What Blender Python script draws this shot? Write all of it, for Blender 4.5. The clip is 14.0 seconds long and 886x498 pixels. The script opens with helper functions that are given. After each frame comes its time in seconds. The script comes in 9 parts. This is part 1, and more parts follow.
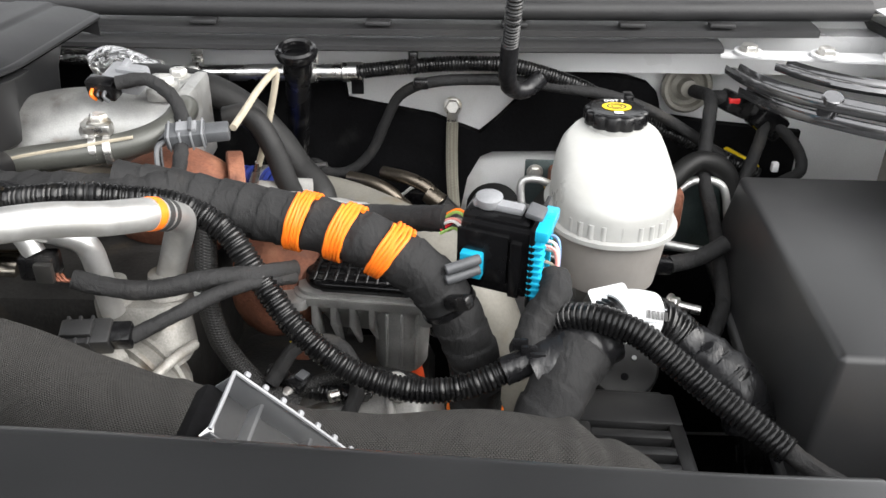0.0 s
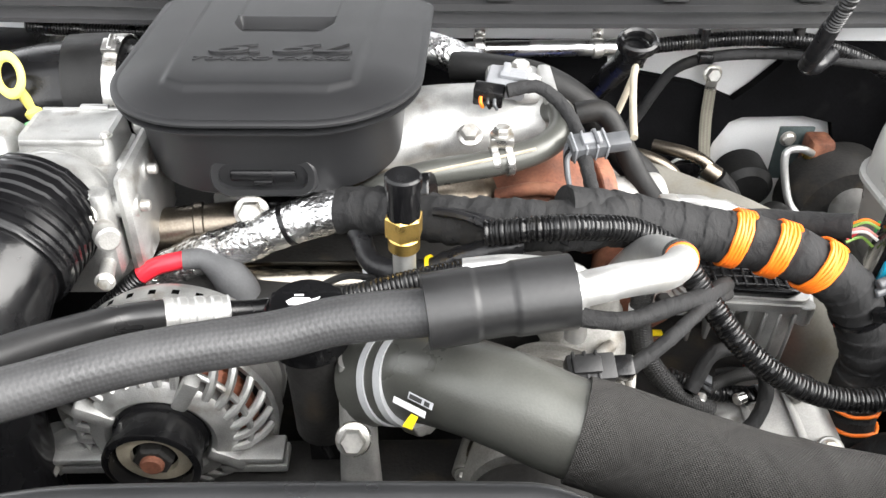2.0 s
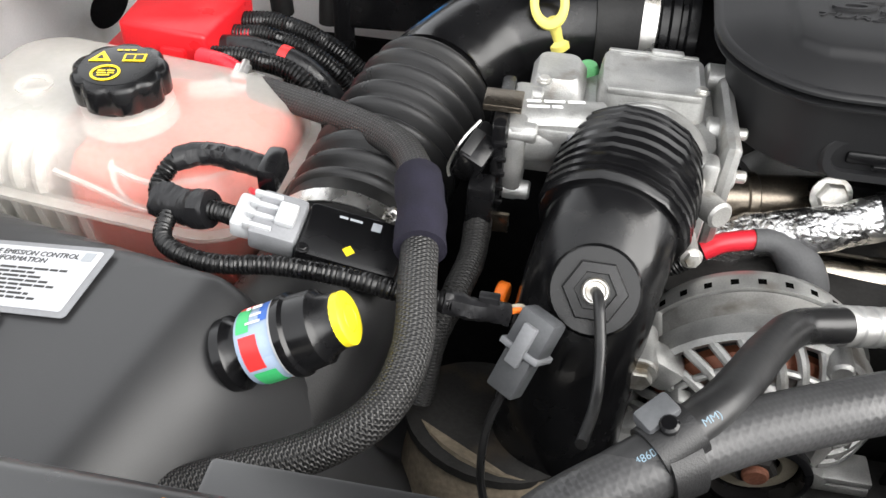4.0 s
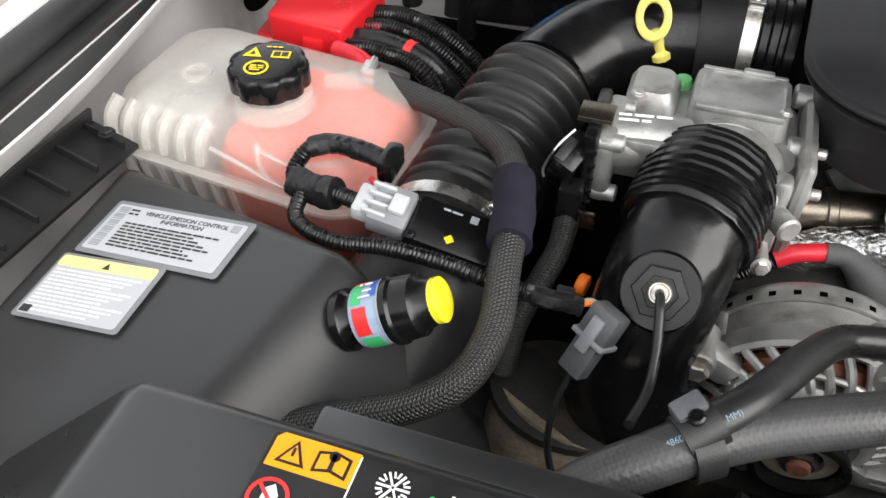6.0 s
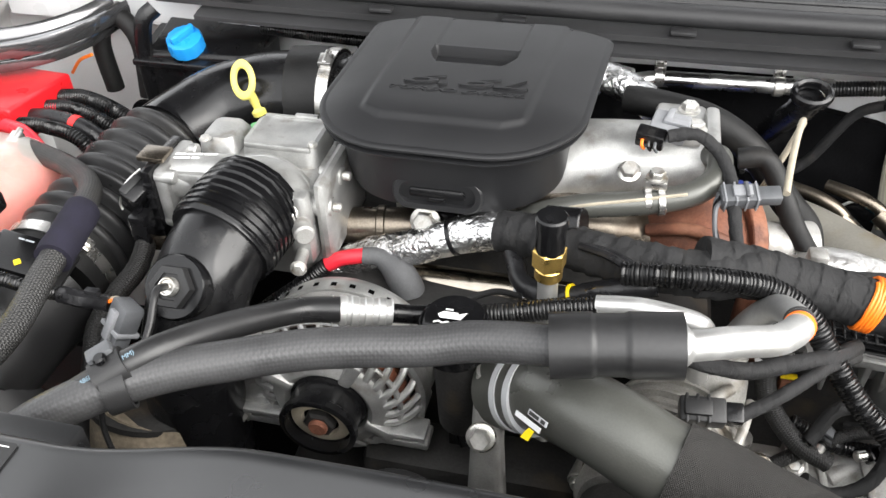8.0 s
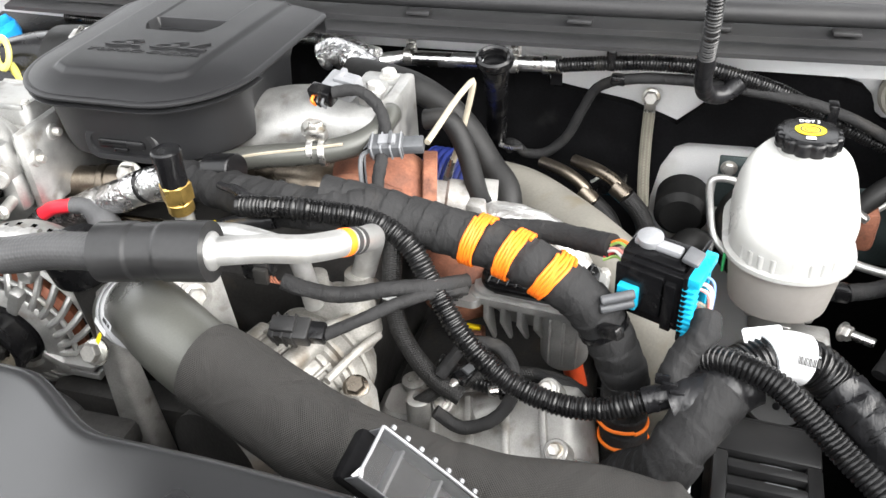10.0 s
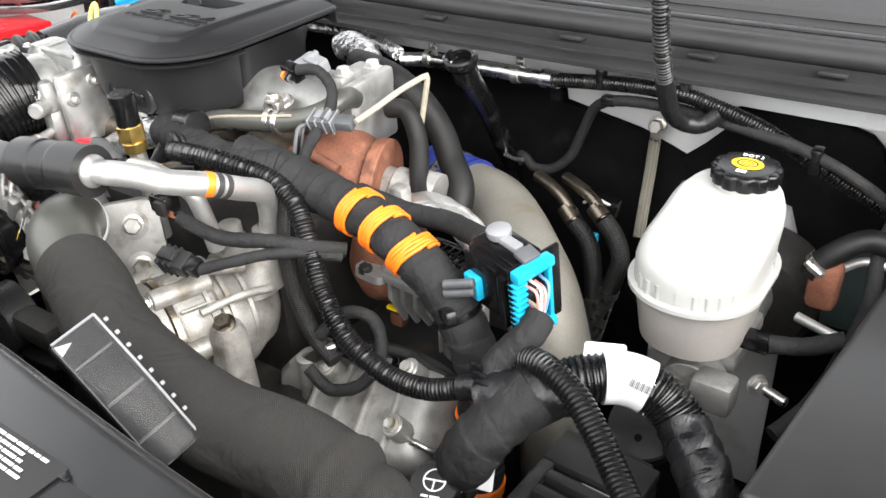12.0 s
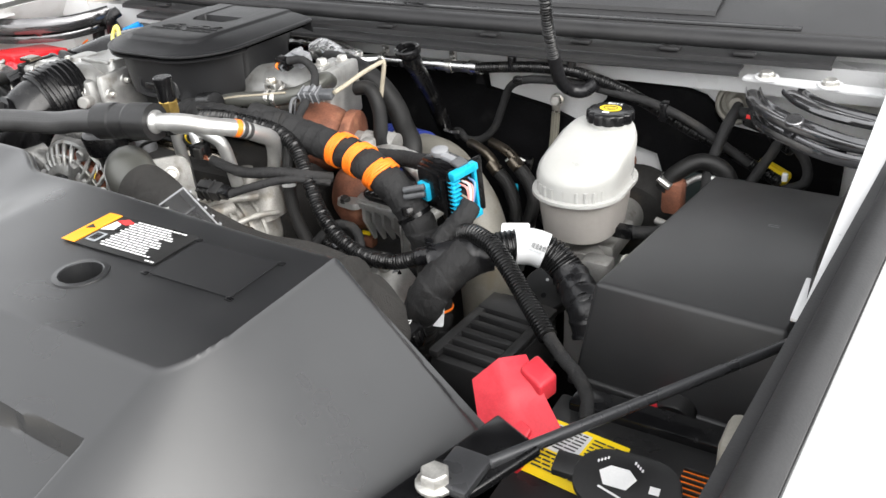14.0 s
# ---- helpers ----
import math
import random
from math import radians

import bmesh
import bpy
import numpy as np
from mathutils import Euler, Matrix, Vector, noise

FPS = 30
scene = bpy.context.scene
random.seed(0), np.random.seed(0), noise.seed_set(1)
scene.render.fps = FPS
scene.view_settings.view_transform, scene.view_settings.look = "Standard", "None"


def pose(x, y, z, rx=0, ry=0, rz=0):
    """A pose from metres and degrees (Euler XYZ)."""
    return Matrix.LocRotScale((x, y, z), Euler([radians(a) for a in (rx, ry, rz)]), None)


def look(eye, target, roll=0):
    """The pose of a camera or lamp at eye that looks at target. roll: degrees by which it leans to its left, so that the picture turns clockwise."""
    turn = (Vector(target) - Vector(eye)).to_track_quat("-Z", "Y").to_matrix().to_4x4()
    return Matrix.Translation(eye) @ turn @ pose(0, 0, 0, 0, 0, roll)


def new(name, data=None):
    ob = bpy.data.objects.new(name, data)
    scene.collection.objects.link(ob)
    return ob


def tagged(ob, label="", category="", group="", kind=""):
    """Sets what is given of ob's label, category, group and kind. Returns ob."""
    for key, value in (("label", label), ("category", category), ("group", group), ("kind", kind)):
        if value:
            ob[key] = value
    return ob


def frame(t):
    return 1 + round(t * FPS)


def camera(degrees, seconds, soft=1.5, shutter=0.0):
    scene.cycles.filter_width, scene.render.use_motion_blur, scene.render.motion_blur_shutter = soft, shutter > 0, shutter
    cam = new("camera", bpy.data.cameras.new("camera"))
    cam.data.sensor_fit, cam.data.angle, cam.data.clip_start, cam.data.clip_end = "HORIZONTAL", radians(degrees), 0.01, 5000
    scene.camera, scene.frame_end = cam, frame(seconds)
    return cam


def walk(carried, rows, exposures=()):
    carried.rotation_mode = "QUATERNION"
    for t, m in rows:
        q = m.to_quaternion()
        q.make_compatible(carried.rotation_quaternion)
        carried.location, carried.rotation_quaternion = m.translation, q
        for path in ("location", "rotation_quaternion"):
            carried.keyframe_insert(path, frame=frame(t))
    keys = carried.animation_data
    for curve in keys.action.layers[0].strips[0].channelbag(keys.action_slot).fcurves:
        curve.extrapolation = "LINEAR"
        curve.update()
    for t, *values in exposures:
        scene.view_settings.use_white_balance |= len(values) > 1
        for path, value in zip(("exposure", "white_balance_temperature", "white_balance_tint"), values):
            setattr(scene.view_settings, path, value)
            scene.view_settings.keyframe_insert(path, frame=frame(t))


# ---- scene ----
cam = camera(55.2, 14.0)
PATH = [
    (0, (0.062, 0.049, 1.652), (0.049, 1.796, 0.678), 0.8),
    (0.5, (0.026, 0.045, 1.698), (0.015, 1.763, 0.675), 0.9),
    (1, (-0.069, 0.044, 1.737), (-0.057, 1.739, 0.677), 1.1),
    (1.5, (-0.205, 0.059, 1.741), (-0.156, 1.707, 0.608), 1.4),
    (2, (-0.297, 0.093, 1.736), (-0.238, 1.701, 0.548), 1.2),
    (2.5, (-0.395, 0.131, 1.733), (-0.327, 1.682, 0.472), 1.9),
    (3, (-0.467, 0.145, 1.744), (-0.452, 1.655, 0.434), 1.7),
    (3.5, (-0.565, 0.15, 1.74), (-0.666, 1.646, 0.416), 1.4),
    (4, (-0.643, 0.155, 1.719), (-0.855, 1.614, 0.368), 2.6),
    (4.2, (-0.661, 0.156, 1.713), (-0.94, 1.601, 0.358), 1.9),
    (6.3, (-0.594, 0.099, 1.817), (-1.074, 1.415, 0.39), -1.3),
    (6.5, (-0.567, 0.086, 1.835), (-1.072, 1.417, 0.43), -1.8),
    (7, (-0.477, 0.068, 1.858), (-1.031, 1.458, 0.531), -2.8),
    (7.5, (-0.391, 0.061, 1.854), (-0.839, 1.524, 0.566), -1.5),
    (8, (-0.264, 0.059, 1.824), (-0.639, 1.572, 0.57), -1.6),
    (8.5, (-0.148, 0.084, 1.807), (-0.511, 1.616, 0.573), -1.9),
    (8.7, (-0.113, 0.095, 1.789), (-0.48, 1.632, 0.564), -1.9),
    (10.8, (0.273, 0.032, 1.754), (-0.389, 1.555, 0.639), -2.8),
    (11, (0.32, 0.05, 1.726), (-0.393, 1.559, 0.625), -2.4),
    (11.5, (0.391, 0.104, 1.715), (-0.522, 1.531, 0.652), -3.4),
    (12, (0.41, 0.127, 1.727), (-0.601, 1.493, 0.672), -3.5),
    (12.5, (0.45, 0.09, 1.731), (-0.64, 1.41, 0.699), -4.7),
    (13, (0.478, 0.036, 1.725), (-0.662, 1.336, 0.721), -5.8),
    (13.5, (0.52, -0.072, 1.736), (-0.558, 1.297, 0.754), -5.4),
    (14, (0.599, -0.172, 1.755), (-0.342, 1.311, 0.798), -4.0),
]
walk(cam, [(t, look(eye, target, roll)) for t, eye, target, roll in PATH], [(0.0, 3.1), (0.5, 3.5), (2.0, 3.72), (2.5, 3.8), (3.0, 3.82), (3.5, 3.68), (4.0, 3.04), (4.2, 2.96), (6.5, 2.5), (7.0, 2.54), (7.5, 2.68), (8.0, 3.25), (8.5, 3.73), (11.0, 3.56), (11.5, 3.53), (12.0, 3.35), (13.0, 3.36), (13.5, 3.3), (14.0, 2.94)])

# ---- daylight: an overcast sky ----
world = bpy.data.worlds.new("sky")
scene.world = world
world.use_nodes = True
wn = world.node_tree
sky = wn.nodes.new("ShaderNodeTexSky")
sky.sky_type, sky.sun_disc = "NISHITA", False
sky.sun_elevation, sky.sun_rotation = radians(42), radians(150)
sky.air_density, sky.dust_density, sky.ozone_density = 1.0, 4.0, 1.0
grey = wn.nodes.new("ShaderNodeHueSaturation")
grey.inputs["Saturation"].default_value = 0.12
wn.links.new(sky.outputs[0], grey.inputs["Color"])
even = wn.nodes.new("ShaderNodeGamma")
even.inputs["Gamma"].default_value = 0.5
wn.links.new(grey.outputs[0], even.inputs["Color"])
wn.links.new(even.outputs[0], wn.nodes["Background"].inputs["Color"])
wn.nodes["Background"].inputs["Strength"].default_value = 0.15
sun = new("sun", bpy.data.lights.new("sun", "SUN"))
sun.data.energy, sun.data.angle, sun.data.color = 0.72, radians(55), (1.0, 0.97, 0.93)
sun.matrix_world = look((5.0, -0.4, 4.6), (-0.2, 0.6, 1.3))

# ---- mesh helpers ----
def nb():
    return bmesh.new()


def thing(name, label, category, at=(0, 0, 0), group="", kind=""):
    """An Empty at the base of a thing; its parts are built in world coordinates."""
    ob = new(name)
    ob.empty_display_size = 0.02
    ob.location = at
    return tagged(ob, label, category, group, kind)


def world_of(ob):
    m = ob.matrix_basis.copy()
    if ob.parent:
        m = world_of(ob.parent) @ ob.matrix_parent_inverse @ m
    return m


def part(name, bm, material, parent=None, label="", sharp=38):
    """Links a bmesh as one mesh object, under its thing or part."""
    bmesh.ops.recalc_face_normals(bm, faces=bm.faces)
    for e in bm.edges:
        if len(e.link_faces) == 2 and e.calc_face_angle(0) > radians(sharp):
            e.smooth = False
    for f in bm.faces:
        f.smooth = True
    me = bpy.data.meshes.new(name)
    bm.to_mesh(me)
    bm.free()
    me.materials.append(material)
    ob = new(name, me)
    if parent:
        ob.parent = parent
        ob.matrix_parent_inverse = world_of(parent).inverted()
    if label:
        ob["label"] = label
    return ob


def axes(o, z, x=(1, 0, 0)):
    """A pose at o whose z axis runs along z."""
    z = Vector(z).normalized()
    x = Vector(x)
    if abs(x.normalized().dot(z)) > 0.98:
        x = Vector((0, 1, 0))
    y = z.cross(x).normalized()
    x = y.cross(z)
    m = Matrix((x, y, z)).transposed().to_4x4()
    m.translation = o
    return m


def glide(pts, step):
    """Points at even steps along a smooth curve through pts."""
    p = [Vector(q) for q in pts]
    if len(p) == 2:
        raw = [p[0].lerp(p[1], k / 8) for k in range(9)]
    else:
        p = [2 * p[0] - p[1]] + p + [2 * p[-1] - p[-2]]
        raw = []
        for i in range(1, len(p) - 2):
            a, b, c, d = p[i - 1:i + 3]
            for k in range(24):
                u = k / 24
                raw.append(0.5 * (2 * b + (c - a) * u + (2 * a - 5 * b + 4 * c - d) * u * u + (3 * b - a - 3 * c + d) * u ** 3))
        raw.append(p[-2])
    s = [0.0]
    for a, b in zip(raw, raw[1:]):
        s.append(s[-1] + (b - a).length)
    n = max(2, int(s[-1] / step) + 1)
    out, j = [], 0
    for k in range(n + 1):
        d = s[-1] * k / n
        while j < len(s) - 2 and s[j + 1] < d:
            j += 1
        out.append(raw[j].lerp(raw[j + 1], (d - s[j]) / max(1e-9, s[j + 1] - s[j])))
    return out, s[-1]


def tube(bm, pts, r, seg=14, step=None, rf=None, cap=True, flat=1.0, up=(0, 0, 1)):
    """Sweeps a ring of radius r (or rf(s, angle, length)) along a curve; UV: metres along, turns around."""
    path, length = glide(pts, step or max(0.0025, r * 0.45))
    uv = bm.loops.layers.uv.verify()
    t0 = (path[1] - path[0]).normalized()
    u = Vector(up)
    u = (u - t0 * u.dot(t0))
    u = u.normalized() if u.length > 0.05 else t0.orthogonal().normalized()
    rings, s, prev = [], 0.0, path[0]
    for i, c in enumerate(path):
        t = (path[min(i + 1, len(path) - 1)] - path[max(i - 1, 0)]).normalized()
        u = (u - t * u.dot(t)).normalized()
        w = t.cross(u)
        s += (c - prev).length
        prev = c
        ring = []
        for k in range(seg):
            a = 2 * math.pi * k / seg
            q = rf(s, a, length) if rf else r
            ring.append(bm.verts.new(c + u * (math.cos(a) * q * flat) + w * (math.sin(a) * q)))
        rings.append((ring, s))
    for (a, sa), (b, sb) in zip(rings, rings[1:]):
        for k in range(seg):
            f = bm.faces.new((a[k], a[(k + 1) % seg], b[(k + 1) % seg], b[k]))
            for loop, q in zip(f.loops, ((sa, k / seg), (sa, (k + 1) / seg), (sb, (k + 1) / seg), (sb, k / seg))):
                loop[uv].uv = q
    if cap:
        bm.faces.new(rings[0][0][::-1])
        bm.faces.new(rings[-1][0])
    return bm


def ribbed(r, depth, pitch):
    """Radius of a corrugated conduit: flat crests, narrow grooves."""
    return lambda s, a, n: r - depth * max(0.0, min(1.0, 1.6 * math.cos(2 * math.pi * s / pitch)))


def wound(r, pitch, lip=0.0005, lump=0.0006, seed=0.0):
    """Radius of a tape winding: overlapping helical edges and small lumps."""
    def f(s, a, n):
        h = (s / pitch + a / (2 * math.pi)) % 1.0
        return r + lip * (1 - h) + lump * noise.noise((s * 60 + seed, math.cos(a) * 1.3, math.sin(a) * 1.3))
    return f


def lathe(bm, profile, m=None, seg=24, cap=True):
    """Turns (radius, height) pairs round the z axis of m."""
    m = m or Matrix()
    rings = []
    for r, z in profile:
        rings.append([bm.verts.new(m @ Vector((r * math.cos(2 * math.pi * k / seg), r * math.sin(2 * math.pi * k / seg), z))) for k in range(seg)])
    for a, b in zip(rings, rings[1:]):
        for k in range(seg):
            bm.faces.new((a[k], a[(k + 1) % seg], b[(k + 1) % seg], b[k]))
    if cap:
        bm.faces.new(rings[0][::-1])
        bm.faces.new(rings[-1])
    return bm


def rod(bm, a, b, r, seg=16, bev=None, r2=None):
    a, b = Vector(a), Vector(b)
    h = (b - a).length
    r2 = r if r2 is None else r2
    e = min(0.0012, r * 0.25, h * 0.25) if bev is None else bev
    return lathe(bm, [(r - e, 0), (r, e), (r2, h - e), (r2 - e, h)], axes(a, b - a), seg)


def box(bm, c, size, bev=0.002, m=None, segs=2, taper=1.0):
    """A box with rounded edges round c; taper scales its top."""
    m = (m or Matrix()) @ Matrix.Translation(c)
    vs = []
    for z in (-1, 1):
        k = taper if z > 0 else 1.0
        vs.append([bm.verts.new(Vector((x * size[0] * k / 2, y * size[1] * k / 2, z * size[2] / 2))) for x, y in ((-1, -1), (1, -1), (1, 1), (-1, 1))])
    lo, hi = vs
    fs = [bm.faces.new(lo[::-1]), bm.faces.new(hi)] + [bm.faces.new((lo[i], lo[(i + 1) % 4], hi[(i + 1) % 4], hi[i])) for i in range(4)]
    if bev:
        es = list({e for f in fs for e in f.edges})
        r = bmesh.ops.bevel(bm, geom=es, offset=bev, segments=segs, profile=0.5, affect="EDGES", clamp_overlap=True)
        vs = set(r["verts"])
        for f in fs:
            if f.is_valid:
                vs.update(f.verts)
    else:
        vs = set(lo + hi)
    for v in vs:
        v.co = m @ v.co
    return bm


def slab(bm, outline, z0, z1, m=None, bev=0.0, segs=2):
    """A flat piece with the given outline (x, y), from z0 to z1 in the pose m."""
    m = m or Matrix()
    lo = [bm.verts.new(Vector((x, y, z0))) for x, y in outline]
    hi = [bm.verts.new(Vector((x, y, z1))) for x, y in outline]
    n = len(lo)
    fs = [bm.faces.new(lo[::-1]), bm.faces.new(hi)] + [bm.faces.new((lo[i], lo[(i + 1) % n], hi[(i + 1) % n], hi[i])) for i in range(n)]
    vs = set(lo + hi)
    if bev:
        es = list({e for f in fs[:2] for e in f.edges})
        r = bmesh.ops.bevel(bm, geom=es, offset=bev, segments=segs, profile=0.5, affect="EDGES", clamp_overlap=True)
        vs = set(v for f in bm.faces for v in f.verts if f in fs) | set(r["verts"]) | {v for v in vs if v.is_valid}
    for v in vs:
        v.co = m @ v.co
    return bm


def loft(bm, rings, cap=True):
    """Skins closed rings of equally many points."""
    vs = [[bm.verts.new(p) for p in ring] for ring in rings]
    n = len(vs[0])
    for a, b in zip(vs, vs[1:]):
        for k in range(n):
            bm.faces.new((a[k], a[(k + 1) % n], b[(k + 1) % n], b[k]))
    if cap:
        bm.faces.new(vs[0][::-1])
        bm.faces.new(vs[-1])
    return bm


def rrect(w, h, r, n=6, cx=0.0, cy=0.0):
    """The outline of a rounded rectangle."""
    r = max(1e-4, min(r, w / 2 - 1e-4, h / 2 - 1e-4))
    out = []
    for qx, qy, a0 in ((1, 1, 0), (-1, 1, 90), (-1, -1, 180), (1, -1, 270)):
        for k in range(n + 1):
            a = radians(a0 + 90 * k / n)
            out.append((cx + qx * (w / 2 - r) + r * math.cos(a), cy + qy * (h / 2 - r) + r * math.sin(a)))
    return out


def rings_of(levels, m=None, n=6):
    """Rounded-rectangle rings from rows (z, width, depth, radius, x, y)."""
    m = m or Matrix()
    return [[m @ Vector((x, y, z)) for x, y in rrect(w, h, r, n, cx, cy)] for z, w, h, r, cx, cy in levels]


def sheet(bm, nu, nv, f):
    """A grid surface: f(u, v) gives a point, u and v from 0 to 1."""
    g = [[bm.verts.new(f(i / nu, j / nv)) for j in range(nv + 1)] for i in range(nu + 1)]
    for i in range(nu):
        for j in range(nv):
            bm.faces.new((g[i][j], g[i + 1][j], g[i + 1][j + 1], g[i][j + 1]))
    return g


def step01(x, a, b):
    t = max(0.0, min(1.0, (x - a) / (b - a)))
    return t * t * (3 - 2 * t)


def thick(bm, d):
    """Gives an open sheet a thickness."""
    bmesh.ops.recalc_face_normals(bm, faces=bm.faces)
    bmesh.ops.solidify(bm, geom=list(bm.faces), thickness=d)
    return bm


def hexhead(bm, o, n, r=0.006, h=0.005, flange=1.3):
    """A flanged hexagon bolt head."""
    m = axes(o, n)
    lathe(bm, [(r * flange, 0), (r * flange, h * 0.18), (r * 1.02, h * 0.3)], m, 18)
    lathe(bm, [(r, 0), (r, h * 0.85), (r * 0.86, h)], m, 6)
    return bm


def bolt(parent, o, n, r=0.006, h=0.005, material=None, name="bolt"):
    return part(name, hexhead(nb(), o, n, r, h), material or BOLT, parent)


def band(bm, pts, r, s0, s1, seg=18, lift=0.0006, rf=None):
    """A ring round a hose between two lengths s0 and s1 along its curve."""
    path, length = glide(pts, 0.001)
    n = len(path) - 1
    i0, i1 = int(s0 / length * n), max(int(s0 / length * n) + 3, int(s1 / length * n))
    sub = path[i0:min(i1, n) + 1]
    return tube(bm, [sub[0], sub[len(sub) // 3], sub[2 * len(sub) // 3], sub[-1]], r + lift, seg, 0.0012, rf)


def clamp(parent, o, axis, r, w=0.009, material=None, screw=(0, 0, 1), name="clamp"):
    """A worm-drive hose clamp with its screw housing."""
    bm = nb()
    m = axes(o, axis, screw)
    lathe(bm, [(r, -w / 2), (r + 0.0012, -w / 2), (r + 0.0012, w / 2), (r, w / 2)], m, 32, cap=False)
    box(bm, (r + 0.004, 0, 0), (0.007, 0.016, w * 1.1), 0.0012, m)
    rod(bm, m @ Vector((r + 0.005, -0.013, 0)), m @ Vector((r + 0.005, 0.006, 0)), 0.0035, 10)
    return part(name, bm, material or STEEL, parent)


def words(text, size, m, material, parent, name="lettering", depth=0.00025, align="LEFT", shear=0.0, wide=1.0):
    """Raised letters in the built-in font, turned into a mesh."""
    cu = bpy.data.curves.new(name, "FONT")
    cu.body, cu.size, cu.extrude, cu.align_x, cu.shear, cu.resolution_u = text, size, depth, align, shear, 3
    tmp = bpy.data.objects.new(name, cu)
    scene.collection.objects.link(tmp)
    me = bpy.data.meshes.new_from_object(tmp.evaluated_get(bpy.context.evaluated_depsgraph_get()))
    bpy.data.objects.remove(tmp)
    bpy.data.curves.remove(cu)
    me.transform(m @ Matrix.Diagonal((wide, 1, 1, 1)))
    me.materials.clear()
    me.materials.append(material)
    ob = new(name, me)
    ob.parent = parent
    ob.matrix_parent_inverse = world_of(parent).inverted()
    return ob


def bars(rows, m, material, parent, name="print", h=0.0002, seed=3):
    """Unreadable small print as plain bars: rows of (x, y, length, height), each broken into words."""
    rnd = random.Random(seed)
    bm = nb()
    for x, y, n, hh in rows:
        x0 = x
        while x0 < x + n - hh:
            w = min(rnd.uniform(2.0, 6.5) * hh, x + n - x0)
            vs = [bm.verts.new(m @ Vector(q)) for q in ((x0, y, h), (x0 + w, y, h), (x0 + w, y + hh, h), (x0, y + hh, h))]
            bm.faces.new(vs)
            x0 += w + hh * 0.6
    return part(name, bm, material, parent)


def plate(outline, m, material, parent, name, lift=0.0, t=0.0004, label=""):
    return part(name, slab(nb(), outline, lift, lift + t, m), material, parent, label)


def rect(x0, y0, x1, y1, r=0.0):
    return rrect(x1 - x0, y1 - y0, r, 4, (x0 + x1) / 2, (y0 + y1) / 2) if r else [(x0, y0), (x1, y0), (x1, y1), (x0, y1)]

# ---- materials ----
def M(name, col, rough=0.5, metal=0.0, var=0.2, scale=30.0, bump=0.15, grain=500.0, spec=0.5, stain=None, amount=0.0, coat=0.0, sss=0.0, trans=0.0, rvar=0.12):
    """A principled material with two scales of variation, fine relief and, if given, stains of another colour."""
    m = bpy.data.materials.new(name)
    m.use_nodes = True
    t = m.node_tree
    N, L = t.nodes.new, t.links.new
    p = t.nodes["Principled BSDF"]
    co = N("ShaderNodeTexCoord").outputs["Object"]

    def noise_at(sc, detail=4.0):
        n = N("ShaderNodeTexNoise")
        n.inputs["Scale"].default_value, n.inputs["Detail"].default_value = sc, detail
        L(co, n.inputs["Vector"])
        return n.outputs["Fac"]

    def remap(v, lo, hi, a=0.3, b=0.7):
        r = N("ShaderNodeMapRange")
        for k, x in zip(("From Min", "From Max", "To Min", "To Max"), (a, b, lo, hi)):
            r.inputs[k].default_value = x
        L(v, r.inputs["Value"])
        return r.outputs[0]

    big, fine = noise_at(scale), noise_at(grain, 2.0)
    mul = N("ShaderNodeMath")
    mul.operation = "MULTIPLY"
    L(remap(big, 1 - var, 1 + var), mul.inputs[0])
    L(remap(fine, 1 - var * 0.5, 1 + var * 0.5), mul.inputs[1])
    hsv = N("ShaderNodeHueSaturation")
    hsv.inputs["Color"].default_value = (*col, 1)
    L(mul.outputs[0], hsv.inputs["Value"])
    out = hsv.outputs[0]
    if stain:
        mix = N("ShaderNodeMix")
        mix.data_type = "RGBA"
        L(remap(noise_at(scale * 0.7, 6.0), 0.0, 1.0, 0.62 - amount * 0.4, 0.78 - amount * 0.4), mix.inputs[0])
        L(out, mix.inputs[6])
        mix.inputs[7].default_value = (*stain, 1)
        out = mix.outputs[2]
    L(out, p.inputs["Base Color"])
    L(remap(big, max(0.03, rough - rvar), min(1.0, rough + rvar)), p.inputs["Roughness"])
    p.inputs["Metallic"].default_value = metal
    p.inputs["Specular IOR Level"].default_value = spec
    p.inputs["Coat Weight"].default_value = coat
    if sss:
        p.inputs["Subsurface Weight"].default_value = sss
        p.inputs["Subsurface Radius"].default_value = (0.02, 0.02, 0.018)
        p.inputs["Subsurface Scale"].default_value = 1.0
    p.inputs["Transmission Weight"].default_value = trans
    if bump:
        b = N("ShaderNodeBump")
        b.inputs["Strength"].default_value, b.inputs["Distance"].default_value = bump, 0.0008
        L(fine, b.inputs["Height"])
        L(b.outputs[0], p.inputs["Normal"])
    return m


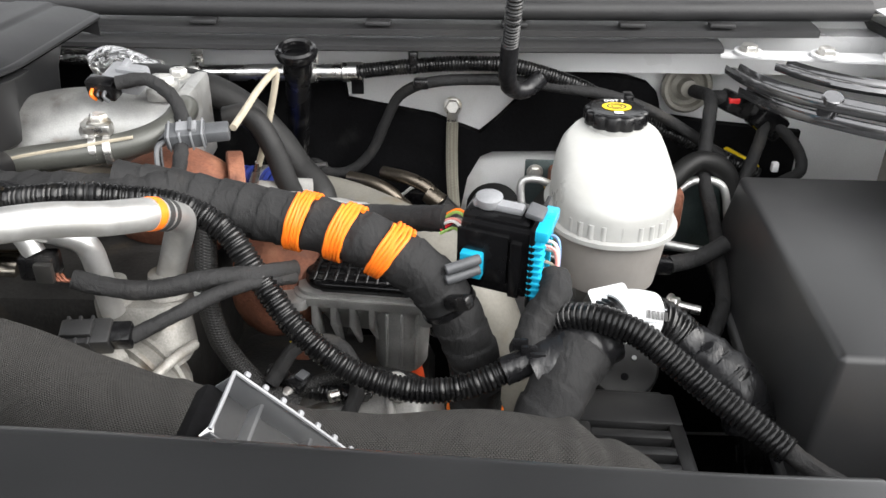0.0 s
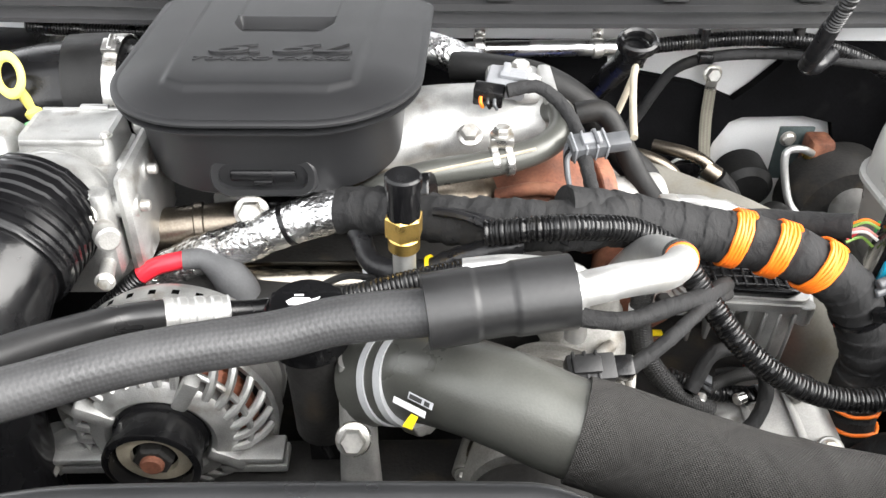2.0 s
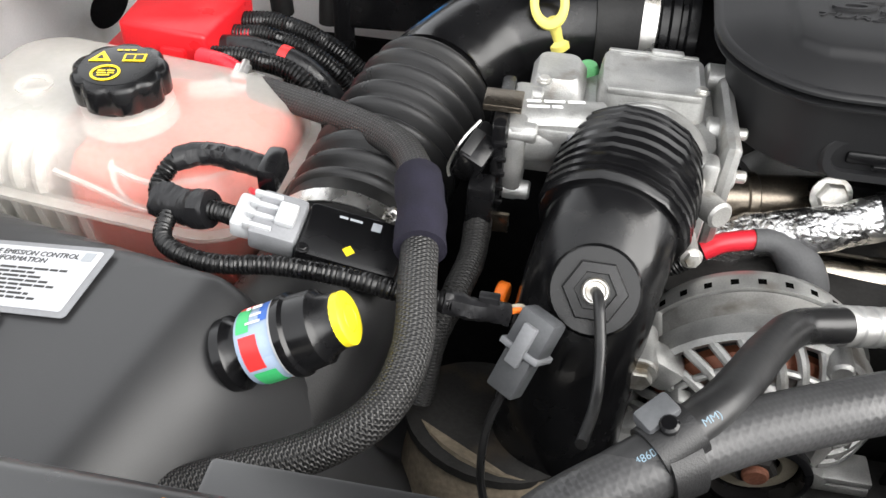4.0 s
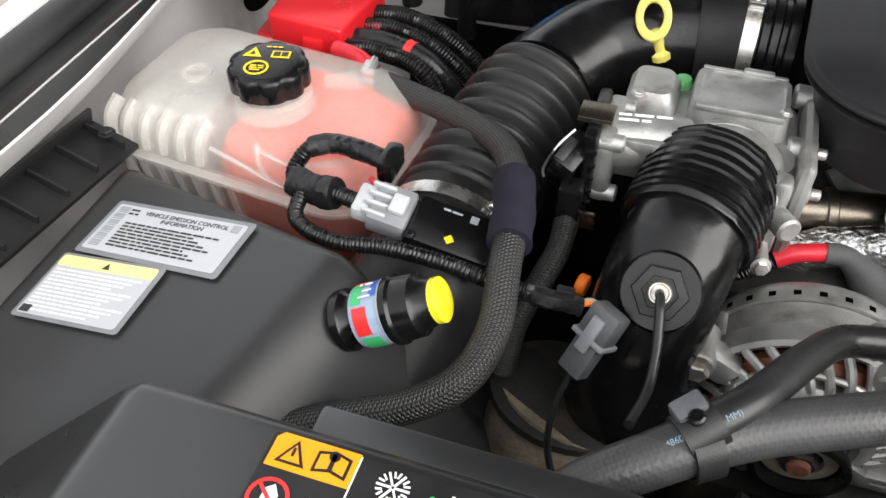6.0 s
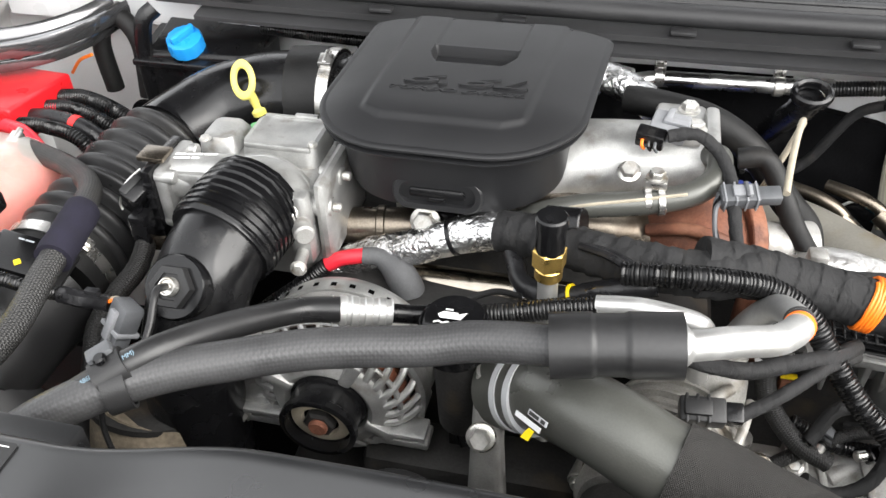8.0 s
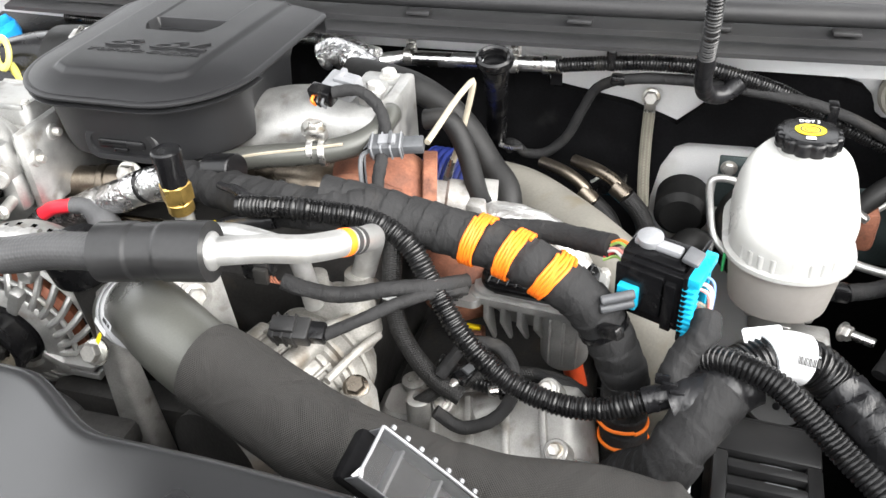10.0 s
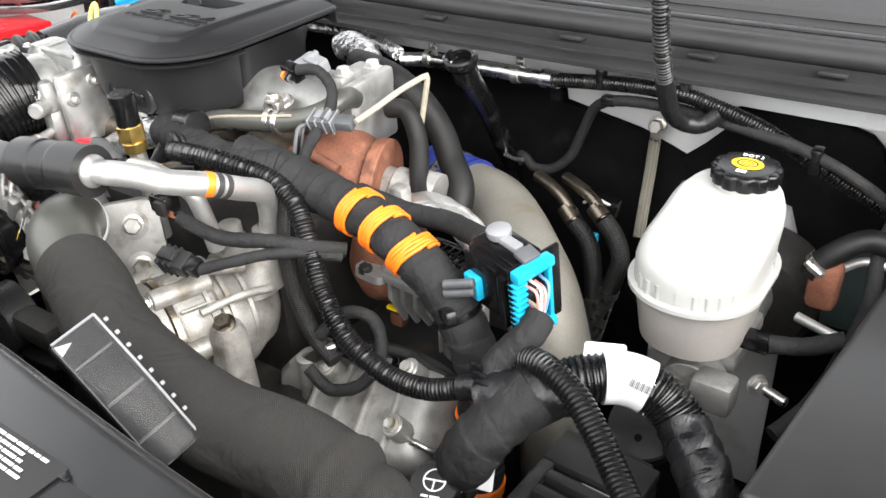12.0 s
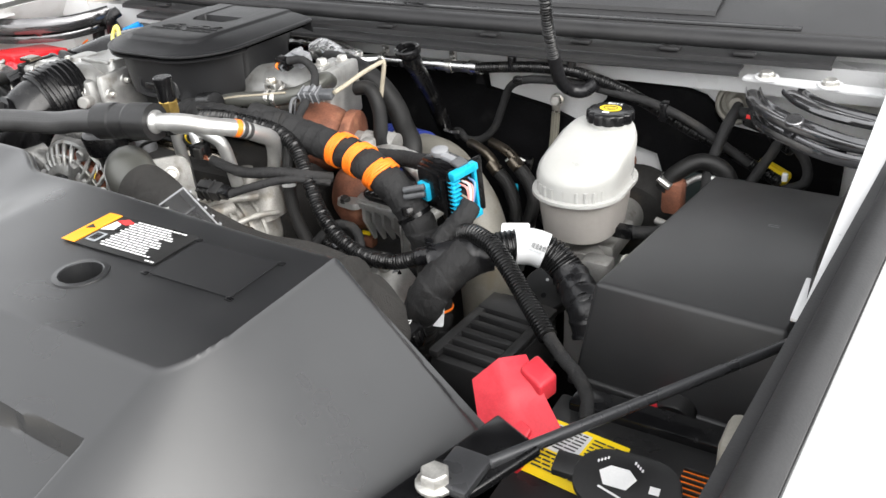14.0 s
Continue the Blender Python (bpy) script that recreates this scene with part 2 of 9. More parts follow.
def woven(name, dark, light, along, around, rough=0.6, bump=0.6, spec=0.4):
    """A braided or woven sleeve: two crossing sets of strands in the sweep's UV."""
    m = M(name, dark, rough, bump=0)
    t = m.node_tree
    N, L = t.nodes.new, t.links.new
    p = t.nodes["Principled BSDF"]
    sep = N("ShaderNodeSeparateXYZ")
    L(N("ShaderNodeUVMap").outputs[0], sep.inputs[0])

    def op(kind, a, b=None):
        n = N("ShaderNodeMath")
        n.operation = kind
        for k, v in enumerate((a, b)):
            if v is None:
                continue
            if isinstance(v, (int, float)):
                n.inputs[k].default_value = v
            else:
                L(v, n.inputs[k])
        return n.outputs[0]

    u = op("MULTIPLY", sep.outputs[0], along * 2 * math.pi)
    v = op("MULTIPLY", sep.outputs[1], around * 2 * math.pi)
    s1, s2 = op("SINE", op("ADD", u, v)), op("SINE", op("SUBTRACT", u, v))
    h = op("MAXIMUM", s1, s2)
    w = op("MULTIPLY", s1, s2)
    fac = op("MULTIPLY_ADD", w, 0.5)
    fac.node.inputs[2].default_value = 0.5
    mix = N("ShaderNodeMix")
    mix.data_type = "RGBA"
    L(op("POWER", fac, 2.5), mix.inputs[0])
    old = p.inputs["Base Color"].links[0].from_socket
    L(old, mix.inputs[6])
    mix.inputs[7].default_value = (*light, 1)
    L(mix.outputs[2], p.inputs["Base Color"])
    b = N("ShaderNodeBump")
    b.inputs["Strength"].default_value, b.inputs["Distance"].default_value = bump, 0.0006
    L(h, b.inputs["Height"])
    L(b.outputs[0], p.inputs["Normal"])
    p.inputs["Specular IOR Level"].default_value = spec
    return m


def crinkled(name, col, rough, scale, metal=1.0, strength=0.9, dist=0.002):
    """Crinkled foil: sharp folds at two scales."""
    m = M(name, col, rough, metal, var=0.1, bump=0)
    t = m.node_tree
    N, L = t.nodes.new, t.links.new
    co = N("ShaderNodeTexCoord").outputs["Object"]
    v = N("ShaderNodeTexVoronoi")
    v.feature = "DISTANCE_TO_EDGE"
    v.inputs["Scale"].default_value = scale
    n = N("ShaderNodeTexNoise")
    n.inputs["Scale"].default_value, n.inputs["Detail"].default_value = scale * 1.7, 5
    L(co, v.inputs["Vector"])
    L(co, n.inputs["Vector"])
    add = N("ShaderNodeMath")
    add.operation = "ADD"
    L(v.outputs["Distance"], add.inputs[0])
    L(n.outputs["Fac"], add.inputs[1])
    b = N("ShaderNodeBump")
    b.inputs["Strength"].default_value, b.inputs["Distance"].default_value = strength, dist
    L(add.outputs[0], b.inputs["Height"])
    L(b.outputs[0], t.nodes["Principled BSDF"].inputs["Normal"])
    return m


def milky(name, col, clear, rough=0.35, bump=0.08):
    """Translucent tank plastic: part of the light goes straight through."""
    m = M(name, col, rough, var=0.06, scale=18, bump=bump, grain=200, sss=0.25)
    t = m.node_tree
    N, L = t.nodes.new, t.links.new
    mix, tr = N("ShaderNodeMixShader"), N("ShaderNodeBsdfTransparent")
    mix.inputs[0].default_value = clear
    L(t.nodes["Principled BSDF"].outputs[0], mix.inputs[1])
    L(tr.outputs[0], mix.inputs[2])
    L(mix.outputs[0], t.nodes["Material Output"].inputs["Surface"])
    return m


def crumple(m, scale, strength, dist, stretch=(1, 1, 1)):
    """Adds creases and wrinkles to a material's relief."""
    t = m.node_tree
    N, L = t.nodes.new, t.links.new
    p = t.nodes["Principled BSDF"]
    mp = N("ShaderNodeMapping")
    mp.inputs["Scale"].default_value = stretch
    L(N("ShaderNodeTexCoord").outputs["Object"], mp.inputs["Vector"])
    n = N("ShaderNodeTexNoise")
    n.inputs["Scale"].default_value, n.inputs["Detail"].default_value = scale, 3.0
    n.inputs["Distortion"].default_value = 0.6
    L(mp.outputs[0], n.inputs["Vector"])
    b = N("ShaderNodeBump")
    b.inputs["Strength"].default_value, b.inputs["Distance"].default_value = strength, dist
    L(n.outputs["Fac"], b.inputs["Height"])
    if p.inputs["Normal"].links:
        L(p.inputs["Normal"].links[0].from_socket, b.inputs["Normal"])
    L(b.outputs[0], p.inputs["Normal"])
    return m


COVER = M("grained grey-black plastic", (0.014, 0.0143, 0.0152), 0.31, var=0.12, scale=12, bump=0.05, grain=1500, rvar=0.05, spec=0.95)
HOUSING = M("fine-grained dark grey plastic", (0.026, 0.0263, 0.0274), 0.38, var=0.12, scale=14, bump=0.08, grain=1400, rvar=0.05, spec=0.5)
FUSEBOX = M("matt black lid plastic", (0.026, 0.0262, 0.027), 0.40, var=0.12, scale=14, bump=0.10, grain=1200, rvar=0.05, spec=0.5)
PLASTIC = M("black plastic", (0.016, 0.016, 0.0165), 0.38, var=0.2, scale=15, bump=0.25, grain=1100, stain=(0.03, 0.029, 0.027), amount=0.05, spec=0.35)
GLOSS = M("smooth black plastic", (0.005, 0.005, 0.0055), 0.23, var=0.2, bump=0.05, stain=(0.030, 0.029, 0.028), amount=0.04, spec=0.36)
LIDMAT = M("matt black moulded plastic", (0.012, 0.0122, 0.0132), 0.46, var=0.12, scale=10, bump=0.12, grain=1600, rvar=0.05, spec=0.42)
RUBBER = M("black rubber", (0.008, 0.008, 0.008), 0.55, var=0.3, scale=25, bump=0.2, grain=350, stain=(0.03, 0.028, 0.026), amount=0.08, spec=0.3)
HOSE = M("dark grey hose rubber", (0.015, 0.015, 0.0155), 0.36, var=0.2, scale=20, bump=0.12, grain=260, stain=(0.05, 0.049, 0.047), amount=0.06, spec=0.4)
RIBHOSE = woven("fabric-marked hose rubber", (0.034, 0.034, 0.035), (0.050, 0.050, 0.051), 190, 14, 0.42, 0.14, 0.45)
BOOT = M("dusty grey rubber", (0.075, 0.076, 0.079), 0.6, var=0.15, scale=30, bump=0.2, spec=0.35)
TAPE = M("black cloth tape", (0.019, 0.019, 0.0195), 0.74, var=0.25, scale=40, bump=0.5, grain=1400, stain=(0.034, 0.032, 0.03), amount=0.1, spec=0.22)
VINYL = M("shiny black vinyl tape", (0.010, 0.010, 0.011), 0.33, var=0.2, scale=40, bump=0.15, grain=180, spec=0.4)
CONDUIT = M("black corrugated conduit plastic", (0.006, 0.006, 0.0063), 0.28, var=0.25, scale=40, bump=0.08, stain=(0.028, 0.027, 0.024), amount=0.07, spec=0.4)
ALU = M("raw cast aluminium", (0.345, 0.340, 0.326), 0.52, 0.6, var=0.18, scale=55, bump=0.3, grain=800, stain=(0.17, 0.155, 0.135), amount=0.16)
ALU_SAND = M("sand-cast aluminium", (0.42, 0.42, 0.41), 0.46, 0.75, var=0.16, scale=60, bump=0.3, grain=900, stain=(0.25, 0.23, 0.2), amount=0.1)
ALU_OLD = M("weathered cast aluminium", (0.315, 0.306, 0.285), 0.54, 0.5, var=0.25, scale=45, bump=0.35, grain=600, stain=(0.16, 0.135, 0.105), amount=0.2)
PIPE = M("drawn aluminium tube", (0.58, 0.58, 0.57), 0.42, 0.8, var=0.08, scale=40, bump=0.1, grain=300, stain=(0.45, 0.44, 0.42), amount=0.06)
STEEL = M("zinc-plated steel", (0.6, 0.59, 0.57), 0.3, 0.95, var=0.12, scale=60, bump=0.12, stain=(0.35, 0.31, 0.24), amount=0.08)
BOLT = M("plated bolt steel", (0.62, 0.61, 0.58), 0.38, 0.85, var=0.15, scale=80, bump=0.2, stain=(0.3, 0.26, 0.2), amount=0.12)
HEATED = M("heat-stained steel", (0.18, 0.155, 0.125), 0.3, 0.95, var=0.3, scale=22, bump=0.1, stain=(0.08, 0.055, 0.035), amount=0.2)
POLISHED = M("polished heat-stained steel", (0.42, 0.38, 0.32), 0.2, 1.0, var=0.25, scale=14, bump=0.04, stain=(0.14, 0.075, 0.035), amount=0.3)
STRUT = M("dark painted steel rod", (0.045, 0.046, 0.049), 0.32, 0.4, var=0.1, bump=0.08)
OLIVE = M("olive-grey coated pipe", (0.085, 0.086, 0.078), 0.34, 0.35, var=0.1, scale=18, bump=0.15, grain=600)
GREYPIPE = M("weathered grey alloy pipe", (0.205, 0.195, 0.17), 0.58, 0.25, var=0.12, scale=25, bump=0.3, grain=350, stain=(0.17, 0.14, 0.09), amount=0.15)
RUST = M("rusted cast iron", (0.16, 0.06, 0.034), 0.75, 0.1, var=0.35, scale=40, bump=0.8, grain=380, stain=(0.3, 0.13, 0.075), amount=0.16)
IRON = M("dark grey iron", (0.03, 0.029, 0.028), 0.6, 0.4, var=0.3, scale=30, bump=0.5, grain=300, stain=(0.07, 0.055, 0.04), amount=0.1, spec=0.35)
BRASS = M("brass", (0.62, 0.42, 0.13), 0.33, 0.95, var=0.12, scale=60, bump=0.1, stain=(0.4, 0.26, 0.09), amount=0.08)
FOIL = crinkled("crinkled aluminium foil wrap", (0.78, 0.78, 0.78), 0.24, 130)
FOIL_LINE = crinkled("smooth foil tape", (0.72, 0.72, 0.72), 0.30, 60, 1.0, 0.25)
FOIL_DULL = crinkled("dull heat-shield foil", (0.76, 0.75, 0.73), 0.34, 90, 0.9, 0.7)
WHITE = M("white body paint", (0.63, 0.635, 0.64), 0.3, var=0.04, scale=8, bump=0.04, coat=0.3, stain=(0.55, 0.54, 0.5), amount=0.04, rvar=0.06)
WHITE_IN = M("white primer paint with dust", (0.72, 0.72, 0.72), 0.42, var=0.07, scale=9, bump=0.1, stain=(0.42, 0.4, 0.36), amount=0.1)
SEAL = M("weatherstrip rubber", (0.022, 0.022, 0.023), 0.5, var=0.2, scale=12, bump=0.2, grain=500, stain=(0.028, 0.028, 0.028), amount=0.1, spec=0.35)
COWLMAT = M("black cowl plastic", (0.024, 0.024, 0.025), 0.46, var=0.15, scale=7, bump=0.3, grain=900, stain=(0.035, 0.035, 0.034), amount=0.08, spec=0.4)
# Black felt, also used as painted shade for the bay floor, holes and slots.
FELT_AND_SHADE = M("black insulation felt, also painted shade", (0.0042, 0.0042, 0.0047), 0.95, var=0.4, scale=30, bump=0.5, grain=240, spec=0.08, stain=(0.012, 0.012, 0.012), amount=0.05)
RED = M("red plastic", (0.62, 0.012, 0.018), 0.34, var=0.08, scale=20, bump=0.08)
REDSOFT = M("soft red plastic cover", (0.55, 0.03, 0.045), 0.45, var=0.12, scale=25, bump=0.15)
REDWIRE = M("red cable sheath", (0.6, 0.02, 0.035), 0.36, var=0.1, bump=0.05)
ORANGE = M("orange wrapping cord", (0.95, 0.2, 0.012), 0.5, var=0.15, scale=60, bump=0.2, grain=900)
BLUE = M("cyan connector plastic", (0.012, 0.36, 0.56), 0.36, var=0.08, bump=0.05)
BLUECAP = M("blue cap plastic", (0.015, 0.26, 0.66), 0.32, var=0.08, bump=0.08)
DEEPBLUE = M("blue silicone coupler", (0.02, 0.035, 0.2), 0.45, var=0.15, bump=0.1)
YELLOW = M("yellow plastic", (0.82, 0.66, 0.02), 0.4, var=0.06, bump=0.1)
PALEYELLOW = M("pale yellow moulding", (0.78, 0.68, 0.16), 0.45, var=0.06, bump=0.1)
GREEN = M("green cap plastic", (0.12, 0.42, 0.16), 0.45, var=0.1, bump=0.1)
GREYPL = M("grey connector plastic", (0.2, 0.205, 0.215), 0.45, var=0.1, scale=60, bump=0.1)
DARKGREY = M("dark grey connector plastic", (0.075, 0.078, 0.083), 0.45, var=0.15, scale=60, bump=0.1)
LIGHTGREY = M("light grey connector plastic", (0.42, 0.43, 0.44), 0.42, var=0.06, bump=0.08)
HDPE = M("white translucent tank plastic", (0.40, 0.40, 0.385), 0.34, var=0.04, scale=14, bump=0.15, grain=160, sss=0.2)
HDPE_FULL = M("translucent tank plastic with fluid behind it", (0.31, 0.292, 0.272), 0.34, var=0.05, scale=14, bump=0.15, grain=160, sss=0.2)
TANK = milky("milky tank plastic", (0.82, 0.79, 0.73), 0.69)
COOLANT = M("red coolant", (0.84, 0.055, 0.014), 0.4, var=0.08, scale=8, bump=0)
PAPER = M("white label paper", (0.62, 0.63, 0.64), 0.45, var=0.03, bump=0.03)
SILVERLABEL = M("silver-grey label", (0.46, 0.47, 0.49), 0.42, var=0.03, bump=0.03)
YELLOWLABEL = M("pale yellow label", (0.78, 0.7, 0.3), 0.45, var=0.03, bump=0.03)
ORANGELABEL = M("orange warning label", (0.80, 0.30, 0.005), 0.42, var=0.03, bump=0.02)
YELLOW2 = M("bright yellow label", (0.85, 0.62, 0.01), 0.42, var=0.03, bump=0.02)
BLACKLABEL = M("black label film", (0.012, 0.012, 0.012), 0.35, var=0.05, bump=0.02)
PRINT = M("black print", (0.03, 0.03, 0.03), 0.5, var=0.05, bump=0)
WPRINT = M("white print", (0.75, 0.75, 0.75), 0.5, var=0.05, bump=0)
GREYPRINT = M("grey print", (0.3, 0.32, 0.34), 0.5, var=0.05, bump=0)
BLUEPRINT = M("pale blue print", (0.16, 0.24, 0.30), 0.5, var=0.1, bump=0)
REDPRINT = M("red print", (0.7, 0.03, 0.03), 0.45, var=0.05, bump=0)
GREENPRINT = M("green print", (0.05, 0.45, 0.15), 0.45, var=0.05, bump=0)
BLUEPRINT2 = M("blue print", (0.03, 0.12, 0.45), 0.45, var=0.05, bump=0)
PURPLE = M("dark purple felt sleeve", (0.014, 0.013, 0.022), 0.9, var=0.25, scale=60, bump=0.5, grain=900, spec=0.2)
STRAP = woven("tinned copper braid", (0.16, 0.15, 0.12), (0.3, 0.28, 0.23), 500, 5, 0.5, 0.7)
BRAID = woven("black nylon braid with pale strands", (0.008, 0.008, 0.009), (0.085, 0.083, 0.078), 330, 14, 0.45, 0.8)
MESH = woven("coarse woven heat sleeve", (0.018, 0.0175, 0.017), (0.078, 0.074, 0.069), 620, 96, 0.8, 0.9, 0.25)
CONCRETE = M("pale concrete", (0.24, 0.225, 0.195), 0.85, var=0.2, scale=3, bump=0.4, grain=60, stain=(0.3, 0.28, 0.25), amount=0.1)
TAN = M("tan fibre cord", (0.32, 0.285, 0.22), 0.75, var=0.15, scale=80, bump=0.4, grain=700)
DIRT = M("dusty tan-grey metal", (0.2, 0.165, 0.12), 0.75, 0.1, var=0.4, scale=30, bump=0.5, grain=250)
PINK = M("pink wire", (0.75, 0.3, 0.27), 0.4, bump=0)
WIREW = M("white wire", (0.7, 0.7, 0.68), 0.4, bump=0)
WIREG = M("green wire", (0.25, 0.42, 0.1), 0.4, bump=0)
WIREB = M("blue wire", (0.15, 0.3, 0.55), 0.4, bump=0)
COPPER = M("orange-copper windings", (0.22, 0.075, 0.04), 0.45, 0.4, var=0.2, bump=0.2)
CLEAR = bpy.data.materials.new("clear fuse-cover plastic")
CLEAR.use_nodes = True
cn_t = CLEAR.node_tree
cn_p, cn_mix, cn_tr = cn_t.nodes["Principled BSDF"], cn_t.nodes.new("ShaderNodeMixShader"), cn_t.nodes.new("ShaderNodeBsdfTransparent")
cn_p.inputs["Base Color"].default_value, cn_p.inputs["Roughness"].default_value = (0.03, 0.031, 0.033, 1), 0.2
cn_mix.inputs[0].default_value = 0.80
cn_t.links.new(cn_p.outputs[0], cn_mix.inputs[1])
cn_t.links.new(cn_tr.outputs[0], cn_mix.inputs[2])
cn_t.links.new(cn_mix.outputs[0], cn_t.nodes["Material Output"].inputs["Surface"])
GLOSSMETAL = M("glossy black painted steel", (0.13, 0.13, 0.134), 0.17, 0.8, var=0.2, scale=20, bump=0.1, grain=120, coat=0.8, rvar=0.05)
# Black colour that paints shade into holes, grooves, slots and bores.
SHADE_BLACK = M("painted shade black for recesses", (0.002, 0.002, 0.002), 1.0, var=0.1, bump=0, spec=0.0)
BRAID2 = woven("fine black nylon braid", (0.007, 0.007, 0.0075), (0.035, 0.034, 0.032), 420, 9, 0.5, 0.6)
crumple(TAPE, 75, 0.55, 0.004, (1.6, 1.0, 1.0))
crumple(VINYL, 75, 0.35, 0.003, (2.4, 1.0, 1.0))
crumple(MESH, 26, 0.75, 0.013)
crumple(RUBBER, 40, 0.15, 0.004)
crumple(CONDUIT, 60, 0.25, 0.003)
crumple(ALU, 45, 0.12, 0.002)
crumple(FOIL, 60, 0.5, 0.004)
crumple(REDSOFT, 30, 0.4, 0.006)
crumple(RUST, 60, 0.35, 0.003)

# ---- the setting: ground, body, cowl, firewall ----
ground = part("ground", slab(nb(), rect(-400, -400, 400, 400), 0.12, 0.22), CONCRETE)
tagged(ground, "pale dry concrete ground beneath the truck", "ground", kind="structure")

# Bay floor for the frame below the engine; black colour paints its deep shade.
bay = part("bay_floor", slab(nb(), rect(-1.16, -0.25, 0.6, 1.1), 0.72, 0.76), FELT_AND_SHADE)
tagged(bay, "plain slab coloured black for the shade deep in the engine bay", "floor", kind="structure")


def fender(name, x_seal, side, label, inner, shoulder, skew=0.0, half=(-0.028, 0.014), bulb=0.016, wall_mat=None):
    """A body side: inner wall, flange, rubber seal and the rounded painted outer panel."""
    top = thing(name, label, "fender", (x_seal, 0.5, 1.4), kind="structure")
    prof = [(inner, 1.425), (0.0, 1.428), (0.02, 1.434), (shoulder * 0.5, 1.443), (shoulder, 1.44), (shoulder + 0.025, 1.42), (shoulder + 0.04, 1.36), (shoulder + 0.05, 1.15), (shoulder + 0.04, 0.8)]

    def skin(u, v):
        k = u * (len(prof) - 1)
        i = min(int(k), len(prof) - 2)
        f = k - i
        a, b = prof[i], prof[i + 1]
        y = -0.45 + 1.75 * v
        return Vector((x_seal + side * (a[0] + (b[0] - a[0]) * f), y, a[1] + (b[1] - a[1]) * f - 0.05 * max(0, 0.1 - y)))
    bm = nb()
    sheet(bm, 48, 24, skin)
    part("outer_panel", thick(bm, 0.002), WHITE, top, "glossy white painted outer panel", sharp=60)
    if inner < -0.03:
        bm = nb()
        sheet(bm, 3, 24, lambda u, v: Vector((x_seal + side * (inner + 0.002), -0.45 + 1.6 * v, 1.425 - 0.018 * u)))
        part("flange", thick(bm, 0.002), WHITE, top)
    bm = nb()

    def wall(u, v):
        y = -0.4 + 1.52 * v
        z = 1.41 - 0.66 * u
        return Vector((x_seal + side * (inner + 0.005 + 0.095 * step01(u, 0.0, 0.16) + 0.012 * math.sin(y * 9)), y, z))
    sheet(bm, 16, 30, wall)
    part("inner_wall", thick(bm, 0.002), wall_mat or WHITE_IN, top, "black inner wall" if wall_mat else "dusty white inner wall")
    # The bulb seal along the hood edge.
    bm = nb()
    tube(bm, [(x_seal + skew * (y - 0.3), y, z) for y, z in ((-0.42, 1.424), (0.2, 1.440), (0.55, 1.443), (0.79, 1.443))], bulb, 14, 0.02, flat=0.75)
    slab(bm, [(x_seal + skew * (y - 0.3) + side * d, y) for d, y in ((half[0], -0.4), (half[0], 0.84), (half[1], 0.84), (half[1], -0.4))], 1.4285, 1.4345)
    part("bulb_seal", bm, SEAL, top, "black rubber bulb seal")
    return top


fender_l = fender("fender_passenger", -1.103, -1, "glossy white front fender with black bulb seal along its edge", -0.024, 0.06)
# The driver's inner wall is coloured black in place of white.
fender_r = fender("fender_driver", 0.566, 1, "glossy white front fender with black bulb seal, brightly lit", -0.02, 0.17, 0.07, (-0.022, 0.012), 0.012, PLASTIC)
part("white_tab", box(nb(), (0.5430, 0.418, 1.402), (0.013, 0.062, 0.004), 0.001), WHITE, fender_r, "white painted tab")
# Drain opening in the inner wall: a black disc colours in its shade.
part("drain_hole", lathe(nb(), [(0.026, 0.0), (0.028, 0.003), (0.02, 0.004)], axes((-1.146, 0.955, 1.272), (1, 0, 0.15)) @ Matrix.Diagonal((1.5, 0.75, 1, 1)), 24), FELT_AND_SHADE, fender_l)

# Unseen radiator and corner baffles, added under the cover to block front light.
rad = thing("radiator", "unseen dark radiator and added front panels blocking light beneath the cover", "radiator", (-0.3, 0.16, 0.8), kind="structure")
part("radiator_core", slab(nb(), rect(-0.90, 0.12, 0.34, 0.20), 0.76, 1.30), FELT_AND_SHADE, rad)
part("side_baffle", slab(nb(), rect(-1.16, 0.10, -0.902, 0.13), 0.76, 1.20), FELT_AND_SHADE, rad)
part("side_baffle", slab(nb(), rect(0.342, 0.06, 0.60, 0.09), 0.76, 1.20), FELT_AND_SHADE, rad)

# ---- cowl: stepped black plastic with a bulb seal ----
cowl = thing("cowl_panel", "black plastic cowl panel with rubber bulb seal below the windscreen", "cowl", (-0.27, 1.0, 1.42), kind="structure")


def cowl_y(x):
    return 0.018 * ((x + 0.27) / 0.7) ** 2


def cowl_strip(name, prof, x0, x1, material, n=60, t=0.003, label=""):
    bm = nb()
    sheet(bm, n, len(prof) - 1, lambda u, v: Vector((x0 + (x1 - x0) * u, prof[round(v * (len(prof) - 1))][0] + cowl_y(x0 + (x1 - x0) * u), prof[round(v * (len(prof) - 1))][1] - 0.010)))
    return part(name, thick(bm, t), material, cowl, label, sharp=30)


cowl_strip("lower_lip", [(0.962, 1.398), (0.955, 1.401), (0.955, 1.406), (0.968, 1.4085), (0.985, 1.409)], -0.80, 0.36, COWLMAT)
cowl_strip("upper_lip", [(0.984, 1.4105), (0.972, 1.413), (0.972, 1.420), (0.985, 1.4225), (1.01, 1.4235)], -0.86, 0.47, COWLMAT)
bm = nb()
tube(bm, [(-0.95 + 0.148 * k, 0.998 + cowl_y(-0.95 + 0.148 * k), 1.4275) for k in range(11)], 0.0145, 14, 0.02, flat=0.85)
part("bulb_seal", bm, SEAL, cowl, "round black rubber seal")
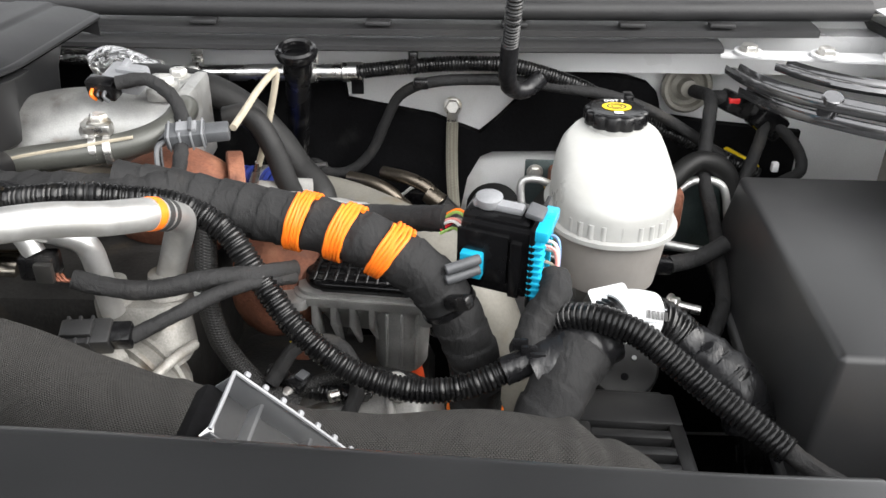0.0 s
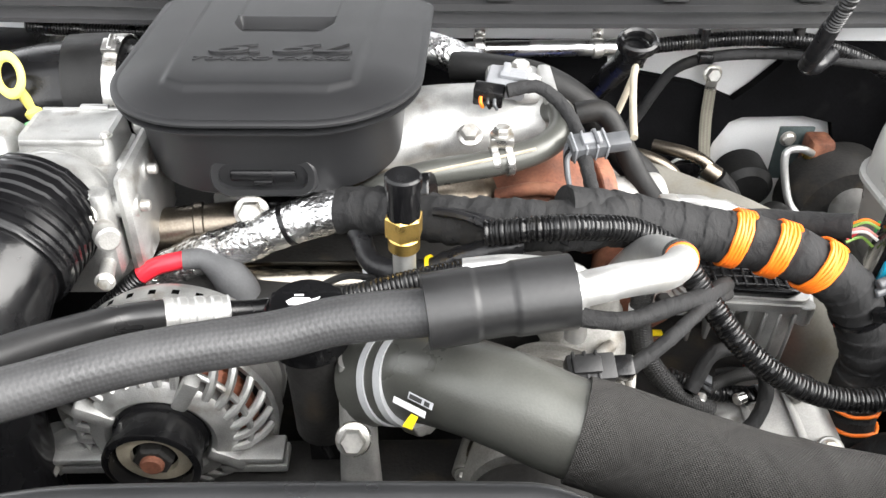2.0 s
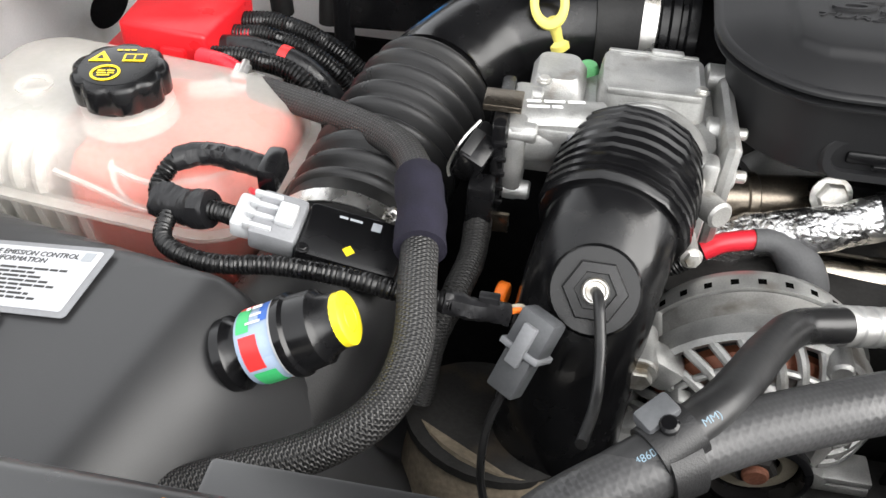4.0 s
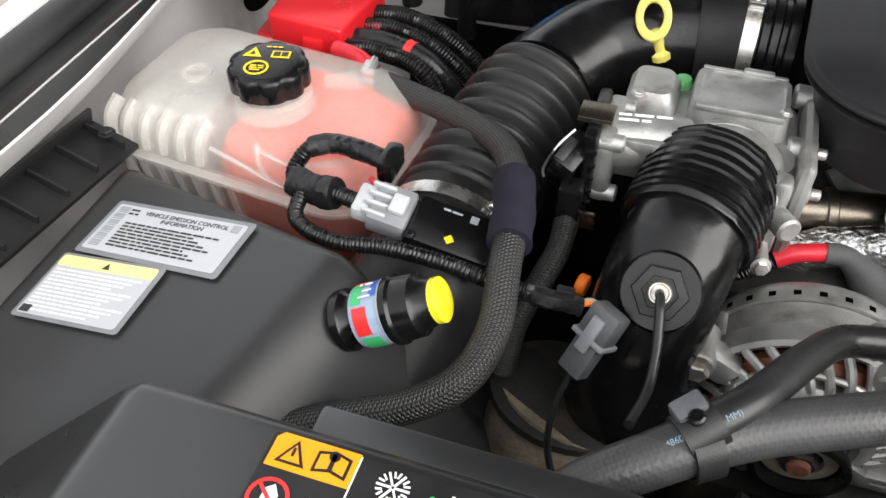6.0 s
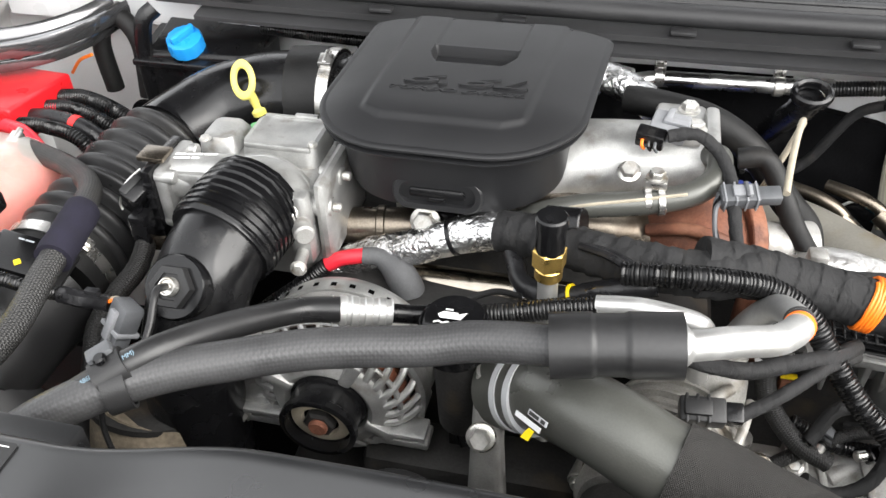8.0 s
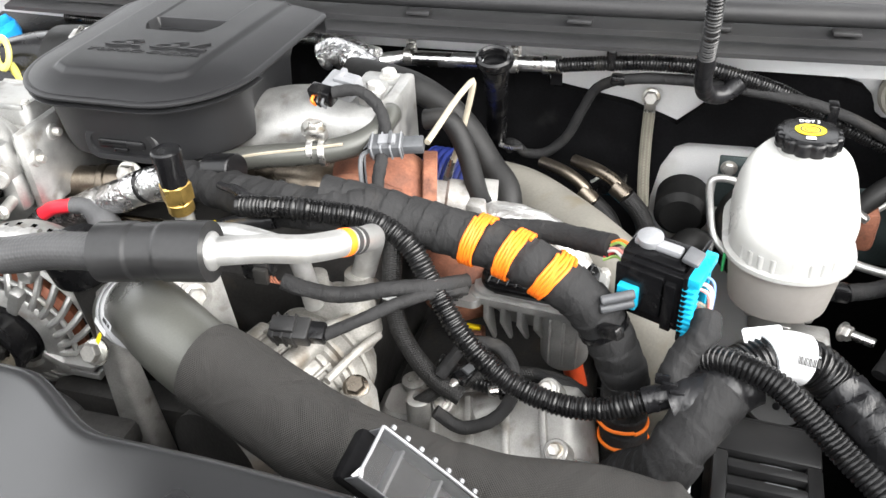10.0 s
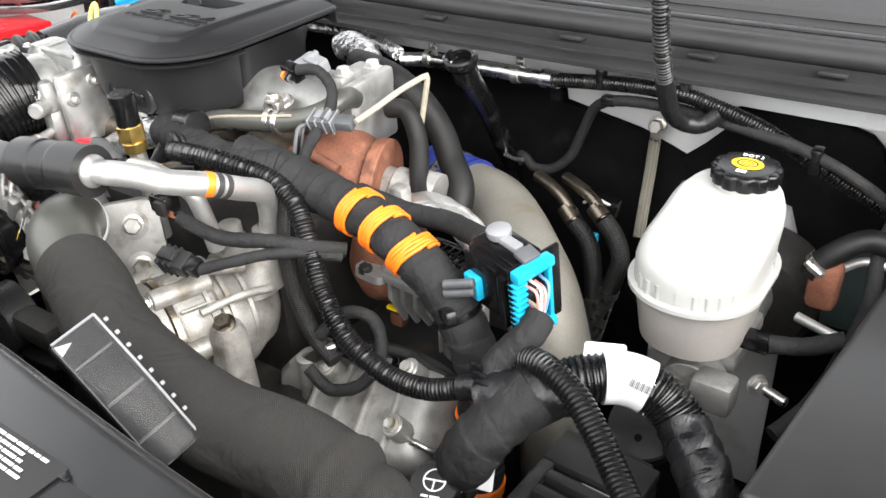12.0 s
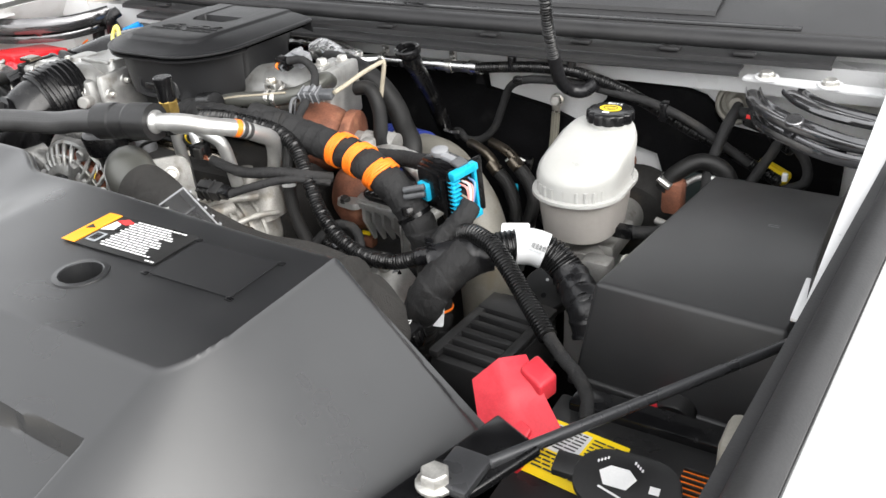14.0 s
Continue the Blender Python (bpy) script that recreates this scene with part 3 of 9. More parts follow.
# The flat top behind the seal, rising to the windscreen, with a raised panel in it.
cowl_strip("top_deck", [(1.010, 1.432), (1.022, 1.447), (1.03, 1.449), (1.12, 1.474), (1.22, 1.502), (1.40, 1.555), (1.62, 1.72)], -1.02, 0.60, COWLMAT, label="flat grained black deck")
cowl_strip("raised_panel", [(1.050, 1.4555), (1.0525, 1.4615), (1.12, 1.480), (1.22, 1.508), (1.40, 1.561)], -0.60, 0.30, COWLMAT)
cowl_strip("groove", [(1.0235, 1.4485), (1.025, 1.4505), (1.030, 1.4515), (1.034, 1.4515)], -0.40, 0.42, GLOSS)
for x in (-0.74, -0.56, -0.40, -0.21, -0.02, 0.13, 0.26, 0.36):
    part("clip", box(nb(), (x, 0.979 + cowl_y(x), 1.4155), (0.028, 0.014, 0.0045), 0.0012), SEAL, cowl)
# Washer nozzle with its cable, standing on the deck.
bm = nb()
rod(bm, (-0.235, 1.10, 1.47), (-0.215, 1.09, 1.505), 0.013, 12)
box(bm, (-0.205, 1.085, 1.505), (0.035, 0.02, 0.018), 0.005)
tube(bm, [(-0.235, 1.07, 1.462), (-0.228, 1.062, 1.478), (-0.222, 1.075, 1.5)], 0.004, 8)
part("washer_nozzle", bm, GLOSS, cowl)

# ---- firewall: white panel, ledge and black insulation ----
fw = thing("firewall", "white painted firewall with black insulation pad", "firewall", (-0.27, 1.06, 1.2), kind="structure")
part("panel", slab(nb(), rect(-1.16, 0.72, 0.62, 1.41), -0.012, 0.0, axes((0, 1.068, 0), (0, -1, 0), (1, 0, 0))), WHITE_IN, fw, "white painted sheet panel")
part("upper_flange", slab(nb(), rect(-1.12, 1.3485, 0.60, 1.395), 0.0, 0.038, axes((0, 1.068, 0), (0, -1, 0), (1, 0, 0))), WHITE, fw, "white painted upper flange")
# Insulation pad outline in x and z, with the white gore left bare.
out = [(-0.62, 0.78), (-0.62, 1.352), (-0.28, 1.35), (-0.070, 1.345), (-0.068, 1.300), (-0.030, 1.296), (0.042, 1.284), (0.080, 1.268), (0.099, 1.257), (0.120, 1.280), (0.150, 1.308), (0.150, 1.332), (0.165, 1.3405), (0.2235, 1.342), (0.2753, 1.337), (0.300, 1.330), (0.313, 1.318), (0.3174, 1.308), (0.320, 1.292), (0.330, 1.284), (0.387, 1.279), (0.50, 1.270), (0.50, 0.78), (0.25, 0.78), (0.25, 1.19), (0.235, 1.232), (0.193, 1.239), (0.115, 1.240), (0.098, 1.232), (0.085, 1.20), (0.073, 1.15), (0.073, 0.78)]
part("insulation_pad", slab(nb(), out, 0.0, 0.014, axes((0, 1.064, 0), (0, -1, 0), (1, 0, 0)), 0.003), FELT_AND_SHADE, fw, "black felt pad over the firewall")
# Added black sheet that darkens the lower firewall behind the bellows.
part("lower_insulation", slab(nb(), rect(-0.99, 0.73, -0.622, 1.21, 0.02), 0.0, 0.012, axes((0, 1.064, 0), (0, -1, 0), (1, 0, 0)), 0.003), FELT_AND_SHADE, fw, "black felt pad over the firewall")
# Grommet of the column pass-through.
g = axes((0.347, 1.052, 1.3262), (0.05, -1, 0.1)) @ Matrix.Diagonal((1.16, 1.16, 1, 1))
part("grommet", lathe(nb(), [(0.026, 0.0), (0.027, 0.008), (0.0245, 0.012), (0.021, 0.0115), (0.0195, 0.003), (0.015, 0.001), (0.010, 0.004), (0.009, 0.018), (0.006, 0.019)], g, 32), M("grey-beige rubber grommet", (0.2, 0.19, 0.165), 0.6, var=0.2), fw, "grey-beige rubber grommet")
g = axes((-1.0, 1.045, 1.40), (0.35, -1, 0.1))
part("bump_stop", lathe(nb(), [(0.034, -0.02), (0.036, 0.0), (0.03, 0.006), (0.026, 0.002), (0.02, 0.006), (0.014, 0.002), (0.006, 0.005)], g, 32), M("beige ringed rubber stop", (0.42, 0.39, 0.33), 0.6, var=0.15), fw, "beige ringed rubber stop")

# ---- the open hood above the bay ----
hood = thing("open_hood", "open truck hood with black felt liner above the engine bay", "hood", (-0.27, 1.02, 1.58), kind="structure")
HD = pose(-0.27, 1.05, 1.62, 116, 0, 0)
part("liner", slab(nb(), rrect(1.64, 1.16, 0.08, 6, 0, 0.60), -0.012, 0.0, HD), FELT_AND_SHADE, hood, "black felt liner")
part("skin", slab(nb(), rrect(1.70, 1.24, 0.10, 6, 0, 0.62), -0.035, -0.016, HD), WHITE, hood, "white painted skin")

# ---- radiator cover ----
cover = thing("radiator_cover", "large matt dark grey plastic radiator cover with warning stickers", "engine cover", (-0.3, 0.15, 1.38))


def cover_back(x):
    return 0.2775 + 0.02 * step01(-x, -0.22, 0.16) + 0.032 * step01(-x, 0.17, 0.25) - 0.018 * step01(-x, 0.44, 0.56)


def cover_z(x, y):
    """Plateau with a rounded front corner; outside it a small step, then a slope."""
    z = 1.4385 - 0.28 * max(0.0, -0.85 - x) / 0.3
    e = cover_back(x) - y
    z -= 0.006 * (1 - min(1.0, max(0.0, e) / 0.008)) ** 2
    rim = 0.105 - 0.04 * step01(-x - 0.32, 0.44, 0.60)
    # front and side slopes meeting in a soft hip round the plateau's corner
    a = 0.31 * max(0.0, rim - y + 0.0645)
    b = 1.07 * max(0.0, x - 0.2165 + 0.0187)
    drop = max(0.0, math.hypot(a, b) - 0.0200)
    z -= math.hypot(drop, 0.0012) - 0.0012 + 0.0012 * step01(drop, 0.0, 0.002)
    # the middle rises to a ridge at its rear edge and falls away to the front
    mid = step01(x, -0.555, -0.47) * (1 - step01(x, -0.20, -0.10))
    z += mid * (0.004 * math.cos((x + 0.36) * 9) - 0.24 * max(0.0, e - 0.010))
    # shallow tray in the front slope
    tray = step01(y, -0.22, -0.19) * (1 - step01(y, 0.0445, 0.0485)) * step01(x, -0.75, -0.74) * (1 - step01(x, 0.187, 0.193))
    z -= 0.016 * tray
    return z


bm = nb()


def cover_pt(u, v):
    # columns crowd together where the side slope begins
    x = -1.02 + 1.15 * u / 0.6 if u < 0.6 else 0.13 + 0.13 * (u - 0.6) / 0.3 if u < 0.9 else 0.26 + 0.086 * (u - 0.9) / 0.1
    y0, y1 = -0.22, cover_back(x)
    if x > 0.24:
        y1 += 0.10 * (x - 0.24)
    if x < -0.85:
        y1 = 0.306 + 0.18 * (x + 0.85)
    y = y1 + (y0 - y1) * v
    return Vector((x, y, cover_z(x, y)))


g = sheet(bm, 320, 200, cover_pt)
edge = [g[i][0].co.copy() for i in range(321)]
# the round push-pin hole goes through the shell
bmesh.ops.delete(bm, geom=[v for v in bm.verts if math.hypot(v.co.x - 0.047, v.co.y - 0.168) < 0.0150], context="VERTS")
part("shell", thick(bm, 0.003), COVER, cover, sharp=30)
bm = nb()
sheet(bm, 320, 3, lambda u, v: edge[round(u * 320)] + Vector((0, 0.001 + 0.004 * v ** 0.5, -0.0015 - 0.03 * v)))
part("rear_skirt", thick(bm, 0.003), COVER, cover)
# Push-pin hole and the blank pad beside the sticker.
part("hole_rim", lathe(nb(), [(0.0222, -0.002), (0.0220, 0.0006), (0.0178, 0.0009), (0.0168, 0.0002), (0.0162, -0.028)], pose(0.047, 0.168, 1.4388), 40, cap=False), COVER, cover)
# Disc at the bottom is coloured black as the hole's shade.
part("hole_well", lathe(nb(), [(0.0165, 0.0), (0.0165, 0.001)], pose(0.047, 0.168, 1.4105), 32), SHADE_BLACK, cover, "black disc standing in for the hole's dark depth")
plate(rect(0.098, 0.190, 0.184, 0.246, 0.003), pose(0, 0, 1.4385), LIDMAT, cover, "blank_pad", 0.0009)
for x, y in ((0.096, 0.247), (0.185, 0.188), (0.096, 0.189), (0.186, 0.245)):
    part("corner_mark", box(nb(), (x, y, 1.4397), (0.006, 0.004, 0.0012), 0.0003), GLOSS, cover)
# Raised rib towards the passenger's side, stepped below the deck.
part("rear_step", box(nb(), (-0.66, 0.322, 1.412), (0.2, 0.024, 0.022), 0.003), COVER, cover)


# Warning stickers on the cover.
def sticker(name, label, m, w, h, base, lift=0.0012):
    s = thing(name, label, "sticker", m.translation)
    plate(rect(0, 0, w, h, 0.002), m, base, s, "backing", lift)
    return s


# Fan and lifting warning: black with an orange head band and white lines.
m = pose(-0.0165, 0.2515, 1.4386, 0, 0, -90) @ pose(0, 0, 0)
st = sticker("fan_warning_sticker", "black warning sticker with orange head and white lines of print", m, 0.052, 0.11, BLACKLABEL)
plate(rect(0.0, 0.0, 0.052, 0.016), m, ORANGELABEL, st, "orange_band", 0.0017)
lm = m @ pose(0.0, 0.0, 0.0023)
plate([(0.022, 0.004), (0.030, 0.004), (0.026, 0.012)], m, BLACKLABEL, st, "warning_triangle", 0.0022)
plate([(0.010, 0.020), (0.026, 0.018), (0.022, 0.030), (0.012, 0.028)], m, WPRINT, st, "pictogram", 0.0017)
plate([(0.003, 0.028), (0.009, 0.020), (0.012, 0.033), (0.006, 0.038)], m, REDPRINT, st, "red_hood_pictogram", 0.0017)
plate([(0.030, 0.020), (0.044, 0.020), (0.044, 0.032), (0.030, 0.032)], m, GREYPRINT, st, "outline_pictogram", 0.0017)
plate([(0.032, 0.022), (0.042, 0.022), (0.042, 0.030), (0.032, 0.030)], m, BLACKLABEL, st, "outline_inside", 0.0021)
r2 = m @ pose(0.0, 0.0, 0.0018) @ pose(0, 0, 0, 0, 0, 90)
rows = []
for k in range(13):
    rows.append((0.040 - 0.004 * (k % 3) * 0.4, -0.0045 - 0.0034 * k, 0.058 - 0.012 * ((k * 7) % 4) / 3, 0.0018))
rows.append((0.098, -0.050, 0.010, 0.0015))
bars(rows, r2, WPRINT, st, "print")

# Air-conditioning sticker towards the passenger's side.
m = pose(-0.7665, 0.3025, 1.4386)
ac = thing("service_sticker", "black service sticker with orange head, pictograms and white print", "sticker", m.translation)
plate(rect(-0.002, -0.085, 0.19, -0.0005, 0.002), m, BLACKLABEL, ac, "backing", 0.0008)
plate([(0, -0.0185), (0.0425, -0.0185), (0.0425, 0), (0.003, 0), (0.0, -0.003)], m, ORANGELABEL, ac, "orange_head", 0.0013)
plate([(0.004, -0.0155), (0.019, -0.0155), (0.0115, -0.0025)], m, BLACKLABEL, ac, "warning_triangle", 0.0018)
plate([(0.0065, -0.0142), (0.0165, -0.0142), (0.0115, -0.0052)], m, ORANGELABEL, ac, "triangle_inside", 0.0022)
plate(rect(0.0108, -0.0115, 0.0122, -0.007), m, BLACKLABEL, ac, "exclamation", 0.0026)
plate([(0.0225, -0.0155), (0.031, -0.0135), (0.0395, -0.0155), (0.0395, -0.0045), (0.031, -0.0025), (0.0225, -0.0045)], m, BLACKLABEL, ac, "manual_pictogram", 0.0018)
plate([(0.024, -0.0138), (0.031, -0.012), (0.038, -0.0138), (0.038, -0.006), (0.031, -0.004), (0.024, -0.006)], m, ORANGELABEL, ac, "manual_inside", 0.0022)
bm = nb()
box(bm, (0.031, -0.0088, 0.0026), (0.0022, 0.009, 0.0006), 0, m @ pose(0, 0, 0))
lathe(bm, [(0.0028, 0.0022), (0.0028, 0.0029)], m @ pose(0.031, -0.0055, 0), 12)
part("wrench_pictogram", bm, BLACKLABEL, ac)
c = m @ pose(0.0095, -0.0335, 0.0013)
part("prohibition_ring", lathe(nb(), [(0.0102, 0), (0.0102, 0.0004), (0.0083, 0.0004), (0.0083, 0)], c, 32, cap=False), REDPRINT, ac)
part("prohibition_bar", box(nb(), (0, 0, 0.0008), (0.018, 0.0018, 0.0004), 0, c @ pose(0, 0, 0, 0, 0, -42)), REDPRINT, ac)
plate([(-0.003, -0.006), (0.003, -0.006), (0.0045, 0.002), (0.001, 0.007), (-0.003, 0.004)], c, WPRINT, ac, "plain_pictogram", 0.0001)
for k in range(4):
    part("fan_blade", box(nb(), (0.005, 0, 0), (0.0075, 0.004, 0.0004), 0, m @ pose(0.031, -0.0365, 0.0016, 0, 0, 90 * k + 30)), WPRINT, ac)
part("tool_handle", box(nb(), (0.039, -0.031, 0.0016), (0.004, 0.011, 0.0004), 0, m @ pose(0, 0, 0)), WPRINT, ac)
part("tool_head", box(nb(), (0.034, -0.029, 0.0021), (0.007, 0.003, 0.0004), 0, m @ pose(0, 0, 0)), WPRINT, ac)
plate(rect(0.0425, -0.085, 0.0432, -0.001), m, WPRINT, ac, "divider", 0.0013)
bm = nb()
for k in range(6):
    f = m @ pose(0.0618, -0.0112, 0.0014, 0, 0, 60 * k) @ Matrix.Diagonal((0.9, 0.9, 1, 1))
    box(bm, (0.0045, 0, 0), (0.009, 0.0012, 0.0004), 0, f)
    box(bm, (0.0072, 0.0011, 0), (0.0035, 0.001, 0.0004), 0, f @ pose(0, 0, 0, 0, 0, 12))
    box(bm, (0.0072, -0.0011, 0), (0.0035, 0.001, 0.0004), 0, f @ pose(0, 0, 0, 0, 0, -12))
part("snowflake_pictogram", bm, WPRINT, ac)
bm = nb()
for x in (-0.0026, 0.0026):
    slab(bm, rrect(0.0036, 0.0086, 0.0015, 4, x, 0), 0.0013, 0.0017, m @ pose(0.0836, -0.0142, 0))
box(bm, (0, 0, 0.0015), (0.004, 0.0016, 0.0004), 0, m @ pose(0.0836, -0.0142, 0))
part("gauge_pictogram", bm, GREENPRINT, ac)
words("R-134a PAG oil.", 0.0043, m @ pose(0.0885, -0.0095, 0.0013), WPRINT, ac, shear=0.1)
words("R-134a", 0.0043, m @ pose(0.0905, -0.0185, 0.0013), WPRINT, ac, shear=0.1)
plate(rect(0.1225, -0.085, 0.1230, -0.0035), m, WPRINT, ac, "divider", 0.0013)
plate(rect(0.1225, -0.0040, 0.186, -0.0035), m, WPRINT, ac, "divider", 0.0013)
words("DIESEL", 0.0046, m @ pose(0.1245, -0.0085, 0.0013), WPRINT, ac)
bars([(0.105, -0.0182, 0.014, 0.0026), (0.144, -0.0080, 0.036, 0.0026), (0.058, -0.030, 0.010, 0.0040), (0.070, -0.0285, 0.046, 0.0020), (0.070, -0.0325, 0.042, 0.0020), (0.058, -0.044, 0.056, 0.0022), (0.058, -0.049, 0.052, 0.0022)] + [(0.1250, -0.0125 - 0.0036 * k, 0.056 - 0.01 * ((k * 5) % 3) / 2, 0.0019) for k in range(17)], m @ pose(0, 0, 0.0013), WPRINT, ac, "print", seed=8)

# ---- passenger's side: coolant tank, terminal box, air box, ducts ----
def knob_cap(name, label, o, r, h, lobes, material, parent, axis=(0, 0, 1)):
    """A screw cap with a scalloped grip, a part of its tank."""
    m = axes(o, axis)
    bm = nb()
    n = lobes * 10
    rows = [(0.0, 0.98), (0.04, 1.0), (0.80, 1.0), (0.93, 0.965), (1.0, 0.90)]
    loft(bm, [[m @ Vector((math.cos(2 * math.pi * k / n) * q, math.sin(2 * math.pi * k / n) * q, z * h)) for k in range(n) for q in [r * s * (1 - 0.085 * (0.5 + 0.5 * math.cos(2 * math.pi * k * lobes / n)) ** 3)]] for z, s in rows])
    cap = part(name, bm, material, parent, label)
    part("top_disc", lathe(nb(), [(r * 0.80, h * 0.99), (r * 0.80, h * 1.02), (r * 0.76, h * 1.035), (r * 0.2, h * 1.035)], m, 36), material, cap)
    part("skirt", lathe(nb(), [(r * 0.80, -h * 0.32), (r * 0.84, -h * 0.3), (r * 0.84, 0.002)], m, 32), material, cap)
    return cap, m


# Coolant surge tank: milky shell, seam flange, red coolant inside, neck.
tank = thing("coolant_tank", "milky translucent coolant tank partly filled with red coolant", "tank", (-0.985, 0.69, 1.18))
TO = pose(-0.968, 0.660, 0, 0, 0, -5)


def tank_rings(levels):
    return [[TO @ Vector((x, y, z + 0.02 * (-x / 0.26) * lift)) for x, y in rrect(w, d, r, 8, dx, dy)] for z, w, d, r, dx, dy, lift in levels]


bm = loft(nb(), tank_rings([(1.19, 0.18, 0.11, 0.03, 0.02, 0, 0), (1.20, 0.22, 0.13, 0.035, 0.015, 0, 0), (1.308, 0.250, 0.160, 0.035, 0, 0, 0.3), (1.324, 0.258, 0.168, 0.038, 0, 0, 0.3), (1.344, 0.252, 0.160, 0.04, 0, 0, 0.3), (1.357, 0.238, 0.144, 0.04, -0.001, -0.001, 0.3), (1.3645, 0.212, 0.120, 0.04, -0.004, -0.002, 0.3), (1.3665, 0.15, 0.08, 0.03, -0.01, -0.004, 0.2)]))
part("shell", bm, TANK, tank, sharp=50)
bm = loft(nb(), tank_rings([(1.3165, 0.250, 0.160, 0.036, 0, 0, 0.3), (1.3170, 0.272, 0.182, 0.044, 0, 0, 0.3), (1.3215, 0.274, 0.184, 0.045, 0, 0, 0.3), (1.3220, 0.250, 0.160, 0.036, 0, 0, 0.3)]), cap=False)
part("seam_flange", bm, TANK, tank)
# Ribs pressed into the front wall at the far end.
for k in range(6):
    x = -0.116 + 0.0185 * k
    bm = nb()
    tube(bm, [TO @ Vector((x, -0.080, 1.327)), TO @ Vector((x, -0.0795, 1.338)), TO @ Vector((x + 0.001, -0.074, 1.350)), TO @ Vector((x + 0.003, -0.062, 1.3585))], 0.0066, 8, 0.004)
    part("rib", bm, TANK, tank)
for k in range(7):
    x = -0.112 + 0.0185 * k
    bm = nb()
    tube(bm, [TO @ Vector((x, -0.064, 1.22)), TO @ Vector((x, -0.072, 1.27)), TO @ Vector((x, -0.078, 1.312))], 0.005, 8, 0.006)
    part("lower_rib", bm, TANK, tank)
# Unseen white block, added so the clear left end stays pale.
part("inner_baffle", loft(nb(), tank_rings([(1.21, 0.075, 0.10, 0.02, -0.060, 0, 0), (1.308, 0.086, 0.146, 0.02, -0.076, 0, 0.3), (1.340, 0.086, 0.140, 0.02, -0.075, 0, 0.3), (1.352, 0.072, 0.112, 0.02, -0.068, 0, 0.3)])), HDPE, tank, "added white block keeping the tank's left end pale")
bm = loft(nb(), tank_rings([(1.196, 0.17, 0.10, 0.03, 0.03, 0, 0), (1.296, 0.148, 0.148, 0.03, 0.048, 0, 0), (1.328, 0.144, 0.150, 0.032, 0.052, -0.002, 0), (1.341, 0.134, 0.138, 0.03, 0.053, -0.004, 0)]))
part("coolant", bm, COOLANT, tank, "red-orange coolant inside")
part("neck", lathe(nb(), [(0.036, 1.354), (0.034, 1.366), (0.030, 1.372), (0.028, 1.378)], pose(-0.956, 0.647, 0), 28), TANK, tank)
part("moulded_ring", lathe(nb(), [(0.014, 1.364), (0.014, 1.369), (0.009, 1.369), (0.009, 1.364)], pose(-1.032, 0.650, 0), 24, cap=False), TANK, tank)
part("outlet_spigot", rod(nb(), (-0.935, 0.705, 1.340), (-0.888, 0.7185, 1.345), 0.0095), TANK, tank)
bm = nb()
tube(bm, [TO @ Vector(q) for q in ((-0.01, -0.080, 1.346), (0.02, -0.0805, 1.338), (0.06, -0.081, 1.328), (0.100, -0.076, 1.340))], 0.0026, 6, 0.005)
tube(bm, [TO @ Vector(q) for q in ((0.03, -0.072, 1.352), (0.07, -0.074, 1.348), (0.110, -0.045, 1.346))], 0.0025, 6, 0.005)
tube(bm, [TO @ Vector(q) for q in ((0.045, -0.079, 1.329), (0.036, -0.078, 1.342), (0.030, -0.068, 1.355))], 0.0022, 6, 0.005)
part("moulded_ridge", bm, TANK, tank)

cap, m = knob_cap("coolant_cap", "black scalloped coolant cap with yellow warning symbols", (-0.956, 0.646, 1.3755), 0.0345, 0.0215, 9, GLOSS, tank)
t = m @ pose(0, 0, 0.0226, 0, 0, 12)
plate([(-0.022, 0.004), (-0.006, 0.004), (-0.014, 0.018)], t, YELLOW2, cap, "warning_triangle", 0)
plate([(-0.0165, 0.0068), (-0.0115, 0.0068), (-0.014, 0.0125)], t, BLACKLABEL, cap, "triangle_inside", 0.0004)
plate(rect(0.002, 0.004, 0.018, 0.014), t, YELLOW2, cap, "manual_pictogram", 0)
plate(rect(0.0038, 0.0058, 0.0095, 0.0122), t, BLACKLABEL, cap, "manual_page", 0.0004)
plate(rect(0.0108, 0.0058, 0.0162, 0.0122), t, BLACKLABEL, cap, "manual_page", 0.0004)
part("yellow_ring", lathe(nb(), [(0.0105, 0), (0.0105, 0.0005), (0.0086, 0.0005), (0.0086, 0)], t @ pose(-0.006, -0.012, 0), 28, cap=False), YELLOW2, cap)
bars([(-0.012, -0.010, 0.012, 0.0018), (-0.012, -0.013, 0.012, 0.0018), (-0.011, -0.016, 0.01, 0.0018), (-0.005, 0.019, 0.014, 0.0018)], t, YELLOW2, cap, "print")

# Braided hose from the tank, with a felt sleeve on it.
BR = [(-0.905, 0.7165, 1.3435), (-0.889, 0.7191, 1.3449), (-0.8503, 0.6995, 1.3516), (-0.7983, 0.6712, 1.3603), (-0.7492, 0.6288, 1.3746), (-0.7261, 0.5883, 1.3838), (-0.7139, 0.5441, 1.3867), (-0.7054, 0.4895, 1.3839), (-0.6992, 0.4422, 1.3778), (-0.7079, 0.4082, 1.3687), (-0.736, 0.3889, 1.354), (-0.7831, 0.3705, 1.3419), (-0.8432, 0.3376, 1.3364), (-0.91, 0.30, 1.32)]
hose = thing("coolant_hose", "black braided coolant hose with dark purple felt sleeve", "hose", (-0.72, 0.53, 1.37))
part("braid", tube(nb(), BR[1:], 0.0112, 22, 0.004), BRAID, hose)
part("hose_end", tube(nb(), BR[:4][:3], 0.0108, 18, 0.004), HOSE, hose)
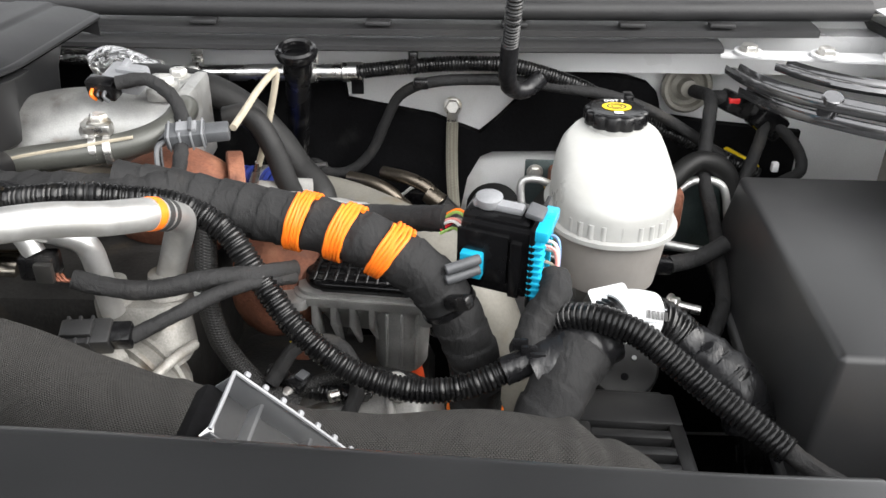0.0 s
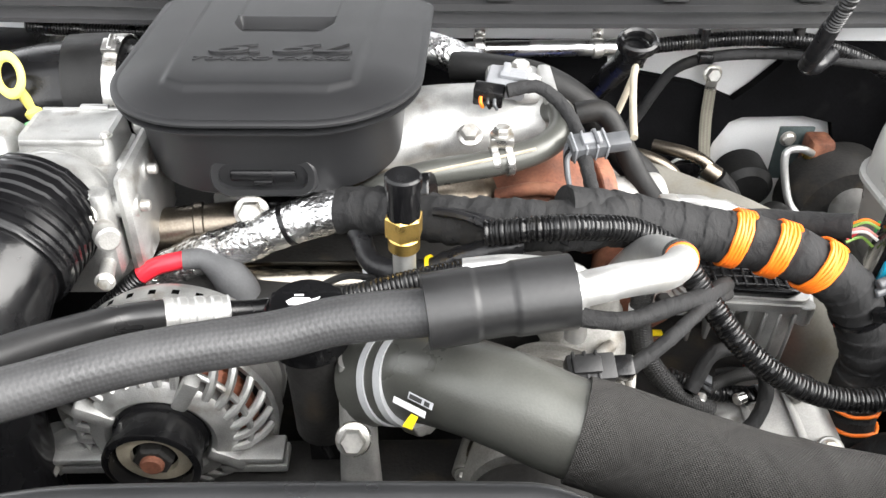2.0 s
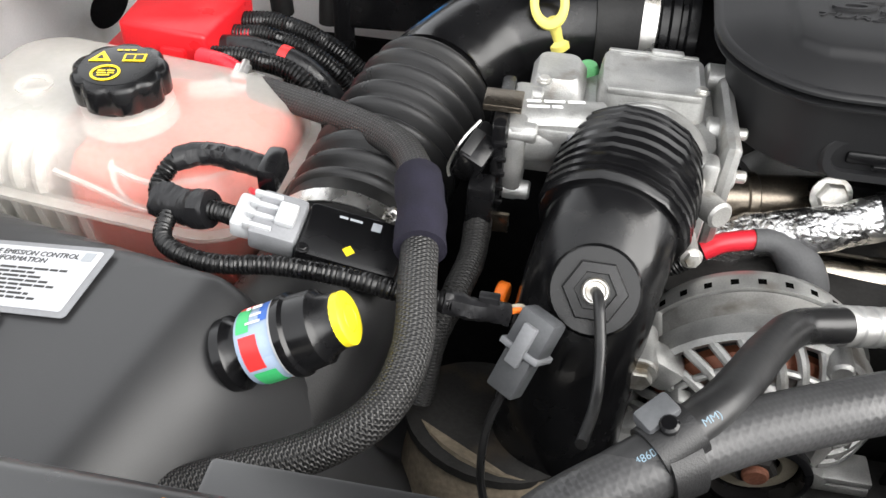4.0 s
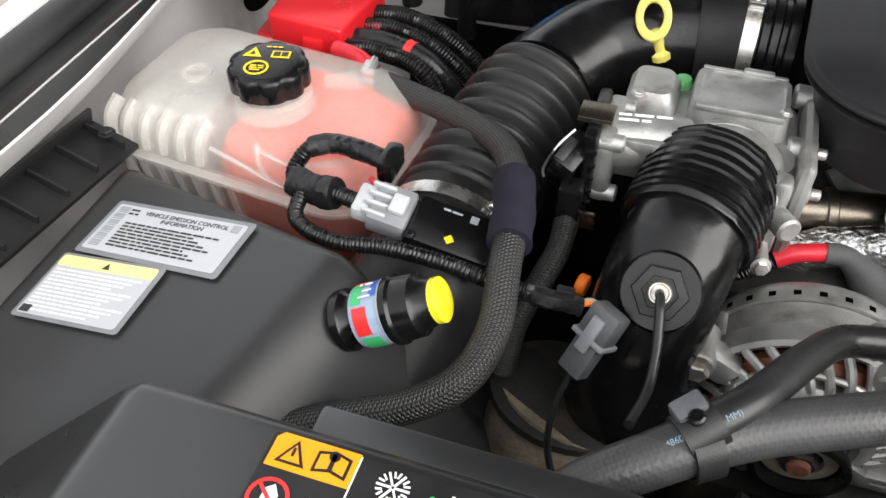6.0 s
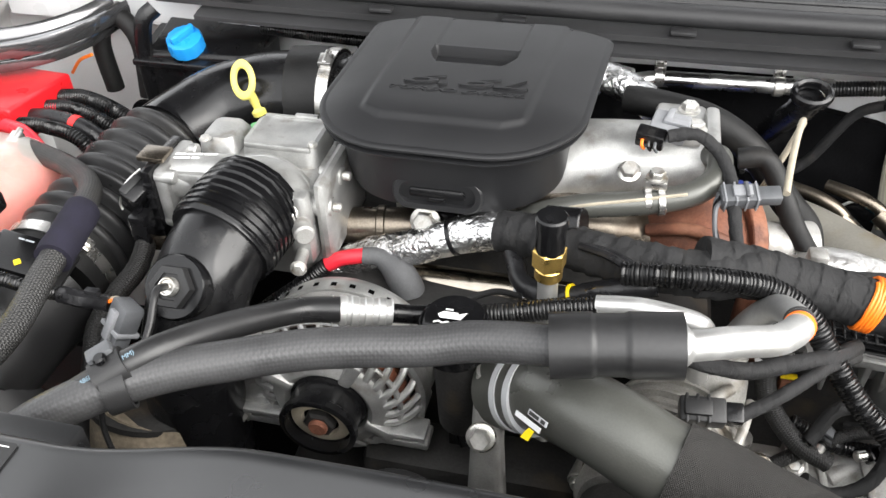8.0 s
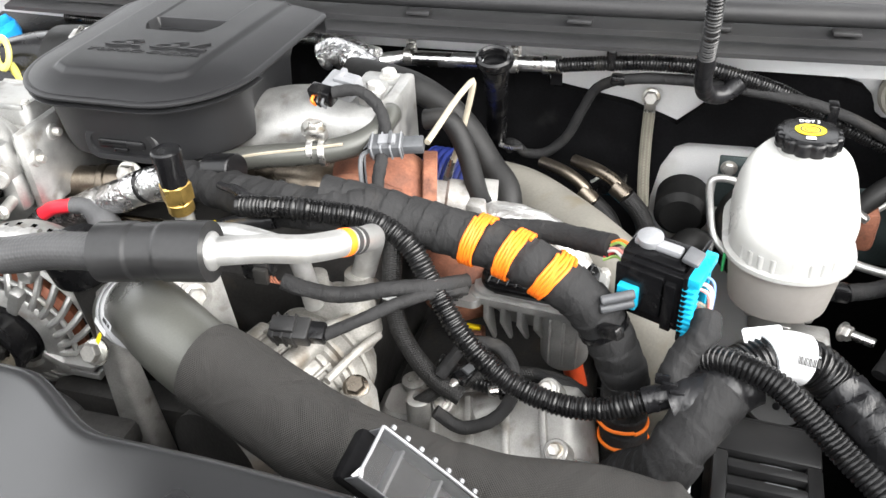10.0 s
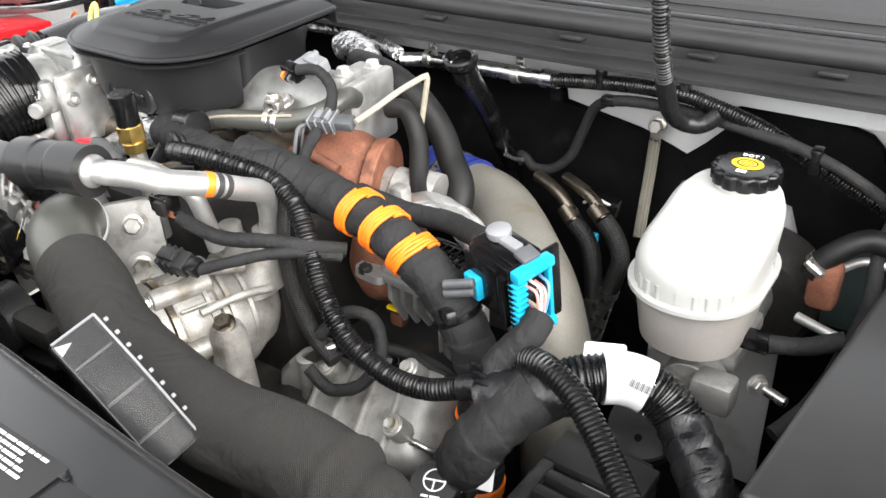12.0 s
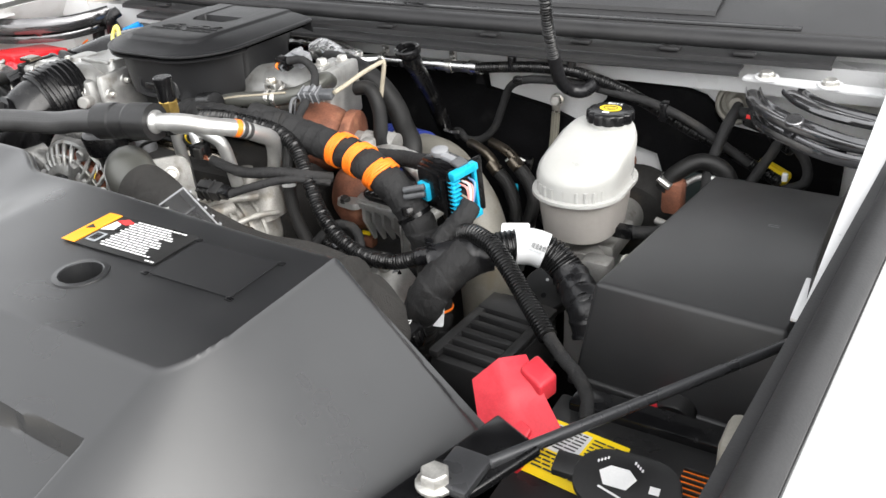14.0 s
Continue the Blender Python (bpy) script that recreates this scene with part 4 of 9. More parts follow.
part("felt_sleeve", tube(nb(), [(-0.7225, 0.578, 1.3845), (-0.7140, 0.5445, 1.3867), (-0.7085, 0.512, 1.3855)], 0.0155, 22, 0.003, wound(0.0155, 0.5, 0.0, 0.0012)), PURPLE, hose, "dark purple felt sleeve")
clamp(hose, (-0.893, 0.7185, 1.3445), (1, -0.05, 0), 0.0112, 0.012, STEEL, (0, -0.3, 1))
bm = nb()
for dz in (-0.004, 0.004):
    lathe(bm, [(0.0122, dz - 0.0015), (0.0122, dz + 0.0015)], axes((-0.893, 0.7185, 1.3445), (1, -0.05, 0)), 20)
part("clamp_ear", bm, STEEL, hose)

# Red terminal cover with its cables.
term = thing("terminal_cover", "bright red plastic battery terminal cover", "terminal cover", (-1.0, 0.85, 1.29))
lid_pts = [(-1.036, 0.786, 1.352), (-0.952, 0.780, 1.350), (-0.955, 0.905, 1.334), (-1.066, 0.925, 1.328)]


def slope_box(pts, h, inset=0.004, drop=None):
    """A lid whose top corners are given, with walls going down by h and rounded edges."""
    bm = nb()
    hi = [Vector(p) for p in pts]
    lo = [p - Vector((0, 0, h)) for p in hi]
    a = [bm.verts.new(p) for p in lo]
    b = [bm.verts.new(p) for p in hi]
    n = len(a)
    fs = [bm.faces.new(a[::-1]), bm.faces.new(b)] + [bm.faces.new((a[i], a[(i + 1) % n], b[(i + 1) % n], b[i])) for i in range(n)]
    bmesh.ops.bevel(bm, geom=list({e for f in fs for e in f.edges}), offset=inset, segments=3, profile=0.5, affect="EDGES", clamp_overlap=True)
    return bm


part("lid", slope_box(lid_pts, 0.05, 0.005), RED, term)
part("side_flap", slope_box([(-1.062, 0.80, 1.318), (-1.036, 0.785, 1.325), (-1.05, 0.92, 1.30), (-1.09, 0.92, 1.29)], 0.04, 0.005), RED, term)
part("front_latch", box(nb(), (-0.985, 0.783, 1.322), (0.024, 0.010, 0.024), 0.003), RED, term)
plate(rect(-0.02, -0.01, 0.012, 0.012), pose(-0.93, 0.742, 1.306, 20, 0, 10), YELLOW2, term, "yellow_tag", 0)
for k, (y, z, mat, r, end) in enumerate(((0.875, 1.315, CONDUIT, 0.0105, (-0.80, 0.86, 1.25)), (0.845, 1.318, CONDUIT, 0.009, (-0.80, 0.84, 1.24)), (0.815, 1.320, GLOSS, 0.011, (-0.81, 0.80, 1.23)), (0.79, 1.325, CONDUIT, 0.009, (-0.83, 0.78, 1.21)))):
    cab = thing("terminal_cable", "black corrugated cable running from the red terminal cover", "cable", (-0.95, y, z), group="terminal cables")
    x0 = -0.956
    pts = [(x0, y, z), (x0 + 0.04, y - 0.002, z + 0.003), (x0 + 0.095, y - 0.012, z - 0.012), end]
    if mat is CONDUIT:
        part("conduit", tube(nb(), pts, r, 14, 0.0011, ribbed(r, 0.0013, 0.0034)), CONDUIT, cab)
        part("boot", tube(nb(), [(x0 - 0.01, y, z), (x0 + 0.005, y, z), (x0 + 0.022, y - 0.001, z + 0.002)], r * 0.95, 14, 0.004), REDSOFT if k == 1 else GLOSS, cab)
    else:
        part("sheath", tube(nb(), pts, r, 14, 0.004, wound(r, 0.02, 0.0003, 0.0004)), VINYL, cab)
        part("red_tape", band(nb(), pts, r, 0.062, 0.070), REDPRINT, cab)
cab = thing("red_cable", "thick bright red battery cable beside the coolant tank", "cable", (-0.93, 0.76, 1.33))
part("sheath", tube(nb(), [(-0.955, 0.772, 1.334), (-0.925, 0.762, 1.334), (-0.895, 0.745, 1.322), (-0.868, 0.725, 1.295), (-0.85, 0.71, 1.25)], 0.0085, 14, 0.004), REDWIRE, cab)
cab = thing("orange_wire", "thin orange wire above the terminal cover", "wire", (-0.98, 0.95, 1.33))
part("wire", tube(nb(), [(-1.0, 0.965, 1.30), (-0.975, 0.955, 1.325), (-0.95, 0.95, 1.338)], 0.0022, 8, 0.004), ORANGE, cab)

# Washer bottle filler with its blue cap, and the bent rubber hose beside it.
wash = thing("washer_filler", "black plastic washer filler with bright blue cap", "washer filler", (-0.80, 0.99, 1.3))
part("housing", slope_box([(-0.875, 0.955, 1.345), (-0.735, 0.965, 1.345), (-0.725, 1.045, 1.36), (-0.875, 1.045, 1.365)], 0.07, 0.006), GLOSS, wash)
part("rim", slope_box([(-0.89, 0.945, 1.338), (-0.745, 0.95, 1.335), (-0.72, 1.04, 1.352), (-0.89, 1.05, 1.355)], 0.008, 0.002), GLOSS, wash)
m = axes((-0.822, 0.972, 1.348), (0.05, -0.35, 1))
bm = nb()
n = 48
loft(bm, [[m @ Vector((math.cos(2 * math.pi * k / n) * q, math.sin(2 * math.pi * k / n) * q, z)) for k in range(n) for q in [0.0235 * s * (1 - 0.03 * (k % 4 < 2))]] for z, s in ((0, 1), (0.014, 1), (0.018, 0.95), (0.019, 0.85))])
part("cap", bm, BLUECAP, wash, "bright blue ribbed cap")
part("cap_grip", box(nb(), (0, 0, 0.023), (0.036, 0.009, 0.012), 0.003, m @ pose(0, 0, 0, 0, 0, 60)), BLUECAP, wash)
loop = thing("heater_hose", "black bent rubber hose behind the terminal cover", "hose", (-0.93, 1.0, 1.3))
part("hose", tube(nb(), [(-0.955, 0.985, 1.27), (-0.957, 0.985, 1.335), (-0.945, 0.99, 1.368), (-0.918, 0.99, 1.372), (-0.898, 0.985, 1.34), (-0.898, 0.975, 1.27)], 0.0125, 16), RUBBER, loop)
post = thing("hood_strut_bracket", "glossy black upright metal bracket beside the washer filler", "bracket", (-0.877, 0.965, 1.3))
bm = nb()
tube(bm, [(-0.878, 0.96, 1.25), (-0.876, 0.955, 1.33), (-0.868, 0.958, 1.385), (-0.855, 0.97, 1.40)], 0.011, 12, flat=0.45)
part("stem", bm, GLOSS, post)


# Hood hinges: thick pressed arms over a white plate with plated bolts.
def strap_arm(pts, w, t, lip=0.35):
    """A pressed steel strap swept along a curve: a rounded flat section with turned-up rims."""
    path, length = glide(pts, 0.006)
    bm = nb()
    rings = []
    up = Vector((0, 0, 1))
    for i, c in enumerate(path):
        d = (path[min(i + 1, len(path) - 1)] - path[max(i - 1, 0)]).normalized()
        side = d.cross(up).normalized()
        n = side.cross(d)
        k = w * (0.72 + 0.28 * math.sin(math.pi * i / (len(path) - 1)))
        sec = [(-0.5, -0.5), (0.5, -0.5), (0.56, 0.2), (0.5, 0.9), (0.42, 0.7), (0.36, 0.1), (0.15, lip), (-0.15, lip), (-0.36, 0.1), (-0.42, 0.7), (-0.5, 0.9), (-0.56, 0.2)]
        rings.append([c + side * (a * k) + n * (b * t) for a, b in sec])
    return loft(bm, rings)


def hinge(label, plate_pts, arms, bolts, pivot):
    h = thing("hood_hinge_assembly", label, "hinge", plate_pts[0])
    part("mounting_plate", slope_box(plate_pts, 0.005, 0.001), WHITE, h, "white painted mounting plate")
    for pts, w, t in arms:
        part("arm", strap_arm(pts, w, t), GLOSSMETAL, h, "glossy black pressed steel arm", sharp=50)
    for o in bolts:
        bolt(h, o, (0, -0.1, 1), 0.0095, 0.008)
        part("washer", lathe(nb(), [(0.0155, -0.001), (0.0155, 0.0012), (0.01, 0.002)], axes(o, (0, -0.1, 1)), 24), WHITE, h)
    part("pivot", rod(nb(), pivot, (pivot[0], pivot[1] - 0.008, pivot[2] + 0.022), 0.011, 18), GLOSSMETAL, h)
    return h


hinge("glossy black hood hinge on a white plate beside the coolant tank",
      [(-1.145, 0.775, 1.398), (-1.098, 0.785, 1.398), (-1.085, 0.895, 1.398), (-1.145, 0.895, 1.400)],
      [([(-1.145, 0.835, 1.384), (-1.10, 0.845, 1.380), (-1.055, 0.866, 1.376), (-0.995, 0.905, 1.374), (-0.955, 0.955, 1.376), (-0.93, 1.01, 1.382)], 0.052, 0.014),
       ([(-1.13, 0.845, 1.356), (-1.06, 0.868, 1.352), (-1.0, 0.91, 1.350), (-0.965, 0.96, 1.352), (-0.945, 1.01, 1.358)], 0.036, 0.010)],
      [(-1.124, 0.822, 1.399), (-1.112, 0.872, 1.399)], (-1.01, 0.895, 1.350))
hinge("glossy black hood hinge on a white plate beside the brake reservoir",
      [(0.362, 0.986, 1.385), (0.56, 0.956, 1.388), (0.575, 0.980, 1.390), (0.366, 1.0, 1.387)],
      [([(0.378, 0.985, 1.368), (0.392, 0.945, 1.366), (0.425, 0.906, 1.364), (0.475, 0.872, 1.362), (0.525, 0.850, 1.360), (0.585, 0.846, 1.358)], 0.026, 0.007),
       ([(0.386, 0.962, 1.350), (0.408, 0.910, 1.350), (0.452, 0.872, 1.348), (0.506, 0.840, 1.346), (0.585, 0.828, 1.344)], 0.016, 0.007),
       ([(0.428, 0.975, 1.376), (0.456, 0.942, 1.374), (0.50, 0.915, 1.372), (0.575, 0.900, 1.368)], 0.034, 0.006)],
      [(0.393, 0.988, 1.388), (0.474, 0.976, 1.389), (0.55, 0.968, 1.390)], (0.45, 0.888, 1.352))

# Air filter housing: a large soft-edged lid with ribs down to a flange.
airbox = thing("air_filter_housing", "large matt black plastic air filter housing with information labels", "air filter housing", (-0.93, 0.42, 1.15))


def air_z(x, y):
    top = 1.366 + 0.16 * (x + 0.93)
    d1 = step01(x, -1.10, -1.03)
    d2 = 1 - step01(x, -0.835 + 0.25 * (y - 0.42), -0.70 + 0.25 * (y - 0.42))
    yb = 0.535 - 0.30 * (x + 1.046)
    d3 = 1 - step01(y, yb, yb + 0.055)
    d4 = step01(y, 0.20, 0.335)
    return 1.20 + (top - 1.20) * (d1 ** 0.7) * d2 ** 0.75 * d3 ** 0.6 * (0.5 + 0.5 * d4)


bm = nb()
sheet(bm, 70, 60, lambda u, v: (lambda x, y: Vector((x, y, air_z(x, y))))(-1.11 + 0.43 * u, 0.15 + 0.43 * v))
part("lid", thick(bm, 0.003), HOUSING, airbox, sharp=70)
FL = axes((-1.098, 0.365, 1.346), (0.25, 0, 1), (0.10, 1, 0))
part("flange", box(nb(), (0.0, 0.0, 0), (0.43, 0.05, 0.006), 0.0015, FL), PLASTIC, airbox)
for k in range(13):
    part("rib", box(nb(), (-0.205 + 0.034 * k, 0.0, 0.006), (0.003, 0.04, 0.009), 0.0006, FL), PLASTIC, airbox)
part("flange_lip", box(nb(), (0.0, 0.024, 0.008), (0.43, 0.004, 0.016), 0.001, FL), PLASTIC, airbox)
bolt(airbox, (-1.071, 0.564, 1.354), (0, 0, 1), 0.0055, 0.004, PLASTIC, "screw")
# Cylinder that carries the flow sensor and the restriction gauge.
part("outlet_collar", tube(nb(), [(-0.80, 0.46, 1.275), (-0.785, 0.51, 1.295), (-0.772, 0.56, 1.303)], 0.056, 32, 0.006), PLASTIC, airbox)


def surf_frame(o, ex, ey):
    ex = Vector(ex).normalized()
    n = ex.cross(Vector(ey)).normalized()
    return axes(o, n, ex)


m = surf_frame((-1.008, 0.4405, air_z(-1.005, 0.445) + 0.0022), (0.120, -0.008, 0.0185), (-0.010, 0.0485, -0.001))
lab = thing("emission_label", "silver-grey printed emission control information label", "label", m.translation)
plate(rect(-0.004, -0.004, 0.122, 0.052, 0.003), m, GREYPL, lab, "clear_film", 0.0002)
plate(rect(0, 0, 0.117, 0.048, 0.002), m, SILVERLABEL, lab, "backing", 0.0008)
words("VEHICLE EMISSION CONTROL", 0.0056, m @ pose(0.028, 0.0405, 0.0013), PRINT, lab, shear=0.05)
words("INFORMATION", 0.0056, m @ pose(0.046, 0.0352, 0.0013), PRINT, lab, shear=0.05)
bars([(0.018, 0.029 - 0.0033 * k, 0.085 - 0.02 * ((k * 3) % 4) / 3, 0.0018) for k in range(8)] + [(0.014, 0.0425, 0.010, 0.002), (0.014, 0.0385, 0.009, 0.002)], m @ pose(0, 0, 0.0013), PRINT, lab, "print", seed=4)
bm = nb()
for k in range(18):
    box(bm, (0.008, 0.004 + 0.0024 * k, 0.0015), (0.009, 0.0008 + 0.0007 * (k * 5 % 3), 0.0003), 0, m)
part("barcode", bm, GREYPRINT, lab)
plate(rect(0.106, 0.039, 0.113, 0.046), m, GREYPRINT, lab, "code_patch", 0.0013)
m = surf_frame((-1.014, 0.375, air_z(-1.010, 0.39) + 0.0022), (0.1, -0.002, 0.0155), (-0.004, 0.056, 0.0))
lab = thing("warning_label", "grey multilingual warning label with pale yellow head", "label", m.translation)
plate(rect(-0.003, -0.003, 0.087, 0.058, 0.003), m, GREYPL, lab, "clear_film", 0.0002)
plate(rect(0, 0, 0.083, 0.055, 0.003), m, SILVERLABEL, lab, "backing", 0.0008)
plate(rect(0.0, 0.045, 0.083, 0.055, 0.002), m, YELLOWLABEL, lab, "yellow_head", 0.0013)
plate([(0.039, 0.047), (0.045, 0.047), (0.042, 0.0525)], m, PRINT, lab, "warning_triangle", 0.0018)
bars([(0.003, 0.0405 - 0.0034 * k, 0.077 - 0.02 * ((k * 5) % 4) / 3, 0.0017) for k in range(12)], m @ pose(0, 0, 0.0013), WPRINT, lab, "print", seed=5)
plate(rect(0.002, 0.001, 0.010, 0.007), m, PRINT, lab, "manual_pictogram", 0.0014)

# Restriction gauge with a coloured scale and a yellow cap.
gauge = thing("restriction_gauge", "black air restriction gauge with coloured scale and yellow cap", "gauge", (-0.79, 0.43, 1.37))
ga, gb = Vector((-0.795, 0.436, 1.360)), Vector((-0.733, 0.448, 1.390))
gx = (gb - ga).normalized()
gm = axes(ga, gx, (0, 0, 1)) @ Matrix.Diagonal((0.88, 0.88, 0.95, 1))
part("grommet", lathe(nb(), [(0.024, -0.004), (0.024, 0.002), (0.020, 0.006), (0.019, 0.012)], gm, 28), GLOSS, gauge)
part("scale", lathe(nb(), [(0.0235, 0.012), (0.024, 0.014), (0.024, 0.034), (0.0235, 0.036)], gm, 32), M("pale blue gauge scale", (0.30, 0.38, 0.50), 0.3, var=0.05, bump=0), gauge, "pale blue scale with coloured fields")
for a0, a1, z0, z1, mat in ((-1.2, -0.4, 0.014, 0.024, REDPRINT), (-0.4, 0.4, 0.014, 0.022, GREENPRINT), (-2.6, -1.3, 0.012, 0.036, BLUEPRINT2), (0.5, 1.4, 0.015, 0.026, REDPRINT), (1.5, 2.3, 0.016, 0.03, GREENPRINT), (2.4, 3.3, 0.014, 0.03, REDPRINT), (-0.9, 0.2, 0.028, 0.034, BLUEPRINT2)):
    bm = nb()
    sheet(bm, 8, 1, lambda u, v: gm @ Vector((0.0244 * math.cos(a0 + (a1 - a0) * u), 0.0244 * math.sin(a0 + (a1 - a0) * u), z0 + (z1 - z0) * v)))
    part("scale_field", bm, mat, gauge)
part("body", lathe(nb(), [(0.0262, 0.036), (0.0265, 0.038), (0.0265, 0.041), (0.0245, 0.043), (0.0235, 0.056), (0.019, 0.060), (0.017, 0.068)], gm, 32), GLOSS, gauge)
bars([(-0.005, -0.008 + 0.006 * k, 0.010, 0.002) for k in range(3)], gm @ pose(0.0246, 0, 0.025, 0, 90, 0), WPRINT, gauge, "print")
part("scale_rim", lathe(nb(), [(0.0245, 0.034), (0.0255, 0.0345), (0.0255, 0.037), (0.0245, 0.0375)], gm, 32, cap=False), LIGHTGREY, gauge)
part("yellow_cap", lathe(nb(), [(0.016, 0.066), (0.017, 0.067), (0.017, 0.0725), (0.0155, 0.0735), (0.009, 0.0735), (0.0085, 0.0725), (0.0075, 0.0735)], gm, 28), YELLOW, gauge, "bright yellow button cap")

# Intake duct: corrugated bellows, smooth elbow, cuffs and clamps.
DU = [(-0.776, 0.565, 1.303), (-0.772, 0.61, 1.309), (-0.766, 0.67, 1.318), (-0.755, 0.73, 1.328), (-0.737, 0.785, 1.338), (-0.70, 0.826, 1.352), (-0.65, 0.845, 1.362), (-0.60, 0.850, 1.366), (-0.54, 0.850, 1.367)]
duct = thing("intake_duct", "black plastic intake duct with corrugated bellows and smooth elbow", "duct", (-0.74, 0.75, 1.28))
part("cuff", tube(nb(), [DU[0], (-0.775, 0.585, 1.306), (-0.7735, 0.603, 1.308)], 0.0545, 36, 0.005), RUBBER, duct)


def bellow(s, a, n):
    return 0.0575 - 0.0095 * (0.5 + 0.5 * math.cos(2 * math.pi * s / 0.0195)) ** 1.3 - 0.004 * step01(s, n - 0.03, n)


part("bellows", tube(nb(), [(-0.7735, 0.600, 1.308), DU[2], DU[3], (-0.742, 0.775, 1.336)], 0.056, 40, 0.0020, bellow), PLASTIC, duct)
part("elbow", tube(nb(), [(-0.744, 0.770, 1.335)] + DU[4:8], 0.0505, 40, 0.006), GLOSS, duct)
part("end_cuff", tube(nb(), [(-0.622, 0.848, 1.365), (-0.60, 0.850, 1.366), (-0.582, 0.850, 1.3665)], 0.0555, 36, 0.004), RUBBER, duct)
part("inner_ring", tube(nb(), [(-0.582, 0.850, 1.3665), (-0.56, 0.850, 1.367), (-0.535, 0.850, 1.367)], 0.048, 36, 0.002, lambda s, a, n: 0.0495 - 0.004 * (math.sin(s * 420) > 0.2)), GLOSS, duct)
clamp(duct, (-0.577, 0.850, 1.3665), (1, 0, 0), 0.0535, 0.013, STEEL, (0, -0.35, 1))
clamp(duct, (-0.7755, 0.585, 1.306), (0.05, 1, 0.12), 0.0552, 0.012, STEEL, (0.75, -0.2, 0.7))

# Flow sensor with its plug and cables.
maf = thing("flow_sensor", "black air flow sensor module plugged with a light grey connector", "sensor", (-0.76, 0.53, 1.36))
fm = surf_frame((-0.755, 0.531, 1.362), (0.1, 0.0, -0.018), (0.015, 0.1, 0.02))
part("module", box(nb(), (0.0, 0, 0), (0.064, 0.040, 0.018), 0.004, fm), GLOSS, maf)
part("flange", box(nb(), (0.0, 0, -0.010), (0.072, 0.046, 0.005), 0.002, fm), PLASTIC, maf)
part("code_patch", box(nb(), (0.012, 0.012, 0.0093), (0.006, 0.006, 0.0004), 0, fm), GREYPRINT, maf)
bars([(-0.012, 0.012, 0.016, 0.0018)], fm @ pose(0, 0, 0.0092), GREYPRINT, maf, "print")
plate([(0, -0.006), (0.004, -0.010), (0, -0.014), (-0.004, -0.010)], fm, YELLOW2, maf, "yellow_mark", 0.0091)
for x in (0.027, -0.027):
    bolt(maf, fm @ Vector((x, 0.016 if x > 0 else -0.016, 0.009)), fm.to_3x3() @ Vector((0, 0, 1)), 0.003, 0.002, GLOSS, "screw")
plug = thing("sensor_plug", "light grey ribbed connector plugged into the flow sensor", "connector", (-0.80, 0.53, 1.37))
part("shell", box(nb(), (-0.047, 0, 0.002), (0.030, 0.034, 0.020), 0.003, fm), GREYPL, plug)
for k in range(4):
    part("rib", box(nb(), (-0.057, -0.012 + 0.008 * k, 0.010), (0.018, 0.003, 0.008), 0.001, fm), LIGHTGREY, plug)
part("latch", box(nb(), (-0.042, 0, 0.014), (0.012, 0.016, 0.006), 0.0015, fm), LIGHTGREY, plug)
part("tail", box(nb(), (-0.068, 0, 0.001), (0.014, 0.026, 0.015), 0.003, fm), LIGHTGREY, plug)
CH = [(-0.822, 0.532, 1.370), (-0.85, 0.542, 1.366), (-0.882, 0.548, 1.358), (-0.896, 0.562, 1.360), (-0.890, 0.582, 1.370), (-0.872, 0.589, 1.373), (-0.845, 0.586, 1.374), (-0.818, 0.578, 1.374)]
cab = thing("sensor_cable", "black taped cable looped beside the flow sensor", "cable", (-0.86, 0.57, 1.37))
part("loop", tube(nb(), CH, 0.0068, 12, 0.0011, ribbed(0.0068, 0.0009, 0.003)), CONDUIT, cab)
part("taped_joint", tube(nb(), [(-0.850, 0.542, 1.366), (-0.872, 0.546, 1.361), (-0.890, 0.553, 1.359)], 0.0115, 14, 0.002, wound(0.0115, 0.008, 0.0008, 0.003)), VINYL, cab)
part("loop_tape", tube(nb(), CH[4:], 0.0082, 12, 0.002, wound(0.0082, 0.01, 0.0006, 0.001)), VINYL, cab)
part("clip", box(nb(), (-0.82, 0.578, 1.376), (0.014, 0.03, 0.02), 0.004), GLOSS, cab)
part("red_wire", tube(nb(), [(-0.832, 0.566, 1.366), (-0.825, 0.556, 1.372), (-0.815, 0.548, 1.372)], 0.0022, 8, 0.003), REDWIRE, cab)
CB = [(-0.880, 0.545, 1.360), (-0.872, 0.515, 1.358), (-0.835, 0.497, 1.364), (-0.79, 0.495, 1.372), (-0.745, 0.488, 1.378), (-0.712, 0.484, 1.376), (-0.685, 0.486, 1.372)]
cab = thing("sensor_loom", "black corrugated loom running past the restriction gauge", "cable", (-0.78, 0.49, 1.37))
part("conduit", tube(nb(), CB, 0.0062, 12, 0.0011, ribbed(0.0062, 0.0009, 0.003)), CONDUIT, cab)
part("tape_end", tube(nb(), [(-0.690, 0.486, 1.372), (-0.672, 0.488, 1.368), (-0.652, 0.492, 1.364)], 0.0065, 12, 0.002, wound(0.0065, 0.008, 0.0008, 0.0016)), VINYL, cab)
part("tape_flag", box(nb(), (-0.664, 0.492, 1.368), (0.012, 0.006, 0.018), 0.001, None), VINYL, cab)
for k, mat in enumerate((ORANGE, TAN)):
    part("wire", tube(nb(), [(-0.655, 0.491 + 0.003 * k, 1.365), (-0.645, 0.493 + 0.003 * k, 1.367), (-0.638, 0.49 + 0.002 * k, 1.360)], 0.0018, 8, 0.002), mat, cab)

